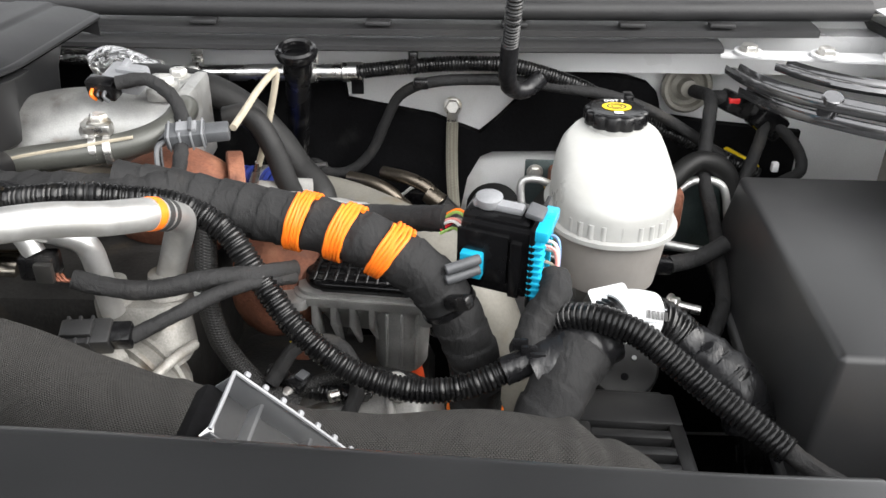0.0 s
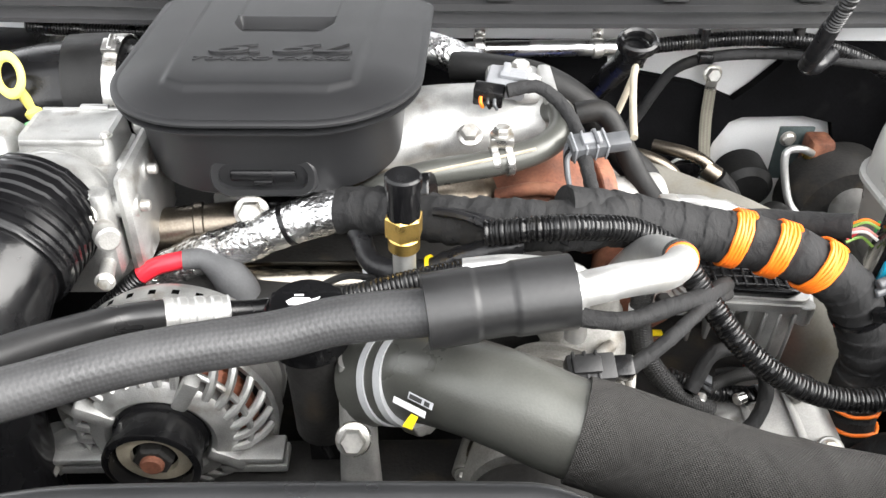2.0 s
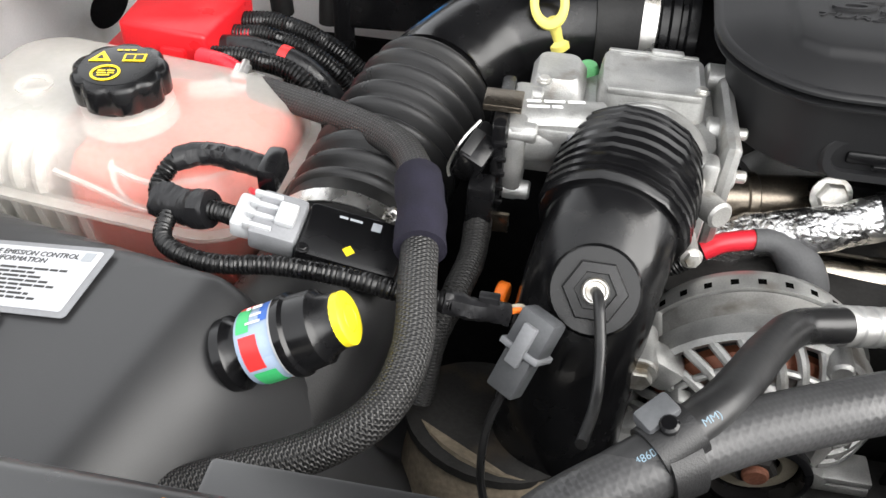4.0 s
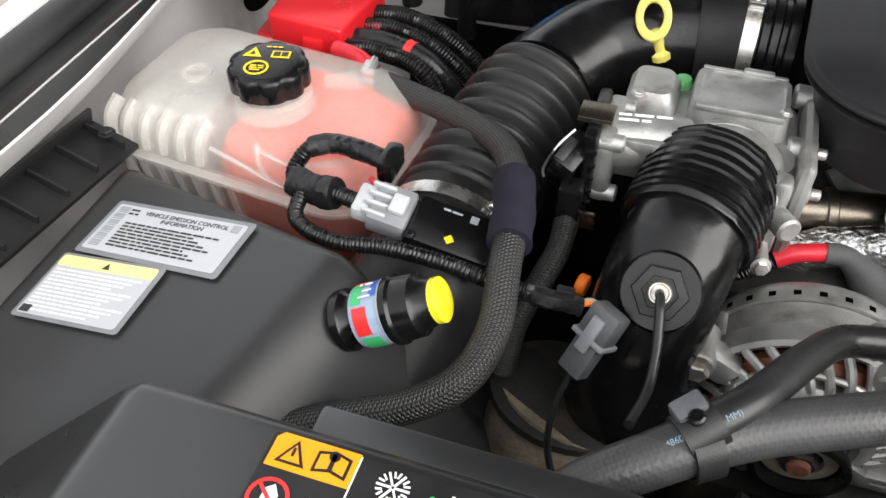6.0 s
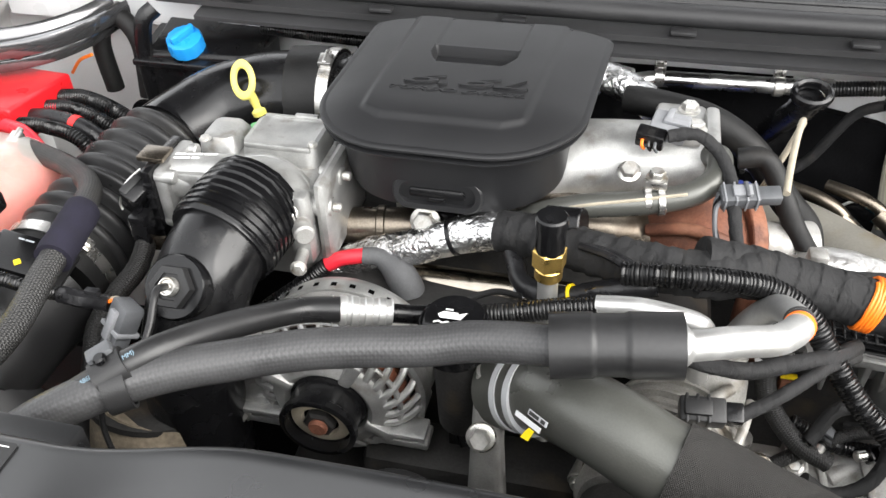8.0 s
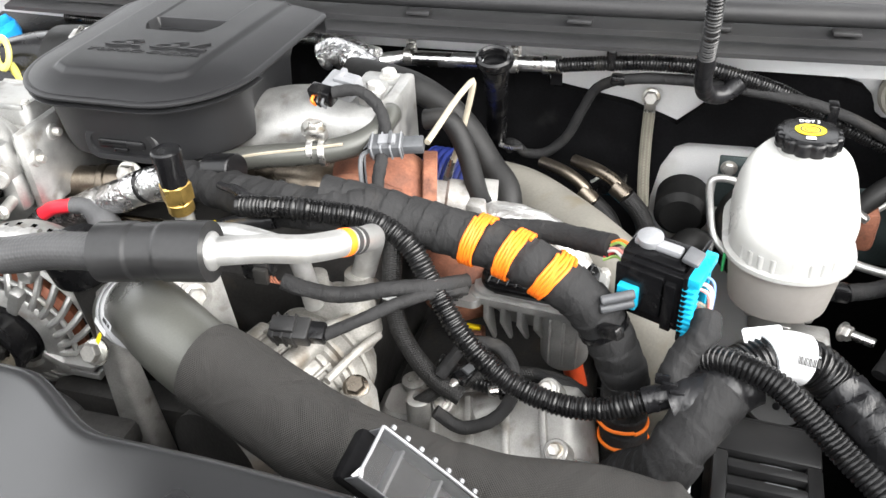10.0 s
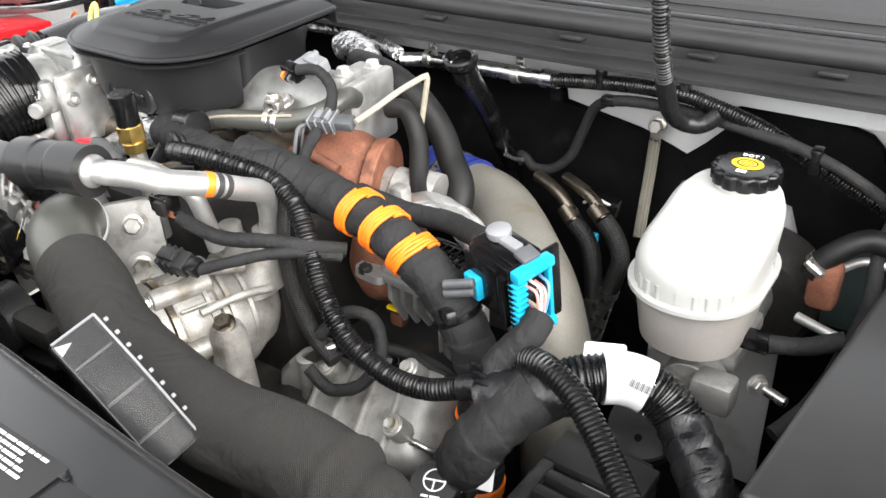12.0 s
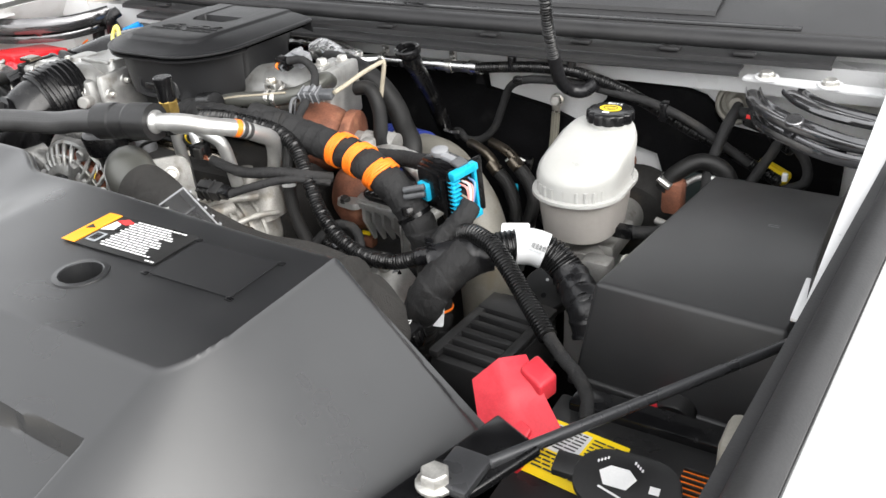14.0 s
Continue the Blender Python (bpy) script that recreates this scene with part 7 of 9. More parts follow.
part("latch_bar", box(nb(), (-0.002, 0, 0.013), (0.004, 0.018, 0.004), 0.001, km), DARKGREY, cn)
for k, mat in enumerate((DARKGREY, GLOSS, DARKGREY)):
    part("wire", tube(nb(), [km @ Vector((-0.028, -0.005 + 0.005 * k, 0)), (-0.176, 0.685 + 0.004 * k, 1.385), (-0.172, 0.672 + 0.004 * k, 1.365), (-0.160, 0.655, 1.352)], 0.0022, 8, 0.003), mat, cn)
part("cord", tube(nb(), [(-0.118, 0.708, 1.396), (-0.114, 0.735, 1.401), (-0.108, 0.770, 1.409), (-0.101, 0.802, 1.414), (-0.099, 0.805, 1.412), (-0.105, 0.806, 1.385), (-0.116, 0.808, 1.345), (-0.125, 0.810, 1.318)], 0.0032, 10, 0.003), TAN, cn, "tan fibre cord loop")
part("cord_tip", rod(nb(), (-0.1245, 0.810, 1.322), (-0.131, 0.811, 1.298), 0.0036, 10), STEEL, cn)

# Coolant hose arching behind the turbocharger.
bh = thing("heater_pipe_hose", "thick matt black rubber coolant hose", "hose", (-0.12, 0.82, 1.3))
BHP = [(-0.2611, 0.8822, 1.3802), (-0.2244, 0.8678, 1.3832), (-0.1788, 0.8539, 1.3803), (-0.1412, 0.8489, 1.3607), (-0.1133, 0.8433, 1.3339), (-0.0906, 0.8294, 1.3079), (-0.0674, 0.8122, 1.2877), (-0.061, 0.7921, 1.2597)]
part("hose", tube(nb(), BHP, 0.0155, 22, 0.005), RUBBER, bh)
part("second_hose", tube(nb(), [(-0.15, 0.80, 1.37), (-0.125, 0.80, 1.372), (-0.105, 0.79, 1.345), (-0.088, 0.765, 1.318), (-0.07, 0.74, 1.30)], 0.0105, 18, 0.005), RUBBER, bh)

# Olive-grey charge pipe with its woven sleeve.
cpipe = thing("charge_pipe", "large olive-grey charge pipe wrapped in coarse woven sleeve", "pipe", (-0.1, 0.46, 1.2))
MP = [(-0.322, 0.506, 1.320), (-0.298, 0.4915, 1.3385), (-0.270, 0.470, 1.3520), (-0.240, 0.449, 1.3580), (-0.210, 0.4350, 1.3530), (-0.170, 0.4225, 1.3470), (-0.130, 0.405, 1.3450), (-0.08, 0.388, 1.3420), (0.010, 0.379, 1.3310), (0.09, 0.386, 1.3280), (0.142, 0.385, 1.3140), (0.167, 0.374, 1.297), (0.173, 0.358, 1.262), (0.170, 0.348, 1.21), (0.168, 0.345, 1.08)]
part("pipe", tube(nb(), MP[:6], 0.0305, 40, 0.004), OLIVE, cpipe)


def sleeve(s, a, n):
    w = 0.0328 + 0.0010 * noise.noise((s * 22, math.cos(a) * 1.5, math.sin(a) * 1.5))
    for c, d, ph in ((0.345, 0.0034, 0.0), (0.362, -0.0035, 0.6), (0.41, 0.002, 1.0), (0.13, 0.0012, 2.0), (0.385, 0.0018, 2.4), (0.21, -0.0012, 1.4)):
        q = s + 0.012 * math.cos(a + ph)
        w += d * math.exp(-((q - c) / 0.005) ** 2)
    return w


part("woven_sleeve", tube(nb(), [(-0.203, 0.4325, 1.3520)] + MP[5:], 0.034, 56, 0.0022, sleeve), MESH, cpipe, "dark coarse woven sleeve")
for dx in (0.0, 0.011):
    part("clamp_band", tube(nb(), [(-0.3150 + dx, 0.5015 - 0.66 * dx, 1.3265 + 0.62 * dx), (-0.3128 + dx, 0.5000 - 0.66 * dx, 1.3279 + 0.62 * dx), (-0.3106 + dx, 0.4985 - 0.66 * dx, 1.3293 + 0.62 * dx)], 0.0325, 40, 0.002), LIGHTGREY, cpipe, "pale grey clamp band")
part("collar", tube(nb(), [(-0.330, 0.5110, 1.3140), (-0.318, 0.5035, 1.3240), (-0.304, 0.4950, 1.3345)], 0.0315, 40, 0.002), OLIVE, cpipe)
lm = axes((-0.299, 0.4470, 1.3560), (-0.55, -0.70, 0.45), (0.80, -0.60, 0.05))
plate(rect(-0.014, -0.002, 0.010, 0.002), lm, PAPER, cpipe, "white_label", 0.003)
plate(rect(-0.006, 0.0035, 0.012, 0.0078), lm, SILVERLABEL, cpipe, "print_strip", 0.0005)
bars([(-0.005, 0.0042, 0.015, 0.003)], lm @ pose(0, 0, 0.001), PRINT, cpipe, "print")
plate([(-0.003, -0.013), (0.004, -0.012), (0.006, -0.003), (0.001, -0.003), (-0.001, -0.007)], lm, YELLOW2, cpipe, "yellow_mark", 0.0036)

# Front bracket with plated bolts between alternator and charge pipe.
fb = thing("front_bracket", "black steel bracket with plated bolt in front of the engine", "bracket", (-0.37, 0.49, 1.25))
part("sheet", box(nb(), (-0.366, 0.535, 1.262), (0.030, 0.004, 0.115), 0.001, None), GLOSS, fb)
part("folded_edge", tube(nb(), [(-0.382, 0.530, 1.300), (-0.378, 0.526, 1.275), (-0.370, 0.518, 1.25), (-0.362, 0.510, 1.235)], 0.0035, 8, 0.004), GLOSS, fb)
part("alloy_post", loft(nb(), rings_of([(1.15, 0.036, 0.03, 0.008, -0.338, 0.490), (1.27, 0.026, 0.024, 0.007, -0.338, 0.488), (1.315, 0.024, 0.022, 0.007, -0.338, 0.494), (1.340, 0.020, 0.018, 0.006, -0.340, 0.506)])), ALU, fb)
bolt(fb, (-0.3395, 0.468, 1.304), (0, -0.85, 0.5), 0.0085, 0.010)
part("washer", lathe(nb(), [(0.012, 0), (0.012, 0.002), (0.008, 0.0025)], axes((-0.3395, 0.4695, 1.3025), (0, -0.85, 0.5)), 24), STEEL, fb)
dr = thing("belt_tensioner", "dark belt drive parts below the front of the engine", "tensioner", (-0.36, 0.44, 1.2))
part("wheel", rod(nb(), (-0.405, 0.43, 1.215), (-0.405, 0.465, 1.215), 0.036, 32), PLASTIC, dr)
part("arm", box(nb(), (-0.36, 0.45, 1.22), (0.09, 0.03, 0.03), 0.008), IRON, dr)
part("belt", tube(nb(), [(-0.52, 0.455, 1.24), (-0.47, 0.452, 1.21), (-0.40, 0.452, 1.175), (-0.33, 0.452, 1.18)], 0.012, 10, 0.006, flat=0.35), RUBBER, dr)

# Cast mounting plate beside the charge pipe's elbow.
fm2 = thing("front_mount", "grey cast mounting plate with two plated bolts beside the charge pipe", "bracket", (-0.285, 0.545, 1.25))
FMM = axes((-0.287, 0.540, 1.292), (0.75, -0.6, 0.28), (0.5, 0.65, 0.0))
part("plate", slab(nb(), rrect(0.062, 0.088, 0.014), -0.016, 0.0, FMM, 0.003), ALU, fm2)
part("web", box(nb(), (-0.012, 0.0, -0.03), (0.014, 0.07, 0.05), 0.004, FMM), ALU, fm2)
for y in (0.020, -0.024):
    bolt(fm2, FMM @ Vector((0.004, y, 0.0)), FMM.to_3x3() @ Vector((0, 0, 1)), 0.009, 0.009)
    part("spot_face", lathe(nb(), [(0.0155, 0), (0.0155, 0.0015), (0.012, 0.002)], FMM @ pose(0.004, y, 0), 22), ALU, fm2)

# ---- driver's side: harness, brake reservoir, fuse box, battery ----
# Thick taped harness with three orange cord bands.
TH = [(-0.1887, 0.618, 1.3824), (-0.142, 0.6252, 1.3712), (-0.1004, 0.6285, 1.3610), (-0.0489, 0.6250, 1.3530), (-0.0023, 0.6165, 1.3430), (0.0315, 0.6123, 1.3255), (0.0561, 0.6125, 1.3000), (0.0745, 0.6115, 1.2650), (0.0860, 0.6110, 1.231), (0.0862, 0.608, 1.195), (0.091, 0.600, 1.15), (0.092, 0.590, 1.10), (0.09, 0.588, 1.05)]
ha = thing("main_harness", "thick black cloth-taped wiring harness with orange cord bands", "wiring harness", (0.0, 0.63, 1.3))
part("tape", tube(nb(), TH, 0.0212, 40, 0.0016, wound(0.0205, 0.019, 0.0013, 0.0016, 1.0)), TAPE, ha)
thp, thl = glide(TH, 0.001)


def cord(parent, pts, r, s0, turns, pitch, tilt, cr=0.0017):
    """Turns of cord wound round a curve, leaning by tilt."""
    path, length = glide(pts, 0.001)
    up = Vector((0, 0, 1))
    out = []
    n = turns * 20
    for k in range(n + 1):
        a = 2 * math.pi * k / 20
        s = s0 + pitch * k / 20 + tilt * math.cos(a + 0.6)
        i = max(2, min(len(path) - 3, int(s / length * (len(path) - 1))))
        t = (path[i + 2] - path[i - 2]).normalized()
        u = (up - t * up.dot(t)).normalized()
        w = t.cross(u)
        out.append(path[i] + (u * math.cos(a) + w * math.sin(a)) * (r + cr * 0.6))
    return part("orange_cord", tube(nb(), out, cr, 7, 0.004), ORANGE, parent, "bright orange wound cord")


for s in (0.136, 0.170, 0.206):
    cord(ha, TH, 0.0215, s, 5, 0.0027, 0.003)
for s, n in ((0.385, 1), (0.405, 1), (0.452, 4), (0.484, 4)):
    cord(ha, TH, 0.0215, s, n, 0.0027, 0.003)
part("tie", band(nb(), TH, 0.0220, 0.277, 0.282, 30, 0.0009), GLOSS, ha)
tm = axes((0.066, 0.590, 1.304), (0.75, -0.5, 0.35), (0, 0, 1))
part("tie_head", box(nb(), (0, 0, 0.006), (0.011, 0.010, 0.022), 0.002, tm), GLOSS, ha)

# Bulkhead connector: black body, cyan locks, grey lever.
bk = thing("bulkhead_connector", "black multi-pin connector with cyan locks and grey lever", "connector", (0.105, 0.64, 1.32))
KM = axes((0.103, 0.632, 1.330), (0.0, -0.12, 1), (1, -0.35, 0)) @ Matrix.Diagonal((0.88, 0.88, 0.88, 1))
part("body", box(nb(), (0, 0, 0), (0.064, 0.044, 0.070), 0.004, KM), GLOSS, bk)
part("upper_step", box(nb(), (-0.002, 0.002, 0.034), (0.060, 0.036, 0.010), 0.003, KM), GLOSS, bk)
part("front_rib", box(nb(), (-0.010, -0.0235, 0.004), (0.046, 0.004, 0.050), 0.001, KM), GLOSS, bk)
part("front_rib", box(nb(), (0.020, -0.0235, -0.004), (0.010, 0.006, 0.058), 0.001, KM), GLOSS, bk)
part("lever", box(nb(), (-0.004, 0.002, 0.042), (0.046, 0.012, 0.008), 0.003, KM), GREYPL, bk, "grey locking lever")
part("lever_hub", lathe(nb(), [(0.011, 0.040), (0.012, 0.042), (0.012, 0.048), (0.008, 0.050)], KM @ pose(-0.014, 0.004, 0), 24), GREYPL, bk)
part("lever_grip", box(nb(), (0.020, 0.0, 0.049), (0.016, 0.020, 0.006), 0.002, KM @ pose(0, 0, 0, 0, 12, 0)), DARKGREY, bk)
part("cyan_clip", box(nb(), (-0.018, -0.028, -0.004), (0.020, 0.010, 0.026), 0.002, KM), BLUE, bk, "cyan retaining clip")
for dz in (-0.0045, 0.0045):
    part("tie_holder", rod(nb(), (0.0862, 0.6045, 1.330 + dz), (0.060, 0.5975, 1.3235 + dz), 0.0042, 12, 0.001), DARKGREY, bk, "dark grey tie holder")
part("clip_window", box(nb(), (-0.018, -0.0335, -0.004), (0.011, 0.002, 0.014), 0.0005, KM), GLOSS, bk)
for z in (0.036, -0.036):
    part("cyan_lock", box(nb(), (0.040, -0.003, z), (0.013, 0.044, 0.011), 0.002, KM), BLUE, bk, "cyan lock bar")
part("cyan_frame", box(nb(), (0.0385, -0.022, 0), (0.006, 0.003, 0.076), 0.0015, KM), BLUE, bk)
part("cyan_frame", box(nb(), (0.0385, 0.016, 0), (0.008, 0.005, 0.076), 0.0015, KM), BLUE, bk)
part("black_rim", box(nb(), (0.0335, 0.004, 0), (0.005, 0.060, 0.084), 0.002, KM), GLOSS, bk)
for k in range(9):
    part("cyan_tooth", box(nb(), (0.0375, -0.019, -0.027 + 0.0066 * k), (0.012, 0.014, 0.0024), 0.0006, KM), BLUE, bk)
for k, (mat, y, z) in enumerate(((PINK, -0.010, 0.018), (WIREW, -0.004, 0.020), (PINK, 0.002, 0.016), (WIREB, 0.008, 0.019), (TAN, -0.012, 0.004), (PINK, -0.008, -0.006), (WIREW, 0.004, 0.006), (TAN, 0.0, -0.012))):
    part("wire", tube(nb(), [KM @ Vector((0.036, y, z)), KM @ Vector((0.050, y * 0.8, z - 0.004)), KM @ Vector((0.054, y * 0.4 - 0.008, -0.010)), KM @ Vector((0.049, -0.012, -0.022))], 0.0014, 6, 0.003), mat, bk)
for k, mat in enumerate((ORANGE, WIREG, PINK, WIREW, TAN, REDWIRE, WIREG)):
    part("wire", tube(nb(), [KM @ Vector((-0.034, 0.012 - 0.005 * (k % 4), 0.018 - 0.006 * (k // 2))), KM @ Vector((-0.046, 0.014 - 0.004 * (k % 4), 0.020 - 0.005 * (k // 2))), KM @ Vector((-0.058, 0.012 - 0.002 * k, 0.012 - 0.002 * k))], 0.0014, 6, 0.003), mat, bk)
cb = thing("connector_branch", "black taped branch joining the connector", "cable", (0.04, 0.68, 1.32))
part("tape", tube(nb(), [KM @ Vector((-0.054, 0.012, 0.010)), (0.030, 0.678, 1.330), (0.0, 0.69, 1.325), (-0.05, 0.69, 1.322), (-0.10, 0.68, 1.335)], 0.0105, 16, 0.003, wound(0.0105, 0.012, 0.0005, 0.0008)), TAPE, cb)
cb = thing("connector_branch", "black taped branch bending from the cyan lock down to the junction", "cable", (0.14, 0.6, 1.3))
part("tape", tube(nb(), [KM @ Vector((0.052, -0.008, -0.012)), (0.144, 0.597, 1.310), (0.132, 0.584, 1.296), (0.126, 0.572, 1.284), (0.134, 0.563, 1.272), (0.150, 0.560, 1.268)], 0.0125, 24, 0.0016, wound(0.0120, 0.011, 0.0011, 0.0018, 5.0)), TAPE, cb)

# Corrugated looms meeting at a taped junction.
LL = [(-0.2498, 0.586, 1.3862), (-0.2037, 0.5834, 1.3922), (-0.1707, 0.5917, 1.3868), (-0.1356, 0.602, 1.3762), (-0.1041, 0.5990, 1.3588), (-0.0796, 0.5850, 1.3292), (-0.051, 0.5661, 1.2967), (-0.014, 0.5519, 1.271), (0.0298, 0.5459, 1.256), (0.0704, 0.5456, 1.2576), (0.1057, 0.5524, 1.2688), (0.1398, 0.5621, 1.2797)]
cl = thing("split_loom", "black corrugated split loom sagging across the engine", "wiring loom", (-0.03, 0.57, 1.29))
part("conduit", tube(nb(), LL, 0.0098, 18, 0.0010, ribbed(0.0098, 0.0013, 0.0037)), CONDUIT, cl)
part("end_tape", tube(nb(), [(0.104, 0.552, 1.2683), (0.125, 0.558, 1.2750), (0.148, 0.5645, 1.282)], 0.0105, 16, 0.002, wound(0.0105, 0.01, 0.0006, 0.0008)), VINYL, cl)
LR2 = [(0.1217, 0.6068, 1.2484), (0.1345, 0.5918, 1.2833), (0.165, 0.5761, 1.3029), (0.1987, 0.5628, 1.2994), (0.2249, 0.5484, 1.2854), (0.25, 0.531, 1.2711), (0.2748, 0.5114, 1.2601), (0.298, 0.4931, 1.2492)]
cl = thing("split_loom", "black corrugated split loom running down to the battery", "wiring loom", (0.22, 0.55, 1.28))
part("conduit", tube(nb(), LR2, 0.0108, 18, 0.0010, ribbed(0.0108, 0.0014, 0.0040)), CONDUIT, cl)
part("taped_tail", tube(nb(), [(0.290, 0.4995, 1.2535), (0.315, 0.481, 1.243), (0.345, 0.46, 1.236), (0.362, 0.44, 1.232), (0.375, 0.41, 1.228)], 0.0072, 14, 0.003, wound(0.0072, 0.01, 0.0004, 0.0006)), TAPE, cl)
BC = [(0.1328, 0.5783, 1.2493), (0.1753, 0.6084, 1.2658), (0.208, 0.6325, 1.2665), (0.2381, 0.6400, 1.2564), (0.2633, 0.6330, 1.2389), (0.2810, 0.615, 1.2310), (0.298, 0.598, 1.222), (0.310, 0.585, 1.195)]
cl = thing("large_conduit", "large black corrugated conduit with white barcode label", "conduit", (0.24, 0.62, 1.25))
part("conduit", tube(nb(), BC, 0.0205, 30, 0.0012, ribbed(0.0205, 0.0018, 0.0046)), CONDUIT, cl)
part("tape_wrap", tube(nb(), BC[4:], 0.0195, 32, 0.002, wound(0.0208, 0.017, 0.0015, 0.0030, 9.0)), VINYL, cl)
part("label", band(nb(), BC, 0.0216, 0.080, 0.119, 40, 0.0006), PAPER, cl, "white paper barcode label")
lm = axes((0.2303, 0.6205, 1.2757), (0.376, -0.715, 0.59), (0.92, 0.23, -0.31))
bm = nb()
for k in range(15):
    box(bm, (-0.010 + 0.0014 * k, 0.0, 0.0006), (0.0004 + 0.0005 * (k * 7 % 3) / 2, 0.007, 0.0004), 0, lm)
part("barcode", bm, PRINT, cl)
bars([(-0.012, 0.0052, 0.022, 0.0012), (-0.012, -0.0066, 0.016, 0.0012)], lm @ pose(0, 0, 0.0003), GREYPRINT, cl, "print")
fl = axes((0.200, 0.633, 1.2860), (0.15, -0.50, 0.85), (1, 0.35, 0.05))
part("label_flag", slab(nb(), rect(-0.024, -0.010, 0.010, 0.010, 0.003), 0, 0.0006, fl), PAPER, cl)
bars([(-0.017, 0.001, 0.022, 0.0014), (-0.017, -0.002, 0.020, 0.0014), (-0.017, -0.005, 0.022, 0.0014)], fl @ pose(0, 0, 0.0006), GREYPRINT, cl, "print")
jn = thing("taped_junction", "shiny black taped harness junction", "wiring junction", (0.15, 0.56, 1.25))
part("wrap", tube(nb(), [(0.128, 0.556, 1.262), (0.143, 0.560, 1.268), (0.160, 0.572, 1.272), (0.180, 0.588, 1.277)], 0.023, 26, 0.002, wound(0.0235, 0.009, 0.0011, 0.004, 2.0)), VINYL, jn)
part("trunk", tube(nb(), [(0.163, 0.570, 1.276), (0.150, 0.550, 1.264), (0.137, 0.534, 1.248), (0.127, 0.526, 1.228), (0.114, 0.535, 1.202), (0.094, 0.554, 1.165), (0.07, 0.56, 1.10)], 0.0235, 40, 0.0016, wound(0.0228, 0.018, 0.0014, 0.0018, 8.0)), TAPE, jn, "matt black cloth-taped trunk")
tg = axes((0.118, 0.520, 1.213), (0.2, -0.9, 0.35), (1, 0.2, 0))
part("tag", slab(nb(), rect(0.012, -0.014, 0.032, 0.012, 0.003), -0.004, -0.0034, tg), PAPER, jn, "white paper tag")
for k in range(3):
    part("tape_flag", box(nb(), (0.128 - 0.006 * k, 0.548 + 0.006 * k, 1.284 + 0.002 * k), (0.012, 0.003, 0.010), 0.001, None), VINYL, jn)

# Brake fluid reservoir.
br = thing("brake_reservoir", "white translucent plastic brake fluid reservoir", "reservoir", (0.226, 0.83, 1.2))
RX, RY = 0.217, 0.792


def res_rings(rows):
    """Egg-shaped rings; slope tips a ring down towards the front."""
    return [[Vector((x, y, z + slope * (y - RY - 0.06))) for x, y in rrect(w, d, r, 10, RX + dx, RY + dy)] for z, w, d, r, dx, dy, slope in rows]


part("lower_shell", loft(nb(), res_rings([(1.222, 0.082, 0.115, 0.036, 0, 0, 0), (1.226, 0.094, 0.128, 0.044, 0, 0, 0), (1.265, 0.104, 0.142, 0.05, 0, 0, 0), (1.284, 0.107, 0.146, 0.051, 0, 0, 0)])), HDPE_FULL, br, "fluid-filled translucent lower half")
part("seam_flange", loft(nb(), res_rings([(1.2835, 0.108, 0.147, 0.052, 0, 0, 0), (1.284, 0.121, 0.162, 0.058, 0, 0, 0), (1.2885, 0.121, 0.162, 0.058, 0, 0, 0), (1.289, 0.108, 0.147, 0.052, 0, 0, 0)])), HDPE, br)
part("upper_shell", loft(nb(), res_rings([(1.2885, 0.110, 0.150, 0.053, 0, 0, 0), (1.312, 0.110, 0.150, 0.053, 0, 0, 0.03), (1.332, 0.108, 0.147, 0.050, 0.002, 0.002, 0.12), (1.346, 0.102, 0.138, 0.046, 0.004, 0.006, 0.20), (1.354, 0.090, 0.118, 0.040, 0.006, 0.014, 0.24), (1.3525, 0.055, 0.07, 0.027, 0.005, 0.026, 0.18)])), HDPE, br, sharp=60)
for k in range(15):
    a = radians(-175 + 170 * k / 14)
    o = Vector((RX + 0.0520 * math.copysign(abs(math.cos(a)) ** 0.75, math.cos(a)), RY + 0.0720 * math.copysign(abs(math.sin(a)) ** 0.75, math.sin(a)), 0))
    part("rib", tube(nb(), [o + Vector((0, 0, 1.288)), o + Vector((0, 0, 1.303))], 0.0033, 10, 0.01), HDPE, br)
part("neck", rod(nb(), (0.226, 0.853, 1.340), (0.226, 0.853, 1.36), 0.029, 32), HDPE, br)
bcp, m = knob_cap("brake_fluid_cap", "black scalloped brake fluid cap with yellow disc", (0.226, 0.853, 1.353), 0.0318, 0.0145, 12, GLOSS, br)
t = m @ pose(0, 0, 0.0155)
part("yellow_disc", lathe(nb(), [(0.0145, 0), (0.0145, 0.0004)], t @ Matrix.Diagonal((1, 0.8, 1, 1)), 32), YELLOW2, bcp)
for r in (0.0098, 0.0055):
    part("black_ring", lathe(nb(), [(r, 0.0005), (r, 0.0009), (r * 0.84, 0.0009), (r * 0.84, 0.0005)], t @ Matrix.Diagonal((1, 0.8, 1, 1)), 28, cap=False), PRINT, bcp)
words("DOT 3", 0.0068, t @ pose(0.0, 0.0155, 0.0002), WPRINT, bcp, align="CENTER")
plate(rect(-0.005, -0.020, 0.004, -0.0145), t, WPRINT, bcp, "manual_pictogram", 0.0002)
part("green_mark", box(nb(), (0.162, 0.775, 1.255), (0.003, 0.006, 0.02), 0.001), GREENPRINT, br)

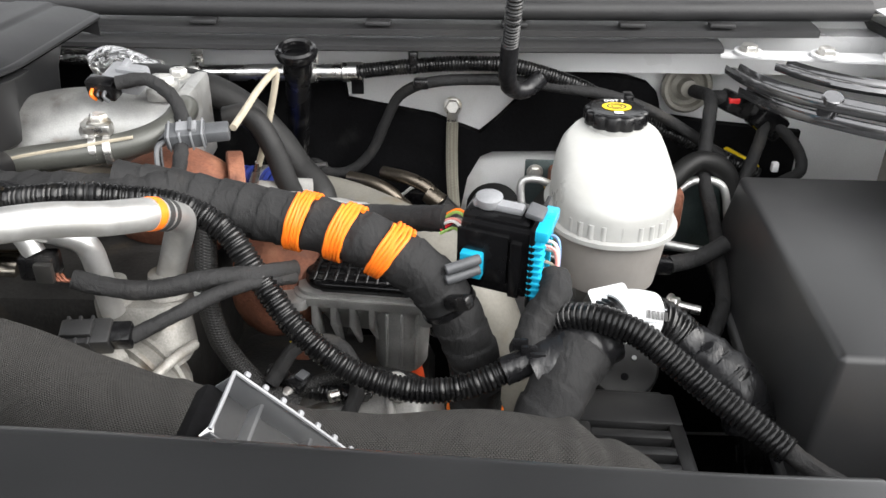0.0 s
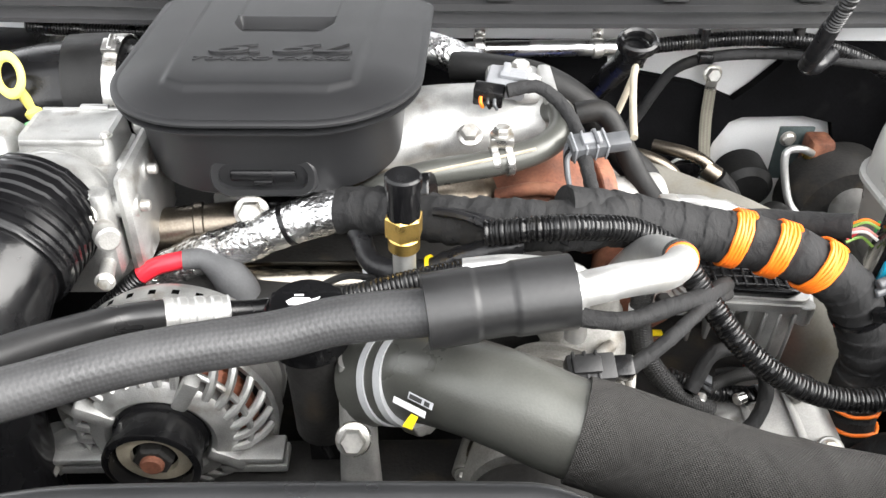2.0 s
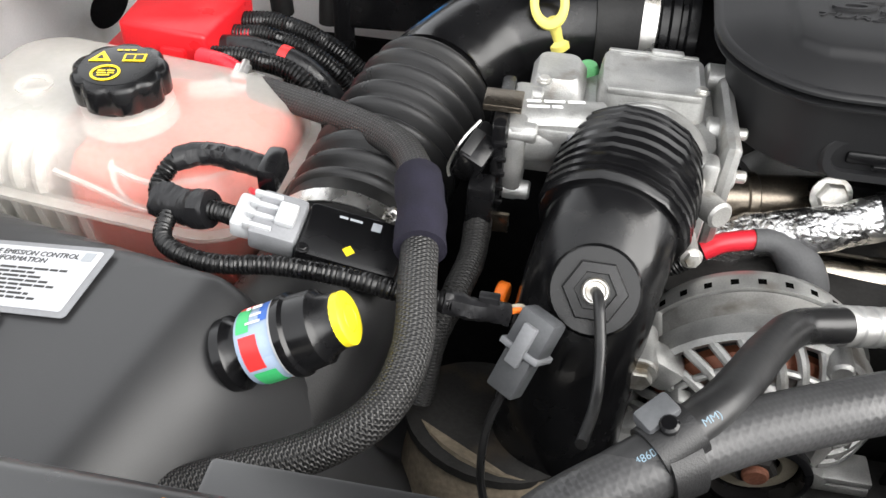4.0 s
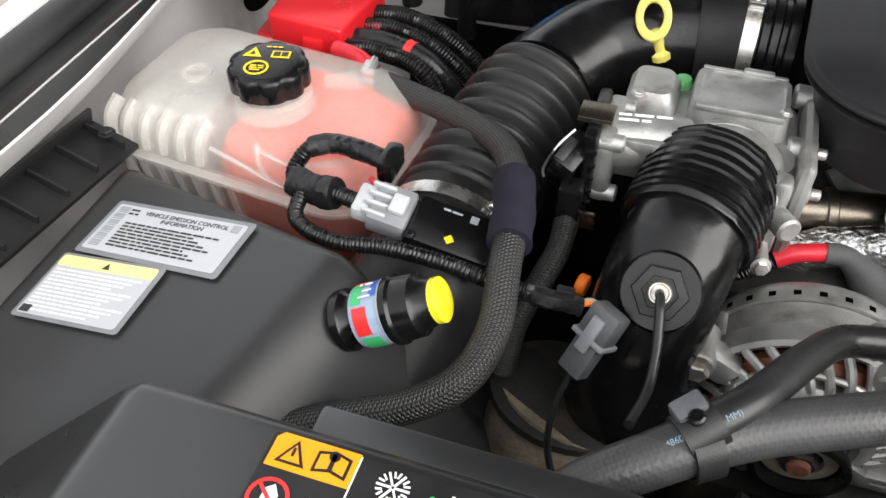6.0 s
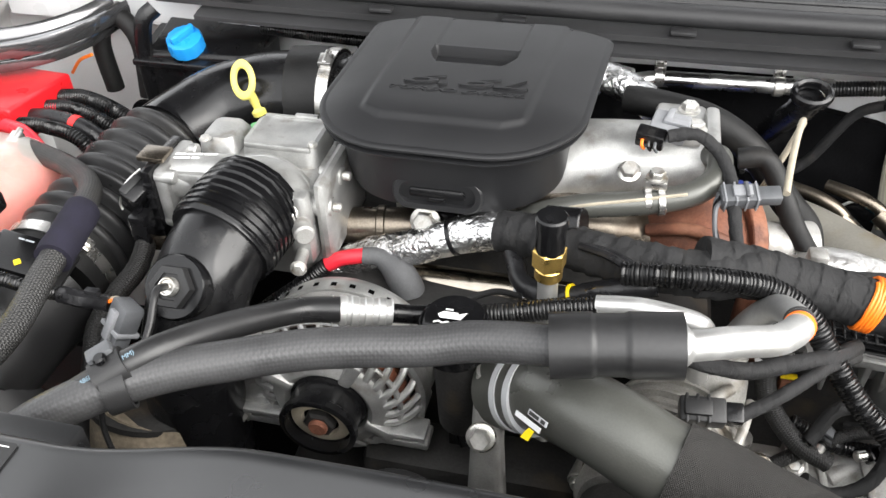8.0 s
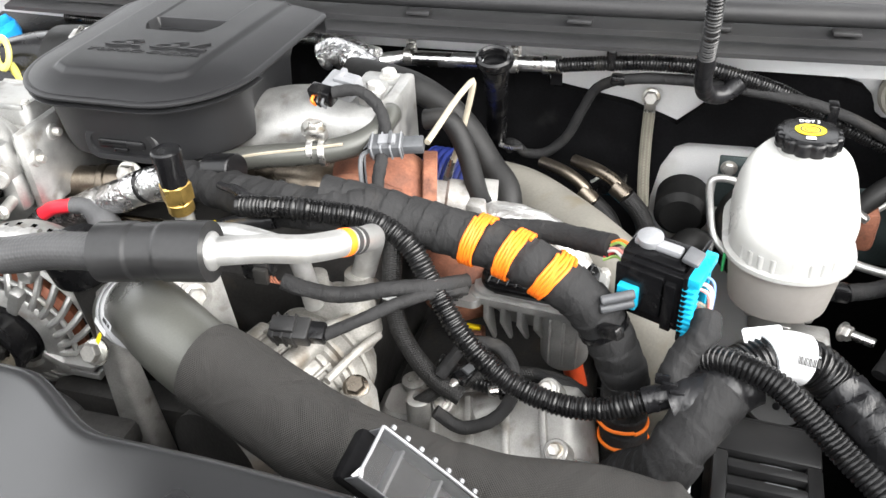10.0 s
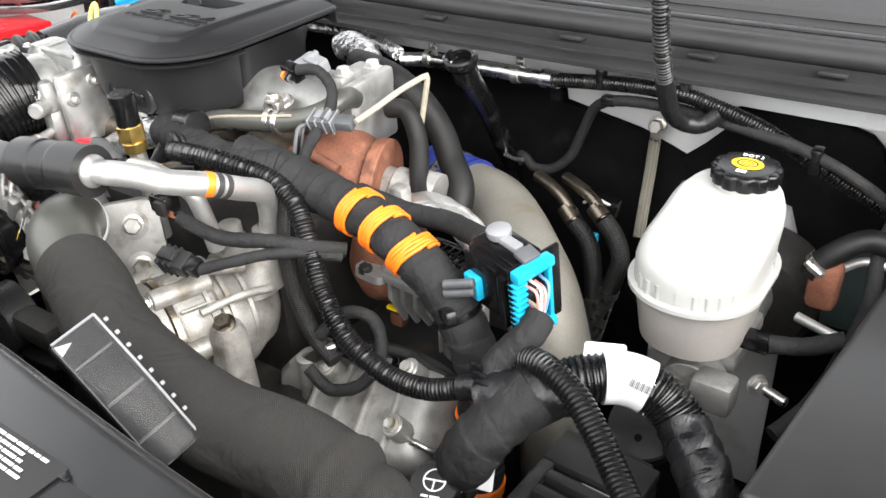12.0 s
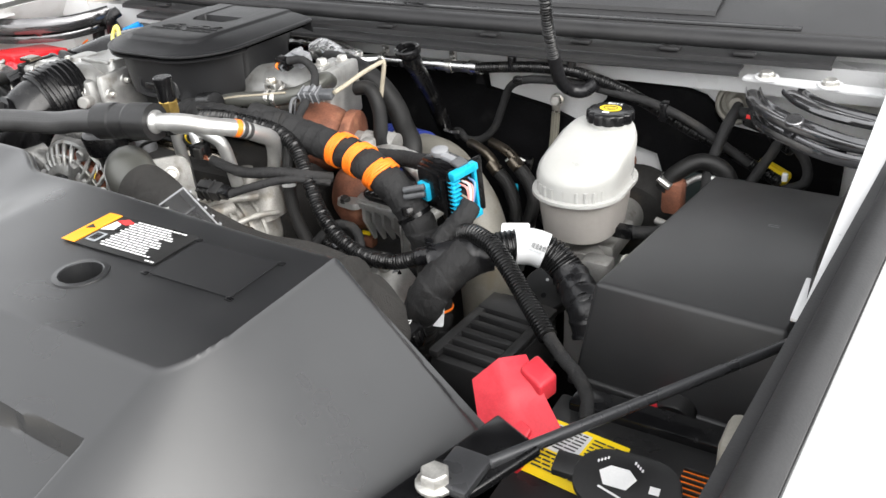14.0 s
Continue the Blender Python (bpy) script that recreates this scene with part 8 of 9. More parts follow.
# Master cylinder, hydraulic lines and valve block behind the reservoir.
mc = thing("master_cylinder", "cast aluminium brake master cylinder under the reservoir", "master cylinder", (0.23, 0.85, 1.12))
part("barrel", rod(nb(), (0.226, 0.755, 1.172), (0.226, 0.94, 1.175), 0.028, 28), ALU, mc)
part("saddle", box(nb(), (0.226, 0.83, 1.19), (0.07, 0.09, 0.02), 0.006), ALU, mc)
part("nose", box(nb(), (0.252, 0.752, 1.182), (0.04, 0.03, 0.035), 0.006), ALU, mc)
for o in ((0.285, 0.77, 1.192), (0.205, 0.75, 1.168)):
    bolt(mc, o, (0.7, -0.6, 0.2), 0.008, 0.010)
    part("line_nut", rod(nb(), o, (o[0] + 0.03, o[1] - 0.01, o[2] - 0.002), 0.005, 10), STEEL, mc)
part("booster", lathe(nb(), [(0.02, 0), (0.06, 0.01), (0.07, 0.03), (0.07, 0.07)], axes((0.228, 0.93, 1.16), (0, 1, 0)), 36), IRON, mc)
part("level_plug", box(nb(), (0.272, 0.79, 1.225), (0.03, 0.018, 0.016), 0.003), GLOSS, mc)
part("plug_cable", tube(nb(), [(0.285, 0.79, 1.225), (0.315, 0.80, 1.228), (0.345, 0.81, 1.24)], 0.0085, 14, 0.003, wound(0.0085, 0.01, 0.0005, 0.0008)), TAPE, mc)
vb = thing("brake_valve_block", "grey-green bracket with steel brake pipes at the firewall", "valve block", (0.16, 1.0, 1.2))
part("bracket", box(nb(), (0.178, 1.025, 1.200), (0.045, 0.005, 0.075), 0.002), M("zinc-green plated bracket", (0.09, 0.115, 0.115), 0.4, 0.5, var=0.2), vb)
part("pipe", tube(nb(), [(0.185, 0.985, 1.222), (0.165, 0.978, 1.232), (0.148, 0.975, 1.228), (0.150, 0.965, 1.200), (0.160, 0.945, 1.168), (0.185, 0.92, 1.158), (0.22, 0.91, 1.155)], 0.0048, 14, 0.003), PIPE, vb)
part("fitting", rod(nb(), (0.18, 0.99, 1.22), (0.20, 0.995, 1.212), 0.008, 12), BRASS, vb)
part("valve", box(nb(), (0.198, 1.0, 1.212), (0.03, 0.035, 0.05), 0.006), RUST, vb)
part("round_boot", rod(nb(), (0.118, 0.985, 1.165), (0.118, 1.04, 1.17), 0.034, 28, 0.008), RUBBER, vb)
part("hose_stub", tube(nb(), [(0.150, 0.95, 1.15), (0.13, 0.93, 1.165), (0.11, 0.90, 1.15)], 0.018, 18, 0.005), RUBBER, vb)
bolt(vb, (0.168, 1.022, 1.222), (0, -1, 0), 0.008, 0.006)
rb = thing("booster_parts", "rust-brown fittings with grey pipes beside the reservoir", "fittings", (0.31, 0.92, 1.2))
part("bracket", box(nb(), (0.305, 0.90, 1.235), (0.03, 0.03, 0.05), 0.008), RUST, rb)
part("plate", box(nb(), (0.345, 0.955, 1.20), (0.09, 0.006, 0.10), 0.003), M("dull green-grey casting", (0.07, 0.095, 0.095), 0.45, 0.5, var=0.25), rb)
part("grey_pipe", tube(nb(), [(0.29, 0.875, 1.205), (0.325, 0.865, 1.203), (0.36, 0.86, 1.20)], 0.0052, 14, 0.003), PIPE, rb)
part("bent_pipe", tube(nb(), [(0.305, 0.91, 1.24), (0.335, 0.915, 1.262), (0.365, 0.91, 1.258), (0.375, 0.90, 1.22)], 0.0045, 12, 0.003), PIPE, rb)
part("hose", tube(nb(), [(0.29, 0.895, 1.245), (0.305, 0.90, 1.268), (0.335, 0.915, 1.285), (0.368, 0.92, 1.272), (0.38, 0.915, 1.235), (0.38, 0.90, 1.19)], 0.0115, 18, 0.004), RUBBER, rb)
clamp(rb, (0.297, 0.897, 1.258), (0.5, 0.1, 0.8), 0.012, 0.008, STEEL, (0, -1, 0))
pw = thing("power_steering_lines", "black braided power steering hoses with metal ends", "hose", (0.03, 0.93, 1.12))
for a, b, c, d, e in (((-0.027, 0.95, 1.236), (0.014, 0.93, 1.209), (0.043, 0.925, 1.164), (0.047, 0.925, 1.114), (0.048, 0.925, 1.085)),
                      ((0.013, 0.95, 1.243), (0.052, 0.93, 1.222), (0.079, 0.925, 1.175), (0.068, 0.925, 1.130), (0.057, 0.925, 1.082))):
    a, b, c, d, e = Vector(a), Vector(b), Vector(c), Vector(d), Vector(e)
    part("end_pipe", tube(nb(), [a + Vector((-0.03, 0.02, -0.002)), a, a.lerp(b, 0.5) + Vector((0.003, 0, 0.004)), b], 0.0078, 14, 0.003), HEATED, pw)
    part("crimp", tube(nb(), [a.lerp(b, 0.62), a.lerp(b, 0.8), b], 0.0112, 16, 0.004), HEATED, pw)
    part("hose", tube(nb(), [b, b.lerp(c, 0.5) + Vector((0.004, 0, 0.004)), c, d], 0.0112, 18, 0.004), BRAID2, pw)
    part("lower_ferrule", tube(nb(), [d, e, e + (e - d) * 0.8], 0.0105, 14, 0.005), STEEL, pw)
    part("ferrule_rim", tube(nb(), [d, d.lerp(e, 0.12), d.lerp(e, 0.2)], 0.0125, 16, 0.002), STEEL, pw)
part("plug", box(nb(), (0.03, 0.985, 1.205), (0.035, 0.03, 0.022), 0.004), GLOSS, pw)
part("blue_clip", box(nb(), (0.025, 0.962, 1.17), (0.012, 0.012, 0.014), 0.002), BLUE, pw)
part("white_wire", tube(nb(), [(0.005, 0.975, 1.21), (0.02, 0.972, 1.222), (0.04, 0.975, 1.215)], 0.002, 8, 0.003), WIREW, pw)

# Ground strap at the firewall.
gs = thing("ground_strap", "flat tinned braided ground strap bolted to the firewall", "ground strap", (0.065, 1.03, 1.2))
bolt(gs, (0.064, 1.048, 1.297), (0, -1, 0.2), 0.009, 0.010)
part("eyelet", box(nb(), (0.064, 1.044, 1.286), (0.014, 0.004, 0.026), 0.0015), STEEL, gs)
part("braid", tube(nb(), [(0.064, 1.043, 1.278), (0.064, 1.036, 1.24), (0.066, 1.02, 1.20), (0.070, 1.0, 1.165)], 0.0075, 14, 0.004, flat=0.35, up=(0, 1, 0)), STRAP, gs)

# Transmission dipstick: black loop on a long tube.
td = thing("transmission_dipstick", "black ring-pull dipstick in a long black tube", "dipstick", (-0.088, 0.9, 1.3))
dm = axes((-0.088, 0.852, 1.4185), (0.0, -0.35, 0.93), (1, 0, 0))
rings = []
for k in range(40):
    a = 2 * math.pi * k / 40
    rings.append([dm @ Vector(((0.0145 + 0.0035 * math.cos(b)) * math.cos(a) * 1.15, (0.0145 + 0.0035 * math.cos(b)) * math.sin(a), 0.006 * math.sin(b))) for b in [2 * math.pi * j / 8 for j in range(8)]])
rings.append(rings[0])
part("ring", loft(nb(), rings, cap=False), GLOSS, td)
part("collar", tube(nb(), [(-0.088, 0.857, 1.411), (-0.089, 0.862, 1.402), (-0.091, 0.868, 1.394)], 0.0145, 18, 0.002), GLOSS, td)
part("tube", tube(nb(), [(-0.090, 0.864, 1.398), (-0.098, 0.900, 1.362), (-0.107, 0.937, 1.321), (-0.118, 0.980, 1.267), (-0.13, 1.026, 1.209), (-0.135, 1.04, 1.15)], 0.0128, 16, 0.006), GLOSS, td)
part("hook", tube(nb(), [(-0.115, 0.985, 1.245), (-0.10, 0.982, 1.243), (-0.085, 0.98, 1.246)], 0.003, 8, 0.003), STEEL, td)

# Foil line along the cowl and the conduit that carries on from it.
fl = thing("foil_line", "silver foil-wrapped line along the cowl with bracket clips", "pipe", (-0.17, 0.985, 1.36))
FP = [(-0.262, 0.966, 1.355), (-0.235, 0.983, 1.354), (-0.18, 0.985, 1.3552), (-0.11, 0.985, 1.3570), (-0.040, 0.985, 1.3585)]
part("wrap", tube(nb(), FP, 0.0092, 24, 0.003, wound(0.0092, 0.024, 0.0003, 0.0003)), FOIL_LINE, fl)
part("elbow", tube(nb(), [(-0.305, 0.905, 1.384), (-0.29, 0.905, 1.390), (-0.272, 0.90, 1.388), (-0.25, 0.89, 1.382), (-0.236, 0.872, 1.380)], 0.0165, 22, 0.003, wound(0.0165, 0.03, 0.0006, 0.0025, 6.0)), FOIL, fl)
part("end_cuff", rod(nb(), (-0.062, 0.985, 1.3582), (-0.038, 0.985, 1.3587), 0.0112, 22), FOIL_LINE, fl)
for x in (-0.228, -0.096):
    part("bracket", box(nb(), (x, 0.995, 1.3725), (0.013, 0.004, 0.034), 0.001), STEEL, fl)
    part("bracket_foot", rod(nb(), (x - 0.006, 0.985, 1.3562), (x + 0.006, 0.985, 1.3565), 0.0112, 18), STEEL, fl)
part("drop_plate", box(nb(), (-0.046, 0.992, 1.345), (0.014, 0.004, 0.03), 0.001), FELT_AND_SHADE, fl)
fl2 = thing("foil_line", "silver foil-ended line along the cowl by the intake duct", "pipe", (-0.55, 0.985, 1.37))
part("foil_cuff", rod(nb(), (-0.56, 0.982, 1.372), (-0.50, 0.985, 1.371), 0.0115, 20), FOIL, fl2)
part("conduit", tube(nb(), [(-0.72, 0.985, 1.378), (-0.64, 0.983, 1.374), (-0.558, 0.982, 1.372)], 0.0078, 14, 0.0011, ribbed(0.0078, 0.001, 0.0032)), CONDUIT, fl2)
part("wrap", tube(nb(), [(-0.50, 0.985, 1.371), (-0.40, 0.99, 1.37), (-0.32, 0.985, 1.368), (-0.26, 0.96, 1.366)], 0.009, 16, 0.004, wound(0.009, 0.02, 0.0004, 0.001)), FOIL, fl2)
CD = [(-0.0448, 0.9813, 1.3595), (-0.0013, 0.981, 1.3650), (0.055, 0.9785, 1.3712), (0.1003, 0.9735, 1.3735), (0.135, 0.970, 1.3720), (0.1970, 0.9775, 1.3520), (0.2400, 0.984, 1.3300), (0.2950, 0.9895, 1.300), (0.37, 0.99, 1.268), (0.43, 0.985, 1.24)]
cl = thing("cowl_conduit", "black corrugated conduit along the firewall", "conduit", (0.15, 0.98, 1.35))
part("conduit", tube(nb(), CD, 0.0088, 16, 0.0011, ribbed(0.0088, 0.0011, 0.0036)), CONDUIT, cl)
for i, x in ((1, 0.02), (3, 0.11)):
    part("clip", box(nb(), (CD[i][0] + 0.02, CD[i][1] - 0.002, CD[i][2] + 0.008), (0.011, 0.014, 0.026), 0.003), GLOSS, cl)
CE = [(0.020, 0.994, 1.335), (0.042, 0.982, 1.3490), (0.08, 0.980, 1.3530), (0.131, 0.976, 1.3535), (0.197, 0.972, 1.3465), (0.241, 0.972, 1.3395), (0.285, 0.974, 1.3240), (0.33, 0.976, 1.300), (0.385, 0.983, 1.262)]
cl = thing("firewall_harness", "black taped harness with a hooked end on the firewall", "wiring harness", (0.0, 1.0, 1.3))
part("tape", tube(nb(), [(-0.108, 1.02, 1.218), (-0.112, 1.018, 1.230), (-0.100, 1.012, 1.232), (-0.085, 1.01, 1.222), (-0.06, 1.012, 1.225), (-0.035, 1.014, 1.248), (-0.018, 1.01, 1.285), (-0.002, 1.003, 1.320), (0.016, 0.992, 1.338)] + CE[1:], 0.0062, 14, 0.003, wound(0.0062, 0.012, 0.0003, 0.0005)), TAPE, cl)
part("clip", box(nb(), (0.0277, 0.9837, 1.3463), (0.018, 0.014, 0.012), 0.003), GLOSS, cl)
part("clip", box(nb(), (0.262, 0.975, 1.328), (0.012, 0.018, 0.028), 0.003), GLOSS, cl)
# Hose hanging from the hood above.
hh = thing("hood_hose", "black corrugated hose hanging down from the hood", "hose", (0.14, 0.9, 1.42))
HH = [(0.118, 0.845, 1.72), (0.119, 0.858, 1.62), (0.121, 0.872, 1.52), (0.122, 0.884, 1.46), (0.121, 0.905, 1.415), (0.1215, 0.925, 1.376), (0.128, 0.946, 1.355), (0.145, 0.958, 1.350), (0.162, 0.966, 1.362)]
part("conduit", tube(nb(), HH[:6], 0.0088, 16, 0.0011, ribbed(0.0088, 0.0012, 0.0038)), CONDUIT, hh)
part("taped_end", tube(nb(), HH[4:], 0.0095, 16, 0.003, wound(0.0095, 0.012, 0.0004, 0.0006)), VINYL, hh)

# Cables and the yellow tag by the hinge.
hk = thing("hinge_cables", "black taped cables and connectors below the hood hinge", "cable", (0.38, 0.98, 1.28))
for pts, r in (([(0.352, 1.03, 1.327), (0.358, 0.985, 1.335), (0.352, 0.955, 1.315), (0.345, 0.92, 1.27), (0.35, 0.88, 1.235), (0.345, 0.82, 1.215), (0.335, 0.76, 1.20), (0.315, 0.72, 1.185)], 0.0075), ([(0.424, 0.982, 1.325), (0.420, 0.970, 1.300), (0.408, 0.950, 1.275), (0.390, 0.93, 1.240)], 0.0070), ([(0.395, 0.99, 1.325), (0.43, 0.98, 1.31), (0.46, 0.965, 1.285), (0.465, 0.95, 1.262), (0.44, 0.94, 1.25)], 0.0065), ([(0.358, 0.99, 1.332), (0.375, 0.985, 1.334), (0.395, 0.985, 1.325)], 0.0085)):
    part("cable", tube(nb(), pts, r, 14, 0.003, wound(r, 0.012, 0.0004, 0.0007)), TAPE, hk)
part("connector", box(nb(), (0, 0, 0), (0.035, 0.025, 0.024), 0.004, pose(0.388, 0.985, 1.328, 0, 25, 20)), GLOSS, hk)
part("connector", box(nb(), (0, 0, 0), (0.04, 0.03, 0.03), 0.005, pose(0.428, 0.985, 1.308, 0, 35, 10)), GLOSS, hk)
part("red_clip", box(nb(), (0.382, 0.972, 1.336), (0.012, 0.006, 0.006), 0.001), REDPRINT, hk)
part("white_clip", box(nb(), (0.438, 0.958, 1.262), (0.008, 0.008, 0.012), 0.002), WPRINT, hk)
yt = thing("yellow_tag", "yellow tag wrapped round a black cable", "tag", (0.412, 1.0, 1.245))
part("tag", box(nb(), (0, 0, 0), (0.048, 0.018, 0.020), 0.003, pose(0.414, 1.010, 1.2445, 0, 28, 10)), YELLOW2, yt)
bars([(-0.010, -0.003, 0.018, 0.004)], pose(0.414, 1.010, 1.2555, 0, 28, 10), PRINT, yt, "print")

# Fuse box.
fx = thing("fuse_box", "large matt black plastic fuse box cover beside the fender", "fuse box", (0.45, 0.68, 1.15))
bm = nb()
top = [(0.334, 0.527, 1.306), (0.523, 0.517, 1.306), (0.556, 0.853, 1.295), (0.366, 0.866, 1.291)]
low = [(0.318, 0.512, 1.19), (0.535, 0.498, 1.19), (0.572, 0.868, 1.19), (0.352, 0.882, 1.19)]
a, b = [bm.verts.new(p) for p in low], [bm.verts.new(p) for p in top]
fs = [bm.faces.new(a[::-1]), bm.faces.new(b)] + [bm.faces.new((a[i], a[(i + 1) % 4], b[(i + 1) % 4], b[i])) for i in range(4)]
bmesh.ops.bevel(bm, geom=list({e for f in fs for e in f.edges}), offset=0.006, segments=3, profile=0.5, affect="EDGES", clamp_overlap=True)
part("lid", bm, FUSEBOX, fx)
part("skirt", slope_box([(0.313, 0.508, 1.196), (0.54, 0.494, 1.196), (0.577, 0.872, 1.196), (0.347, 0.886, 1.196)], 0.012, 0.003), FUSEBOX, fx)
part("base", slope_box([(0.325, 0.52, 1.185), (0.53, 0.505, 1.185), (0.565, 0.865, 1.185), (0.36, 0.875, 1.185)], 0.10, 0.004), GLOSS, fx)
part("cable_port", rod(nb(), (0.432, 0.509, 1.192), (0.432, 0.49, 1.189), 0.022, 26), PLASTIC, fx)
bars([(0.0, 0.0, 0.012, 0.001), (0.0, 0.004, 0.012, 0.001)], pose(0.46, 0.73, 1.2997), GREYPL, fx, "moulded_mark")
part("rear_tab", box(nb(), (0.545, 0.70, 1.303), (0.018, 0.06, 0.012), 0.003), WHITE, fx)
rw = thing("battery_cable", "red and black battery cables beside the fuse box", "cable", (0.42, 0.49, 1.18))
part("red_cable", tube(nb(), [(0.418, 0.505, 1.19), (0.412, 0.478, 1.205), (0.408, 0.46, 1.195), (0.415, 0.44, 1.175)], 0.0055, 12, 0.003), REDWIRE, rw)
part("red_cable", tube(nb(), [(0.43, 0.50, 1.175), (0.448, 0.47, 1.172), (0.48, 0.462, 1.17)], 0.0042, 12, 0.003), REDWIRE, rw)
part("black_conduit", tube(nb(), [(0.436, 0.505, 1.19), (0.43, 0.475, 1.195), (0.42, 0.45, 1.18), (0.40, 0.425, 1.16)], 0.0095, 14, 0.0011, ribbed(0.0095, 0.0012, 0.0036)), CONDUIT, rw)

# Battery with red terminal flap, label, washer cap and brace.
bt = thing("battery", "black battery with bright yellow label beside the fender", "battery", (0.42, 0.33, 1.0))
part("case", box(nb(), (0.43, 0.345, 1.12), (0.20, 0.21, 0.18), 0.006), PLASTIC, bt)
part("top", box(nb(), (0.43, 0.345, 1.217), (0.19, 0.20, 0.016), 0.004), PLASTIC, bt)
part("rear_strip", box(nb(), (0.44, 0.438, 1.228), (0.18, 0.03, 0.012), 0.003), GLOSS, bt)
lm = pose(0.330, 0.330, 1.2255, 0, 0, -6)
plate(rect(0, 0, 0.085, 0.075, 0.002), lm, YELLOW2, bt, "yellow_label", 0)
plate(rect(0.015, 0.035, 0.05, 0.07, 0.001), lm, PAPER, bt, "white_panel", 0.0005)
bars([(0.017, 0.066 - 0.0045 * k, 0.030, 0.002) for k in range(7)] + [(0.053, 0.066 - 0.005 * k, 0.028, 0.002) for k in range(9)] + [(0.005, 0.03 - 0.005 * k, 0.07, 0.0022) for k in range(5)], lm @ pose(0, 0, 0.001), PRINT, bt, "print", seed=6)
rf = thing("red_terminal_flap", "soft bright red battery terminal flap", "terminal cover", (0.32, 0.37, 1.23))
bm = nb()


def flap(u, v):
    a = Vector((0.278, 0.368, 1.274)).lerp(Vector((0.316, 0.404, 1.291)), u)
    b = Vector((0.318, 0.314, 1.236)).lerp(Vector((0.374, 0.352, 1.268)), u)
    p = a.lerp(b, v)
    p.z += 0.010 * (1 - abs(2 * u - 1)) * (1 - v) - 0.004 * step01(v, 0.45, 0.55)
    return p


sheet(bm, 14, 14, flap)
part("flap", thick(bm, 0.003), REDSOFT, rf)
part("hood", slope_box([(0.318, 0.385, 1.290), (0.345, 0.372, 1.285), (0.352, 0.395, 1.286), (0.326, 0.408, 1.294)], 0.022, 0.004), REDSOFT, rf)
part("tongue", slope_box([(0.318, 0.335, 1.250), (0.345, 0.322, 1.248), (0.35, 0.345, 1.262), (0.322, 0.36, 1.262)], 0.03, 0.003), REDSOFT, rf)
# Black block paints the shade inside the flap's slot.
part("slot", box(nb(), (0.333, 0.330, 1.243), (0.012, 0.008, 0.02), 0.001), FELT_AND_SHADE, rf)
wc = thing("washer_fluid_cap", "black flap cap with white washer pictogram", "cap", (0.435, 0.318, 1.25))
wm = axes((0.446, 0.314, 1.262), (0.05, -0.15, 1), (1, 0.1, 0))
part("flap", slab(nb(), rrect(0.085, 0.058, 0.027, 8), 0, 0.006, wm, 0.0015), PLASTIC, wc)
part("hinge_tab", box(nb(), (-0.048, 0.004, 0.001), (0.025, 0.022, 0.008), 0.002, wm), PLASTIC, wc)
part("neck", rod(nb(), wm @ Vector((0, 0, -0.05)), wm @ Vector((0, 0, 0)), 0.024, 26), GLOSS, wc)
q = wm @ pose(-0.008, -0.002, 0.0062) @ Matrix.Diagonal((1.5, 1.5, 1, 1))
bm = nb()
slab(bm, [(-0.010, 0.004), (-0.005, 0.009), (0.005, 0.009), (0.010, 0.004), (0.006, -0.004), (-0.006, -0.004)], 0, 0.0003, q)
for k in range(4):
    box(bm, (-0.012 + 0.0015 * k, 0.010 + 0.0012 * k, 0.0002), (0.001, 0.0018, 0.0003), 0, q)
    box(bm, (0.007 + 0.0015 * k, 0.0145 - 0.0012 * k, 0.0002), (0.001, 0.0018, 0.0003), 0, q)
box(bm, (0.004, -0.008, 0.0002), (0.020, 0.0012, 0.0003), 0, q @ pose(0, 0, 0, 0, 0, -18))
part("wiper_pictogram", bm, WPRINT, wc)
plate(rect(0.018, -0.005, 0.026, 0.002), wm, WPRINT, wc, "manual_pictogram", 0.0062)
ob = thing("orange_grille", "orange reflector panel beside the washer cap", "reflector", (0.50, 0.33, 1.2))
part("panel", box(nb(), (0.497, 0.366, 1.226), (0.050, 0.046, 0.012), 0.003), ORANGE, ob)
for k in range(7):
    part("slat", box(nb(), (0.497, 0.346 + 0.0065 * k, 1.2335), (0.048, 0.002, 0.003), 0.0005), IRON, ob)
st = thing("brace_rod", "dark grey steel brace rod between radiator support and fender", "brace", (0.45, 0.35, 1.3))
part("rod", rod(nb(), (0.384, 0.204, 1.352), (0.552, 0.514, 1.320), 0.0046, 16), STRUT, st)
part("flat_end", box(nb(), (0.372, 0.188, 1.3525), (0.03, 0.04, 0.008), 0.003, None), STRUT, st)
part("bracket", slope_box([(0.328, 0.14, 1.346), (0.375, 0.155, 1.346), (0.41, 0.235, 1.352), (0.362, 0.262, 1.345)], 0.008, 0.003), GLOSS, st)
bolt(st, (0.362, 0.172, 1.352), (0, 0, 1), 0.0105, 0.012)
part("end_bolt", rod(nb(), (0.549, 0.508, 1.319), (0.558, 0.522, 1.323), 0.006, 14), GLOSS, st)
hs = thing("hood_bumper", "grey rubber hood bumper on the fender edge", "bumper", (0.545, 0.27, 1.38))
part("block", box(nb(), (0.541, 0.2545, 1.385), (0.034, 0.036, 0.030), 0.006), GREYPIPE, hs)

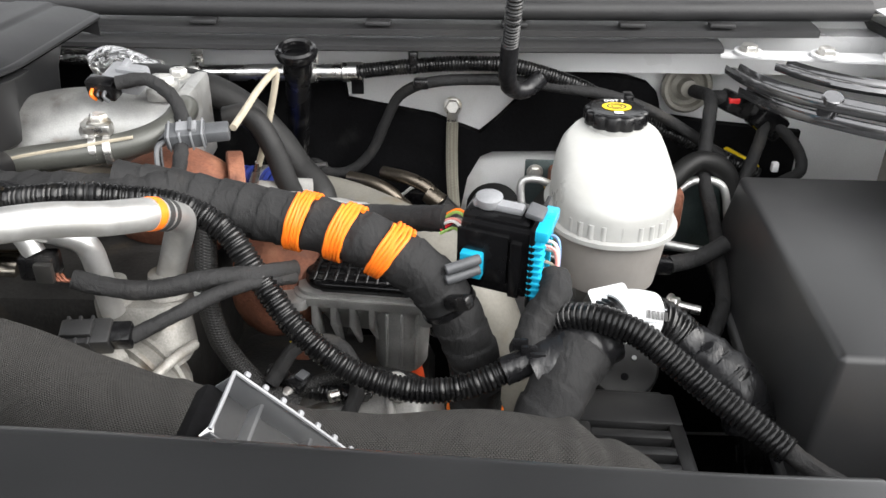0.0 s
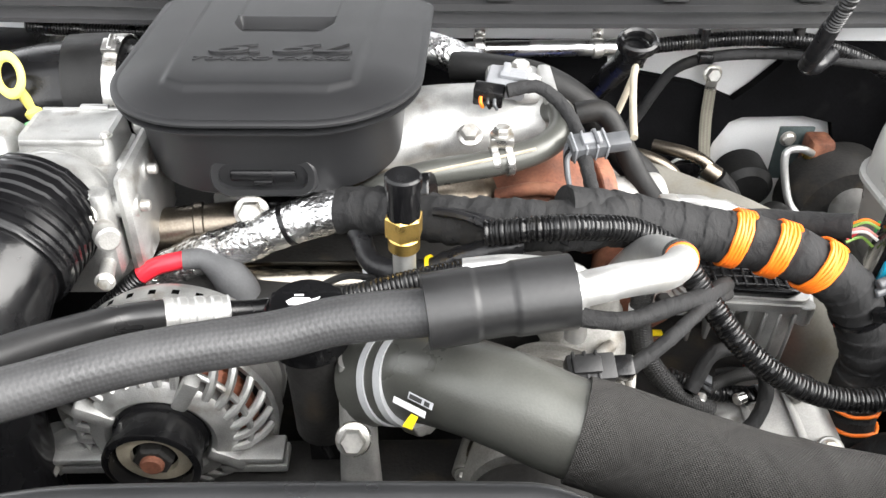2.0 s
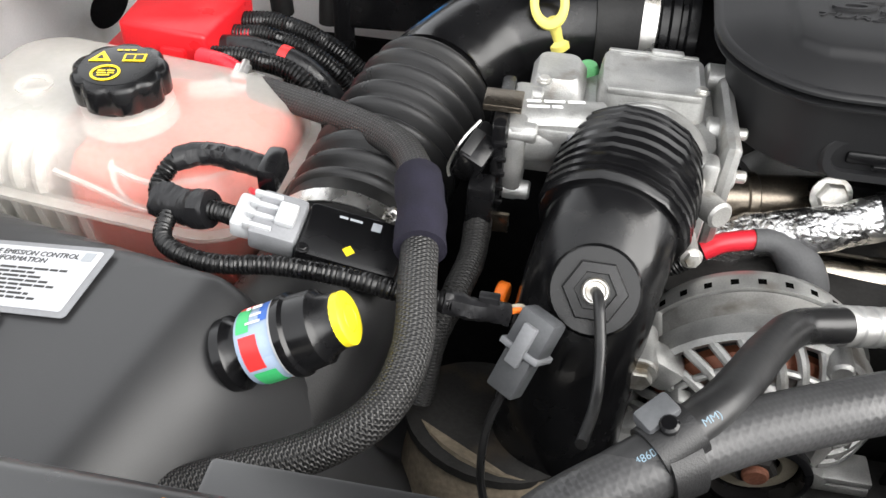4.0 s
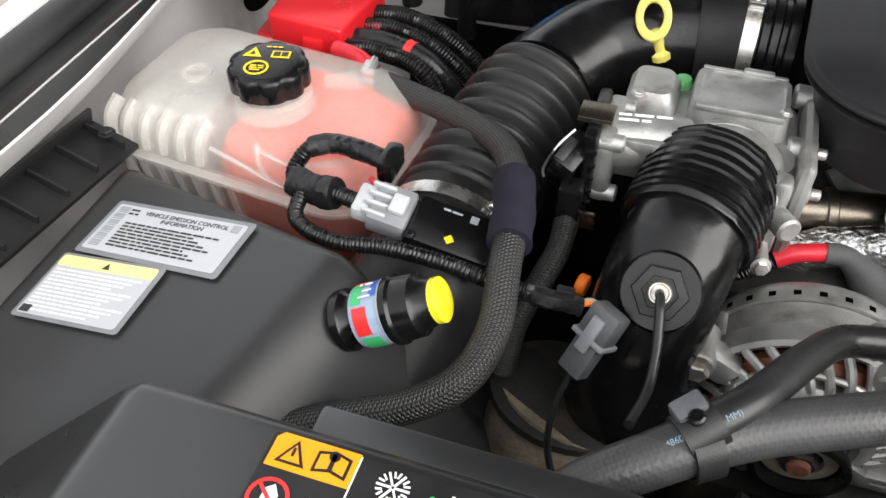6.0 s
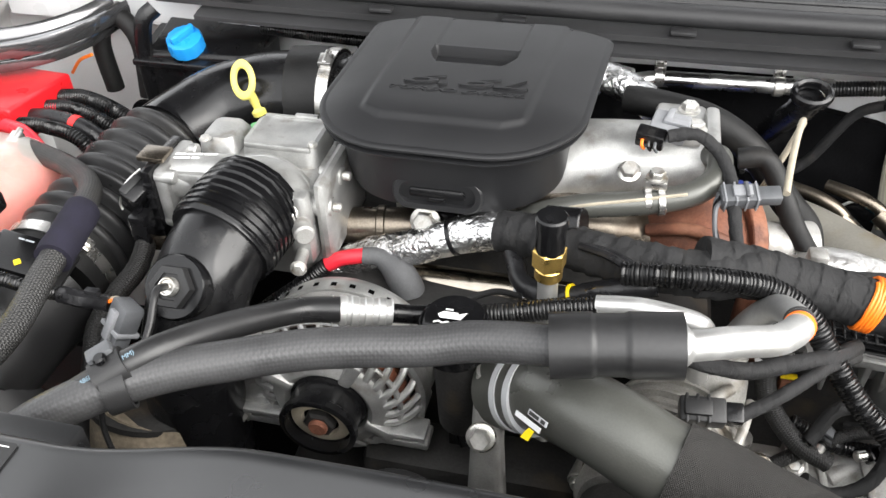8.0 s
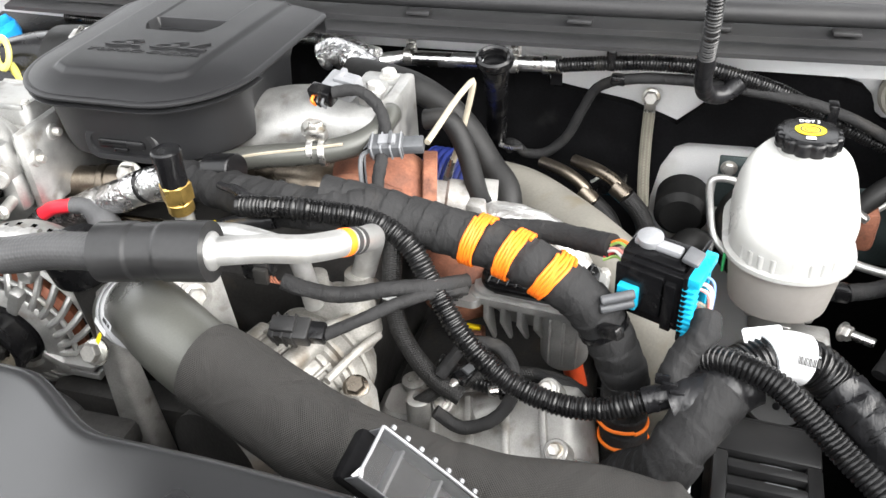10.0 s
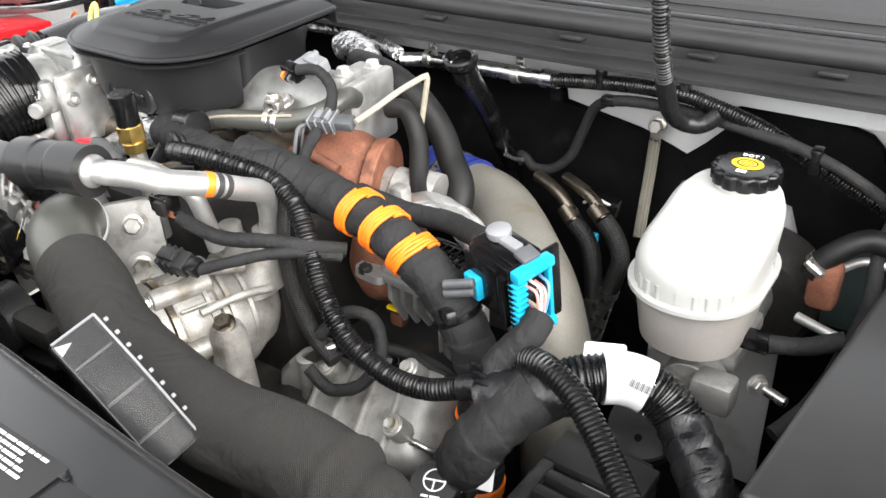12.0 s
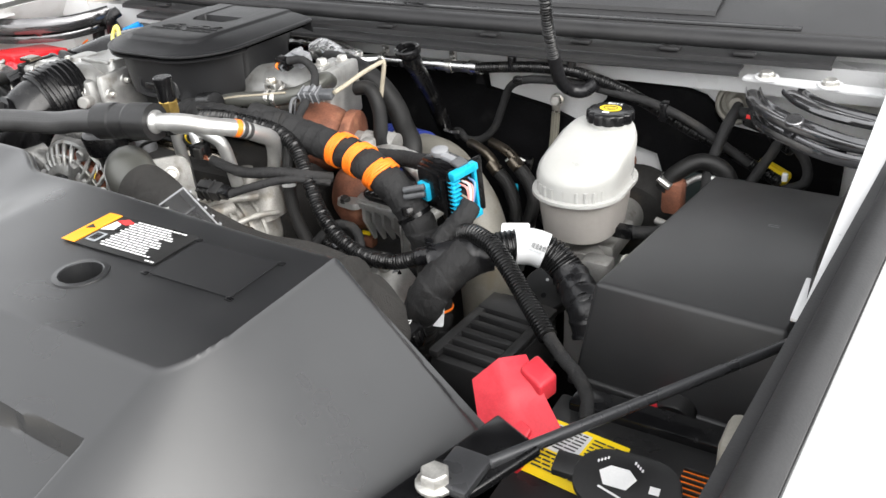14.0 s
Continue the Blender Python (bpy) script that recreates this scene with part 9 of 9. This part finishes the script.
# Slotted black box below the looms, mount disc, steering reservoir cap.
vx = thing("slotted_box", "black plastic box with slotted lid", "vent box", (0.22, 0.53, 1.1))
VM = axes((0.2085, 0.545, 1.203), (0.02, 0.05, 1), (1, -0.03, 0.0))
part("body", box(nb(), (0, 0.0, -0.046), (0.088, 0.150, 0.07), 0.006, VM), PLASTIC, vx)
part("back_plate", box(nb(), (0, 0.054, -0.005), (0.088, 0.042, 0.010), 0.003, VM), PLASTIC, vx)
for x in (-0.0375, 0.0375):
    part("rim", box(nb(), (x, -0.022, -0.005), (0.013, 0.110, 0.010), 0.003, VM), PLASTIC, vx)
for k in range(5):
    part("slat", box(nb(), (0, 0.0195 - 0.0198 * k, -0.005), (0.064, 0.0105, 0.010), 0.002, VM), PLASTIC, vx)
for k in range(4):
    part("insert", box(nb(), (0.008 + 0.004 * (k % 2), 0.0285 - 0.0198 * k, -0.0085), (0.026, 0.006, 0.004), 0.001, VM), GREYPL, vx)
part("lip", box(nb(), (0.0, 0.078, -0.010), (0.070, 0.006, 0.014), 0.002, VM), PLASTIC, vx)
md = thing("mount_disc", "black round mount disc with small holes", "mount", (0.215, 0.655, 1.18))
mm = axes((0.220, 0.662, 1.196), (0.0, -0.55, 0.84))
part("disc", lathe(nb(), [(0.030, -0.02), (0.032, -0.018), (0.032, -0.002), (0.030, 0.0)], mm, 36), PLASTIC, md)
# The larger hole is a black disc coloured as its shade.
for x, y, r in ((0.0, -0.012, 0.0035), (0.010, 0.006, 0.0022), (-0.003, 0.010, 0.002)):
    part("hole", lathe(nb(), [(r, 0.0), (r, 0.0006)], mm @ pose(x, y, 0), 14), FELT_AND_SHADE if r > 0.003 else LIGHTGREY, md)
ps = thing("steering_reservoir_cap", "black power steering cap with white steering wheel pictogram", "cap", (0.1095, 0.504, 1.18))
pm = axes((0.1095, 0.504, 1.200), (0.05, -0.35, 0.93), (1, 0.3, 0))
part("cap", lathe(nb(), [(0.021, -0.022), (0.022, -0.02), (0.022, 0.006), (0.020, 0.009), (0.012, 0.0095)], pm, 30), GLOSS, ps)
for k in range(16):
    part("grip_rib", box(nb(), (0.0222, 0, -0.006), (0.002, 0.004, 0.022), 0.0006, pm @ Matrix.Rotation(2 * math.pi * k / 16, 4, "Z"), 1), GLOSS, ps)
part("wheel_pictogram", lathe(nb(), [(0.0098, 0.0097), (0.0098, 0.0101), (0.0086, 0.0101), (0.0086, 0.0097)], pm @ pose(0, 0.003, 0), 28, cap=False), WPRINT, ps)
part("wheel_spoke", box(nb(), (0, 0.003, 0.0099), (0.017, 0.0013, 0.0003), 0, pm), WPRINT, ps)
part("wheel_spoke", box(nb(), (0, -0.0015, 0.0099), (0.0013, 0.008, 0.0003), 0, pm), WPRINT, ps)
bars([(-0.008, -0.012, 0.016, 0.002)], pm @ pose(0, 0, 0.0097), WPRINT, ps, "print")

# Grey boost pipe descending past the reservoir.
bp = thing("boost_pipe", "weathered grey alloy boost pipe bending downward", "pipe", (0.14, 0.68, 1.0))
EB = [(-0.130, 0.903, 1.2242), (-0.0681, 0.8822, 1.2283), (-0.0164, 0.8385, 1.2327), (0.029, 0.790, 1.2360), (0.069, 0.749, 1.2280), (0.0945, 0.726, 1.190), (0.106, 0.720, 1.13), (0.110, 0.718, 1.0)]
part("pipe", tube(nb(), EB, 0.035, 40, 0.005, lambda s, a, n: 0.0425 - 0.0025 * step01(s, 0.02, 0.17)), GREYPIPE, bp)
part("bead", tube(nb(), [(-0.122, 0.9010, 1.2246), (-0.118, 0.8998, 1.2250), (-0.114, 0.8985, 1.2254)], 0.0445, 40, 0.002), STEEL, bp)
fs2 = thing("turbo_heat_shield", "crumpled silver heat shield beside the turbocharger", "heat shield", (-0.03, 0.72, 1.3))
part("shield", tube(nb(), [(-0.100, 0.742, 1.292), (-0.060, 0.736, 1.306), (-0.018, 0.728, 1.305), (0.012, 0.722, 1.290), (0.028, 0.715, 1.268)], 0.018, 20, 0.004, wound(0.018, 0.04, 0.0006, 0.003, 5.0), flat=0.6), FOIL_DULL, fs2)

# Actuator casting with black grille below the harness.
ca = thing("turbo_actuator", "grey cast aluminium actuator with black finned lid", "actuator", (0.0, 0.68, 1.2))
CM = axes((-0.007, 0.694, 1.258), (0.03, -0.02, 1), (1, -0.06, 0.0))
part("case", loft(nb(), rings_of([(-0.044, 0.056, 0.038, 0.012, -0.008, 0.008), (-0.026, 0.078, 0.050, 0.014, -0.006, 0.006), (-0.010, 0.104, 0.066, 0.014, -0.003, 0), (-0.002, 0.112, 0.072, 0.012, -0.002, 0)], CM)), ALU_SAND, ca)
part("flange", slab(nb(), rrect(0.126, 0.080, 0.016), -0.004, 0.004, CM, 0.0015), ALU_SAND, ca)
part("gasket_rim", slab(nb(), rrect(0.119, 0.074, 0.015), 0.004, 0.008, CM, 0.001), ALU_SAND, ca)
part("lid", slab(nb(), rrect(0.108, 0.068, 0.018), 0.008, 0.015, CM, 0.003), GLOSS, ca, "black meshed lid")
for k in range(11):
    part("lid_fin", box(nb(), (-0.045 + 0.009 * k, 0, 0.0155), (0.0028, 0.058, 0.003), 0.0008, CM, 1), GLOSS, ca)
for k in range(6):
    part("lid_fin", box(nb(), (0, -0.026 + 0.0105 * k, 0.0152), (0.098, 0.0024, 0.0026), 0.0008, CM, 1), GLOSS, ca)
for k in range(4):
    rib = nb()
    loft(rib, rings_of([(-0.056 + 0.004 * k, 0.0035, 0.006, 0.001, -0.038 + 0.0165 * k, -0.024), (-0.022, 0.0055, 0.020, 0.0015, -0.043 + 0.0165 * k, -0.030), (-0.004, 0.0060, 0.016, 0.0015, -0.043 + 0.0165 * k, -0.031)], CM))
    part("rib", rib, ALU_SAND, ca)
part("barrel", lathe(nb(), [(0.012, -0.074), (0.021, -0.072), (0.0235, -0.067), (0.0255, -0.012), (0.0255, -0.004)], CM @ pose(0.031, -0.014, 0), 30), ALU_SAND, ca)
for k in range(3):
    part("rib", box(nb(), (0.020 + 0.013 * k, -0.039, -0.034), (0.0028, 0.004, 0.056), 0.001, CM, 1), ALU_SAND, ca)
part("boss", rod(nb(), CM @ Vector((0.054, -0.034, -0.016)), CM @ Vector((0.054, -0.034, 0.004)), 0.0085, 18, 0.001), ALU_SAND, ca)
part("ear", loft(nb(), rings_of([(-0.006, 0.040, 0.030, 0.010, -0.068, -0.032), (0.002, 0.038, 0.028, 0.010, -0.068, -0.032)], CM)), ALU_SAND, ca)
bolt(ca, CM @ Vector((-0.073, -0.040, 0.002)), CM.to_3x3() @ Vector((0, -0.3, 1)), 0.006, 0.006, IRON)
part("red_rod", tube(nb(), [CM @ Vector((0.036, -0.010, -0.070)), CM @ Vector((0.042, -0.008, -0.098)), CM @ Vector((0.050, -0.004, -0.135))], 0.0105, 18, 0.004), M("orange-red coated rod", (0.62, 0.075, 0.02), 0.5, var=0.15, bump=0.2), ca, "orange-red rod below the barrel")
for x, y in ((-0.054, 0.032), (0.056, 0.032)):
    bolt(ca, CM @ Vector((x, y, 0.004)), CM.to_3x3() @ Vector((0, 0, 1)), 0.005, 0.005)

# Compressor and castings in front of the head.
co = thing("ac_compressor", "dull cast aluminium air-conditioning compressor", "compressor", (-0.13, 0.54, 1.2))
XM = axes((-0.212, 0.470, 1.238), (0.27, 0.96, -0.06), (0, 0, 1))
part("front_head", lathe(nb(), [(0.030, -0.012), (0.050, -0.008), (0.056, 0.0), (0.056, 0.022), (0.052, 0.024)], XM, 44), ALU_OLD, co)
part("joint", lathe(nb(), [(0.054, 0.023), (0.058, 0.024), (0.058, 0.030), (0.054, 0.031)], XM, 44, cap=False), HEATED, co)
part("barrel", lathe(nb(), [(0.053, 0.030), (0.056, 0.034), (0.056, 0.064), (0.053, 0.066), (0.053, 0.070), (0.057, 0.072), (0.056, 0.100), (0.045, 0.118), (0.02, 0.122)], XM, 44), ALU_OLD, co)
for k in range(6):
    f = XM @ Matrix.Rotation(2 * math.pi * k / 6 + 0.35, 4, "Z")
    part("lug", rod(nb(), f @ Vector((0.057, 0, 0.014)), f @ Vector((0.057, 0, 0.072)), 0.0105, 14), ALU_OLD, co)
    bolt(co, f @ Vector((0.057, 0, 0.014)), f.to_3x3() @ Vector((0, 0, -1)), 0.006, 0.006)
part("port_head", loft(nb(), rings_of([(1.262, 0.070, 0.060, 0.024, -0.168, 0.582), (1.286, 0.064, 0.048, 0.022, -0.166, 0.586), (1.300, 0.052, 0.034, 0.016, -0.164, 0.590), (1.303, 0.044, 0.028, 0.013, -0.164, 0.590)])), ALU_OLD, co)
part("swirl_housing", lump(nb(), (-0.186, 0.560, 1.236), 0.052, 0.058, 0.050, None, 0.10, 6), ALU_OLD, co)
for x, y, r in ((-0.153, 0.600, 1.0), (-0.190, 0.588, 0.85)):
    part("port_ring", lathe(nb(), [(0.016 * r, 1.288), (0.0175 * r, 1.292), (0.0175 * r, 1.304), (0.014 * r, 1.308), (0.013 * r, 1.320)], pose(x, y, 0), 28), ALU_OLD, co)
part("head_rib", tube(nb(), [(-0.205, 0.512, 1.288), (-0.180, 0.535, 1.296), (-0.150, 0.565, 1.296)], 0.005, 10, 0.004), ALU_OLD, co)
part("head_rib", tube(nb(), [(-0.150, 0.505, 1.278), (-0.138, 0.540, 1.280), (-0.130, 0.575, 1.272)], 0.004, 10, 0.004), ALU_OLD, co)
part("ear", loft(nb(), rings_of([(1.18, 0.034, 0.034, 0.008, -0.130, 0.512), (1.258, 0.030, 0.030, 0.010, -0.128, 0.513), (1.269, 0.024, 0.024, 0.009, -0.1275, 0.513)])), ALU_OLD, co)
for k, (d, r) in enumerate(((0.034, 0.0545), (0.052, 0.056), (0.071, 0.0535))):
    part("cast_ring", lathe(nb(), [(r - 0.004, d), (r + 0.0035, d + 0.001), (r + 0.0035, d + 0.005), (r - 0.004, d + 0.006)], axes((-0.207, 0.497, 1.238), (0.30, 0.95, -0.03), (0, 0, 1)), 48, cap=False), ALU_OLD, co)
part("belt_clutch", lathe(nb(), [(0.020, -0.040), (0.046, -0.038), (0.047, -0.014), (0.030, -0.010)], XM, 40), IRON, co)
for k in range(10):
    f = XM @ Matrix.Rotation(2 * math.pi * k / 10 + 0.1, 4, "Z")
    part("barrel_rib", box(nb(), (0.0575, 0, 0.050), (0.004, 0.004, 0.034), 0.0012, f, 1), ALU_OLD, co)
bolt(co, (-0.1275, 0.511, 1.270), (0.1, -0.4, 0.9), 0.0085, 0.009, HEATED)
pc = thing("compressor_plug", "dark connector with cables over the compressor", "connector", (-0.18, 0.52, 1.31))
pm2 = axes((-0.178, 0.512, 1.322), (0, -0.4, 0.92), (1, 0.1, -0.05))
part("shell", box(nb(), (0, 0, 0), (0.034, 0.020, 0.016), 0.002, pm2), PLASTIC, pc)
part("latch", box(nb(), (-0.004, 0, 0.010), (0.02, 0.012, 0.005), 0.001, pm2), PLASTIC, pc)
for k in range(3):
    part("rib", box(nb(), (-0.012 + 0.008 * k, 0, 0.0), (0.002, 0.0225, 0.0185), 0.0005, pm2), PLASTIC, pc)
part("nose", box(nb(), (0.023, 0, 0), (0.014, 0.016, 0.013), 0.002, pm2), GLOSS, pc)
part("cable", tube(nb(), [(-0.150, 0.515, 1.320), (-0.125, 0.530, 1.328), (-0.10, 0.552, 1.332), (-0.08, 0.575, 1.328), (-0.055, 0.600, 1.318)], 0.0052, 12, 0.003, wound(0.0052, 0.01, 0.0004, 0.0005)), TAPE, pc)
part("cable", tube(nb(), [(-0.192, 0.536, 1.352), (-0.175, 0.538, 1.346), (-0.145, 0.546, 1.338), (-0.11, 0.562, 1.338), (-0.08, 0.580, 1.332), (-0.055, 0.606, 1.322)], 0.0068, 12, 0.003, wound(0.0068, 0.01, 0.0004, 0.0008)), TAPE, pc)
for k in range(3):
    part("bare_wire", tube(nb(), [(-0.203 + 0.003 * k, 0.533, 1.358), (-0.199 + 0.003 * k, 0.531, 1.354), (-0.192 + 0.002 * k, 0.535, 1.352)], 0.0011, 6, 0.003), COPPER, pc)
part("pressure_plug", box(nb(), (-0.212, 0.538, 1.362), (0.024, 0.018, 0.018), 0.003, None), GLOSS, pc)
part("pressure_plug_clip", box(nb(), (-0.205, 0.527, 1.362), (0.012, 0.005, 0.014), 0.001, None), PLASTIC, pc)
vd = thing("vertical_loom", "black braided loom dropping beside the turbocharger", "wiring loom", (-0.10, 0.60, 1.27))
part("braid", tube(nb(), [(-0.118, 0.606, 1.368), (-0.121, 0.600, 1.33), (-0.122, 0.595, 1.30), (-0.112, 0.588, 1.262), (-0.085, 0.578, 1.23), (-0.055, 0.572, 1.215)], 0.0085, 16, 0.004, wound(0.0085, 0.02, 0.0002, 0.0006)), BRAID2, vd)
part("white_band", band(nb(), [(-0.121, 0.600, 1.33), (-0.122, 0.595, 1.30), (-0.112, 0.588, 1.262)], 0.0088, 0.022, 0.028), WPRINT, vd)
lp = thing("injector_cable", "black taped injector cable with yellow and red clips", "cable", (-0.03, 0.58, 1.22))
part("cable", tube(nb(), [(-0.075, 0.575, 1.235), (-0.055, 0.595, 1.258), (-0.025, 0.60, 1.256), (-0.008, 0.585, 1.232), (-0.02, 0.565, 1.206), (-0.05, 0.555, 1.195), (-0.075, 0.555, 1.21)], 0.006, 12, 0.003, wound(0.006, 0.012, 0.0004, 0.0008)), TAPE, lp)
part("red_clip", box(nb(), (-0.072, 0.692, 1.184), (0.017, 0.015, 0.018), 0.004), RUST, lp)
part("yellow_clip", box(nb(), (-0.074, 0.686, 1.199), (0.016, 0.006, 0.004), 0.001), YELLOW2, lp)
iw = thing("injector_looms", "black injector wiring looms with small grey plugs over the cylinder head", "wiring loom", (0.0, 0.59, 1.2))
part("conduit", tube(nb(), [(-0.085, 0.604, 1.225), (-0.045, 0.596, 1.212), (-0.005, 0.600, 1.205), (0.040, 0.604, 1.192), (0.062, 0.606, 1.150), (0.060, 0.61, 1.09)], 0.0075, 14, 0.0011, ribbed(0.0075, 0.0011, 0.0036)), CONDUIT, iw)
part("braid", tube(nb(), [(-0.105, 0.575, 1.188), (-0.070, 0.585, 1.214), (-0.02, 0.612, 1.216), (0.03, 0.622, 1.206), (0.06, 0.63, 1.17)], 0.0062, 14, 0.003), BRAID2, iw)
part("cable", tube(nb(), [(-0.03, 0.63, 1.20), (0.0, 0.618, 1.214), (0.028, 0.612, 1.213), (0.050, 0.618, 1.200), (0.055, 0.63, 1.16)], 0.005, 12, 0.003, wound(0.005, 0.01, 0.0004, 0.0006)), TAPE, iw)
for o, a in (((-0.012, 0.590, 1.216), 25), ((0.034, 0.598, 1.206), -35), ((-0.058, 0.592, 1.222), 70)):
    f = pose(o[0], o[1], o[2], 20, 10, a)
    plug_body = part("plug", box(nb(), (0, 0, 0), (0.024, 0.014, 0.013), 0.002, f), GLOSS, iw)
    part("plug_latch", box(nb(), (0.003, 0, 0.0078), (0.012, 0.008, 0.003), 0.0008, f), DARKGREY, plug_body)
    part("plug_nut", rod(nb(), f @ Vector((-0.012, 0, 0)), f @ Vector((-0.022, 0, -0.002)), 0.005, 12), STEEL, iw)
vc = thing("valve_cover", "cast aluminium valve cover with bosses and bolts", "valve cover", (0.0, 0.54, 1.17))
VV = axes((-0.020, 0.566, 1.172), (-0.25, -0.5, 0.83), (1, 0.12, 0.25))
part("shell", loft(nb(), rings_of([(-0.04, 0.165, 0.11, 0.02, 0, 0), (-0.006, 0.16, 0.105, 0.02, 0, 0), (0.006, 0.145, 0.088, 0.018, 0, 0), (0.010, 0.13, 0.075, 0.016, 0, 0)], VV)), ALU, vc)
for k in range(4):
    part("rib", box(nb(), (-0.06 + 0.036 * k, 0.0, 0.012), (0.007, 0.085, 0.008), 0.002, VV), ALU, vc)
for x, y in ((-0.062, -0.03), (-0.045, 0.035), (0.03, -0.042), (0.062, -0.02), (0.058, 0.035)):
    part("boss", rod(nb(), VV @ Vector((x, y, 0)), VV @ Vector((x, y, 0.026)), 0.011, 18), ALU, vc)
    bolt(vc, VV @ Vector((x, y, 0.026)), VV.to_3x3() @ Vector((0, 0, 1)), 0.006, 0.006)
for a, b in (((-0.068, 0.612, 1.166), (-0.033, 0.632, 1.186)), ((-0.046, 0.584, 1.178), (-0.010, 0.600, 1.192))):
    part("outlet_stub", rod(nb(), a, b, 0.0115, 18, 0.002), ALU, vc)
    # Bore drawn as a black disc, its shade put into the colour.
    part("stub_bore", lathe(nb(), [(0.006, 0), (0.006, 0.0008)], axes(b, Vector(b) - Vector(a)), 16), SHADE_BLACK, vc)
part("stub_web", box(nb(), (-0.055, 0.605, 1.150), (0.05, 0.05, 0.05), 0.008), ALU, vc)
il = thing("injector_line", "bent steel injector line", "pipe", (0.04, 0.55, 1.2))
part("line", tube(nb(), [(0.035, 0.55, 1.175), (0.055, 0.545, 1.188), (0.074, 0.55, 1.18), (0.08, 0.565, 1.15), (0.07, 0.58, 1.12)], 0.0035, 10, 0.003), STEEL, il)
mb = thing("mount_bracket", "dull cast bracket with threaded bosses by the charge pipe", "bracket", (-0.05, 0.52, 1.2))
part("arm", loft(nb(), rings_of([(1.12, 0.085, 0.06, 0.012, -0.110, 0.600), (1.158, 0.08, 0.05, 0.012, -0.108, 0.600), (1.170, 0.065, 0.04, 0.012, -0.106, 0.600)])), ALU, mb)
for x, y, dz in ((-0.099, 0.578, 0.0), (-0.1185, 0.6205, -0.022)):
    part("boss", lathe(nb(), [(0.0125, 1.13), (0.012, 1.198), (0.010, 1.1995), (0.0055, 1.1995), (0.005, 1.193)], pose(x, y, dz), 22), ALU, mb)

# Clear fuse cover clipped to the radiator cover.
cf = thing("clear_fuse_cover", "clear grey plastic fuse cover with toothed edge", "fuse cover", (0.0, 0.33, 1.38))
FM = axes((-0.006, 0.3395, 1.374), (0.72, -0.25, 0.65), (0.68, 0.07, -0.73))
part("tray", box(nb(), (0, 0, -0.012), (0.108, 0.034, 0.012), 0.004, FM), FELT_AND_SHADE, cf)
part("lid", slab(nb(), rrect(0.104, 0.032, 0.006), 0.0085, 0.0100, FM, 0.0005), CLEAR, cf, "clear grey lid")
for y in (-0.0155, 0.0155):
    part("lid_wall", box(nb(), (0, y, 0.001), (0.100, 0.0012, 0.0148), 0.0004, FM), DARKGREY, cf)
for k in range(3):
    part("cell_wall", box(nb(), (-0.03 + 0.03 * k, 0, 0.0), (0.002, 0.028, 0.010), 0.0005, FM), DARKGREY, cf)
for k in range(9):
    part("tooth", box(nb(), (-0.044 + 0.0108 * k, 0.0195, 0.008), (0.003, 0.003, 0.0025), 0.0008, FM), GREYPL, cf)
part("edge", tube(nb(), [FM @ Vector((-0.051, 0.0155, 0.010)), FM @ Vector((0.0, 0.0160, 0.0105)), FM @ Vector((0.051, 0.0155, 0.010))], 0.0010, 6, 0.01), GREYPL, cf)
part("edge", tube(nb(), [FM @ Vector((-0.051, -0.0155, 0.010)), FM @ Vector((-0.051, 0.0, 0.0105)), FM @ Vector((-0.051, 0.0155, 0.010))], 0.0010, 6, 0.01), GREYPL, cf)
plate([(-0.050, -0.014), (-0.042, -0.014), (-0.046, -0.004)], FM, WPRINT, cf, "white_triangle", -0.001)

# Pieces that belong to a part of their thing hang below that part.
SUBPARTS = {"latch": ("shell", "body", "upper_shell", "module"), "nose": ("shell",), "lever_hub": ("lever",), "lever_grip": ("lever",), "clip_window": ("cyan_clip",), "cyan_tooth": ("cyan_frame",), "lid_fin": ("lid",), "tie_head": ("tie",), "clamp_ear": ("clamp", "clamp_band"), "washer": ("mounting_plate", "alloy_post"), "cap_grip": ("cap",), "triangle_inside": ("warning_triangle",), "manual_inside": ("manual_pictogram",), "cell_wall": ("lid",), "tooth": ("tray",), "grip": ("cap",), "grip_rib": ("cap",), "spot_face": ("plate",), "fin": ("body",), "flange_boss": ("rear_flange",), "block_rib": ("top_block",), "print": ("backing", "label", "yellow_label"), "barcode": ("label", "backing"), "latch_tab": ("latch",), "seam": ("pipe",), "white_panel": ("yellow_label",), "boss": ("shell", "arm")}
for ob in list(scene.objects):
    mains = SUBPARTS.get(ob.name.split(".")[0])
    if mains and ob.parent and ob.parent.type == "EMPTY":
        for mate in ob.parent.children:
            if mate.type == "MESH" and mate.name.split(".")[0] in mains and mate is not ob:
                ob.parent = mate
                ob.matrix_parent_inverse = world_of(mate).inverted()
                break
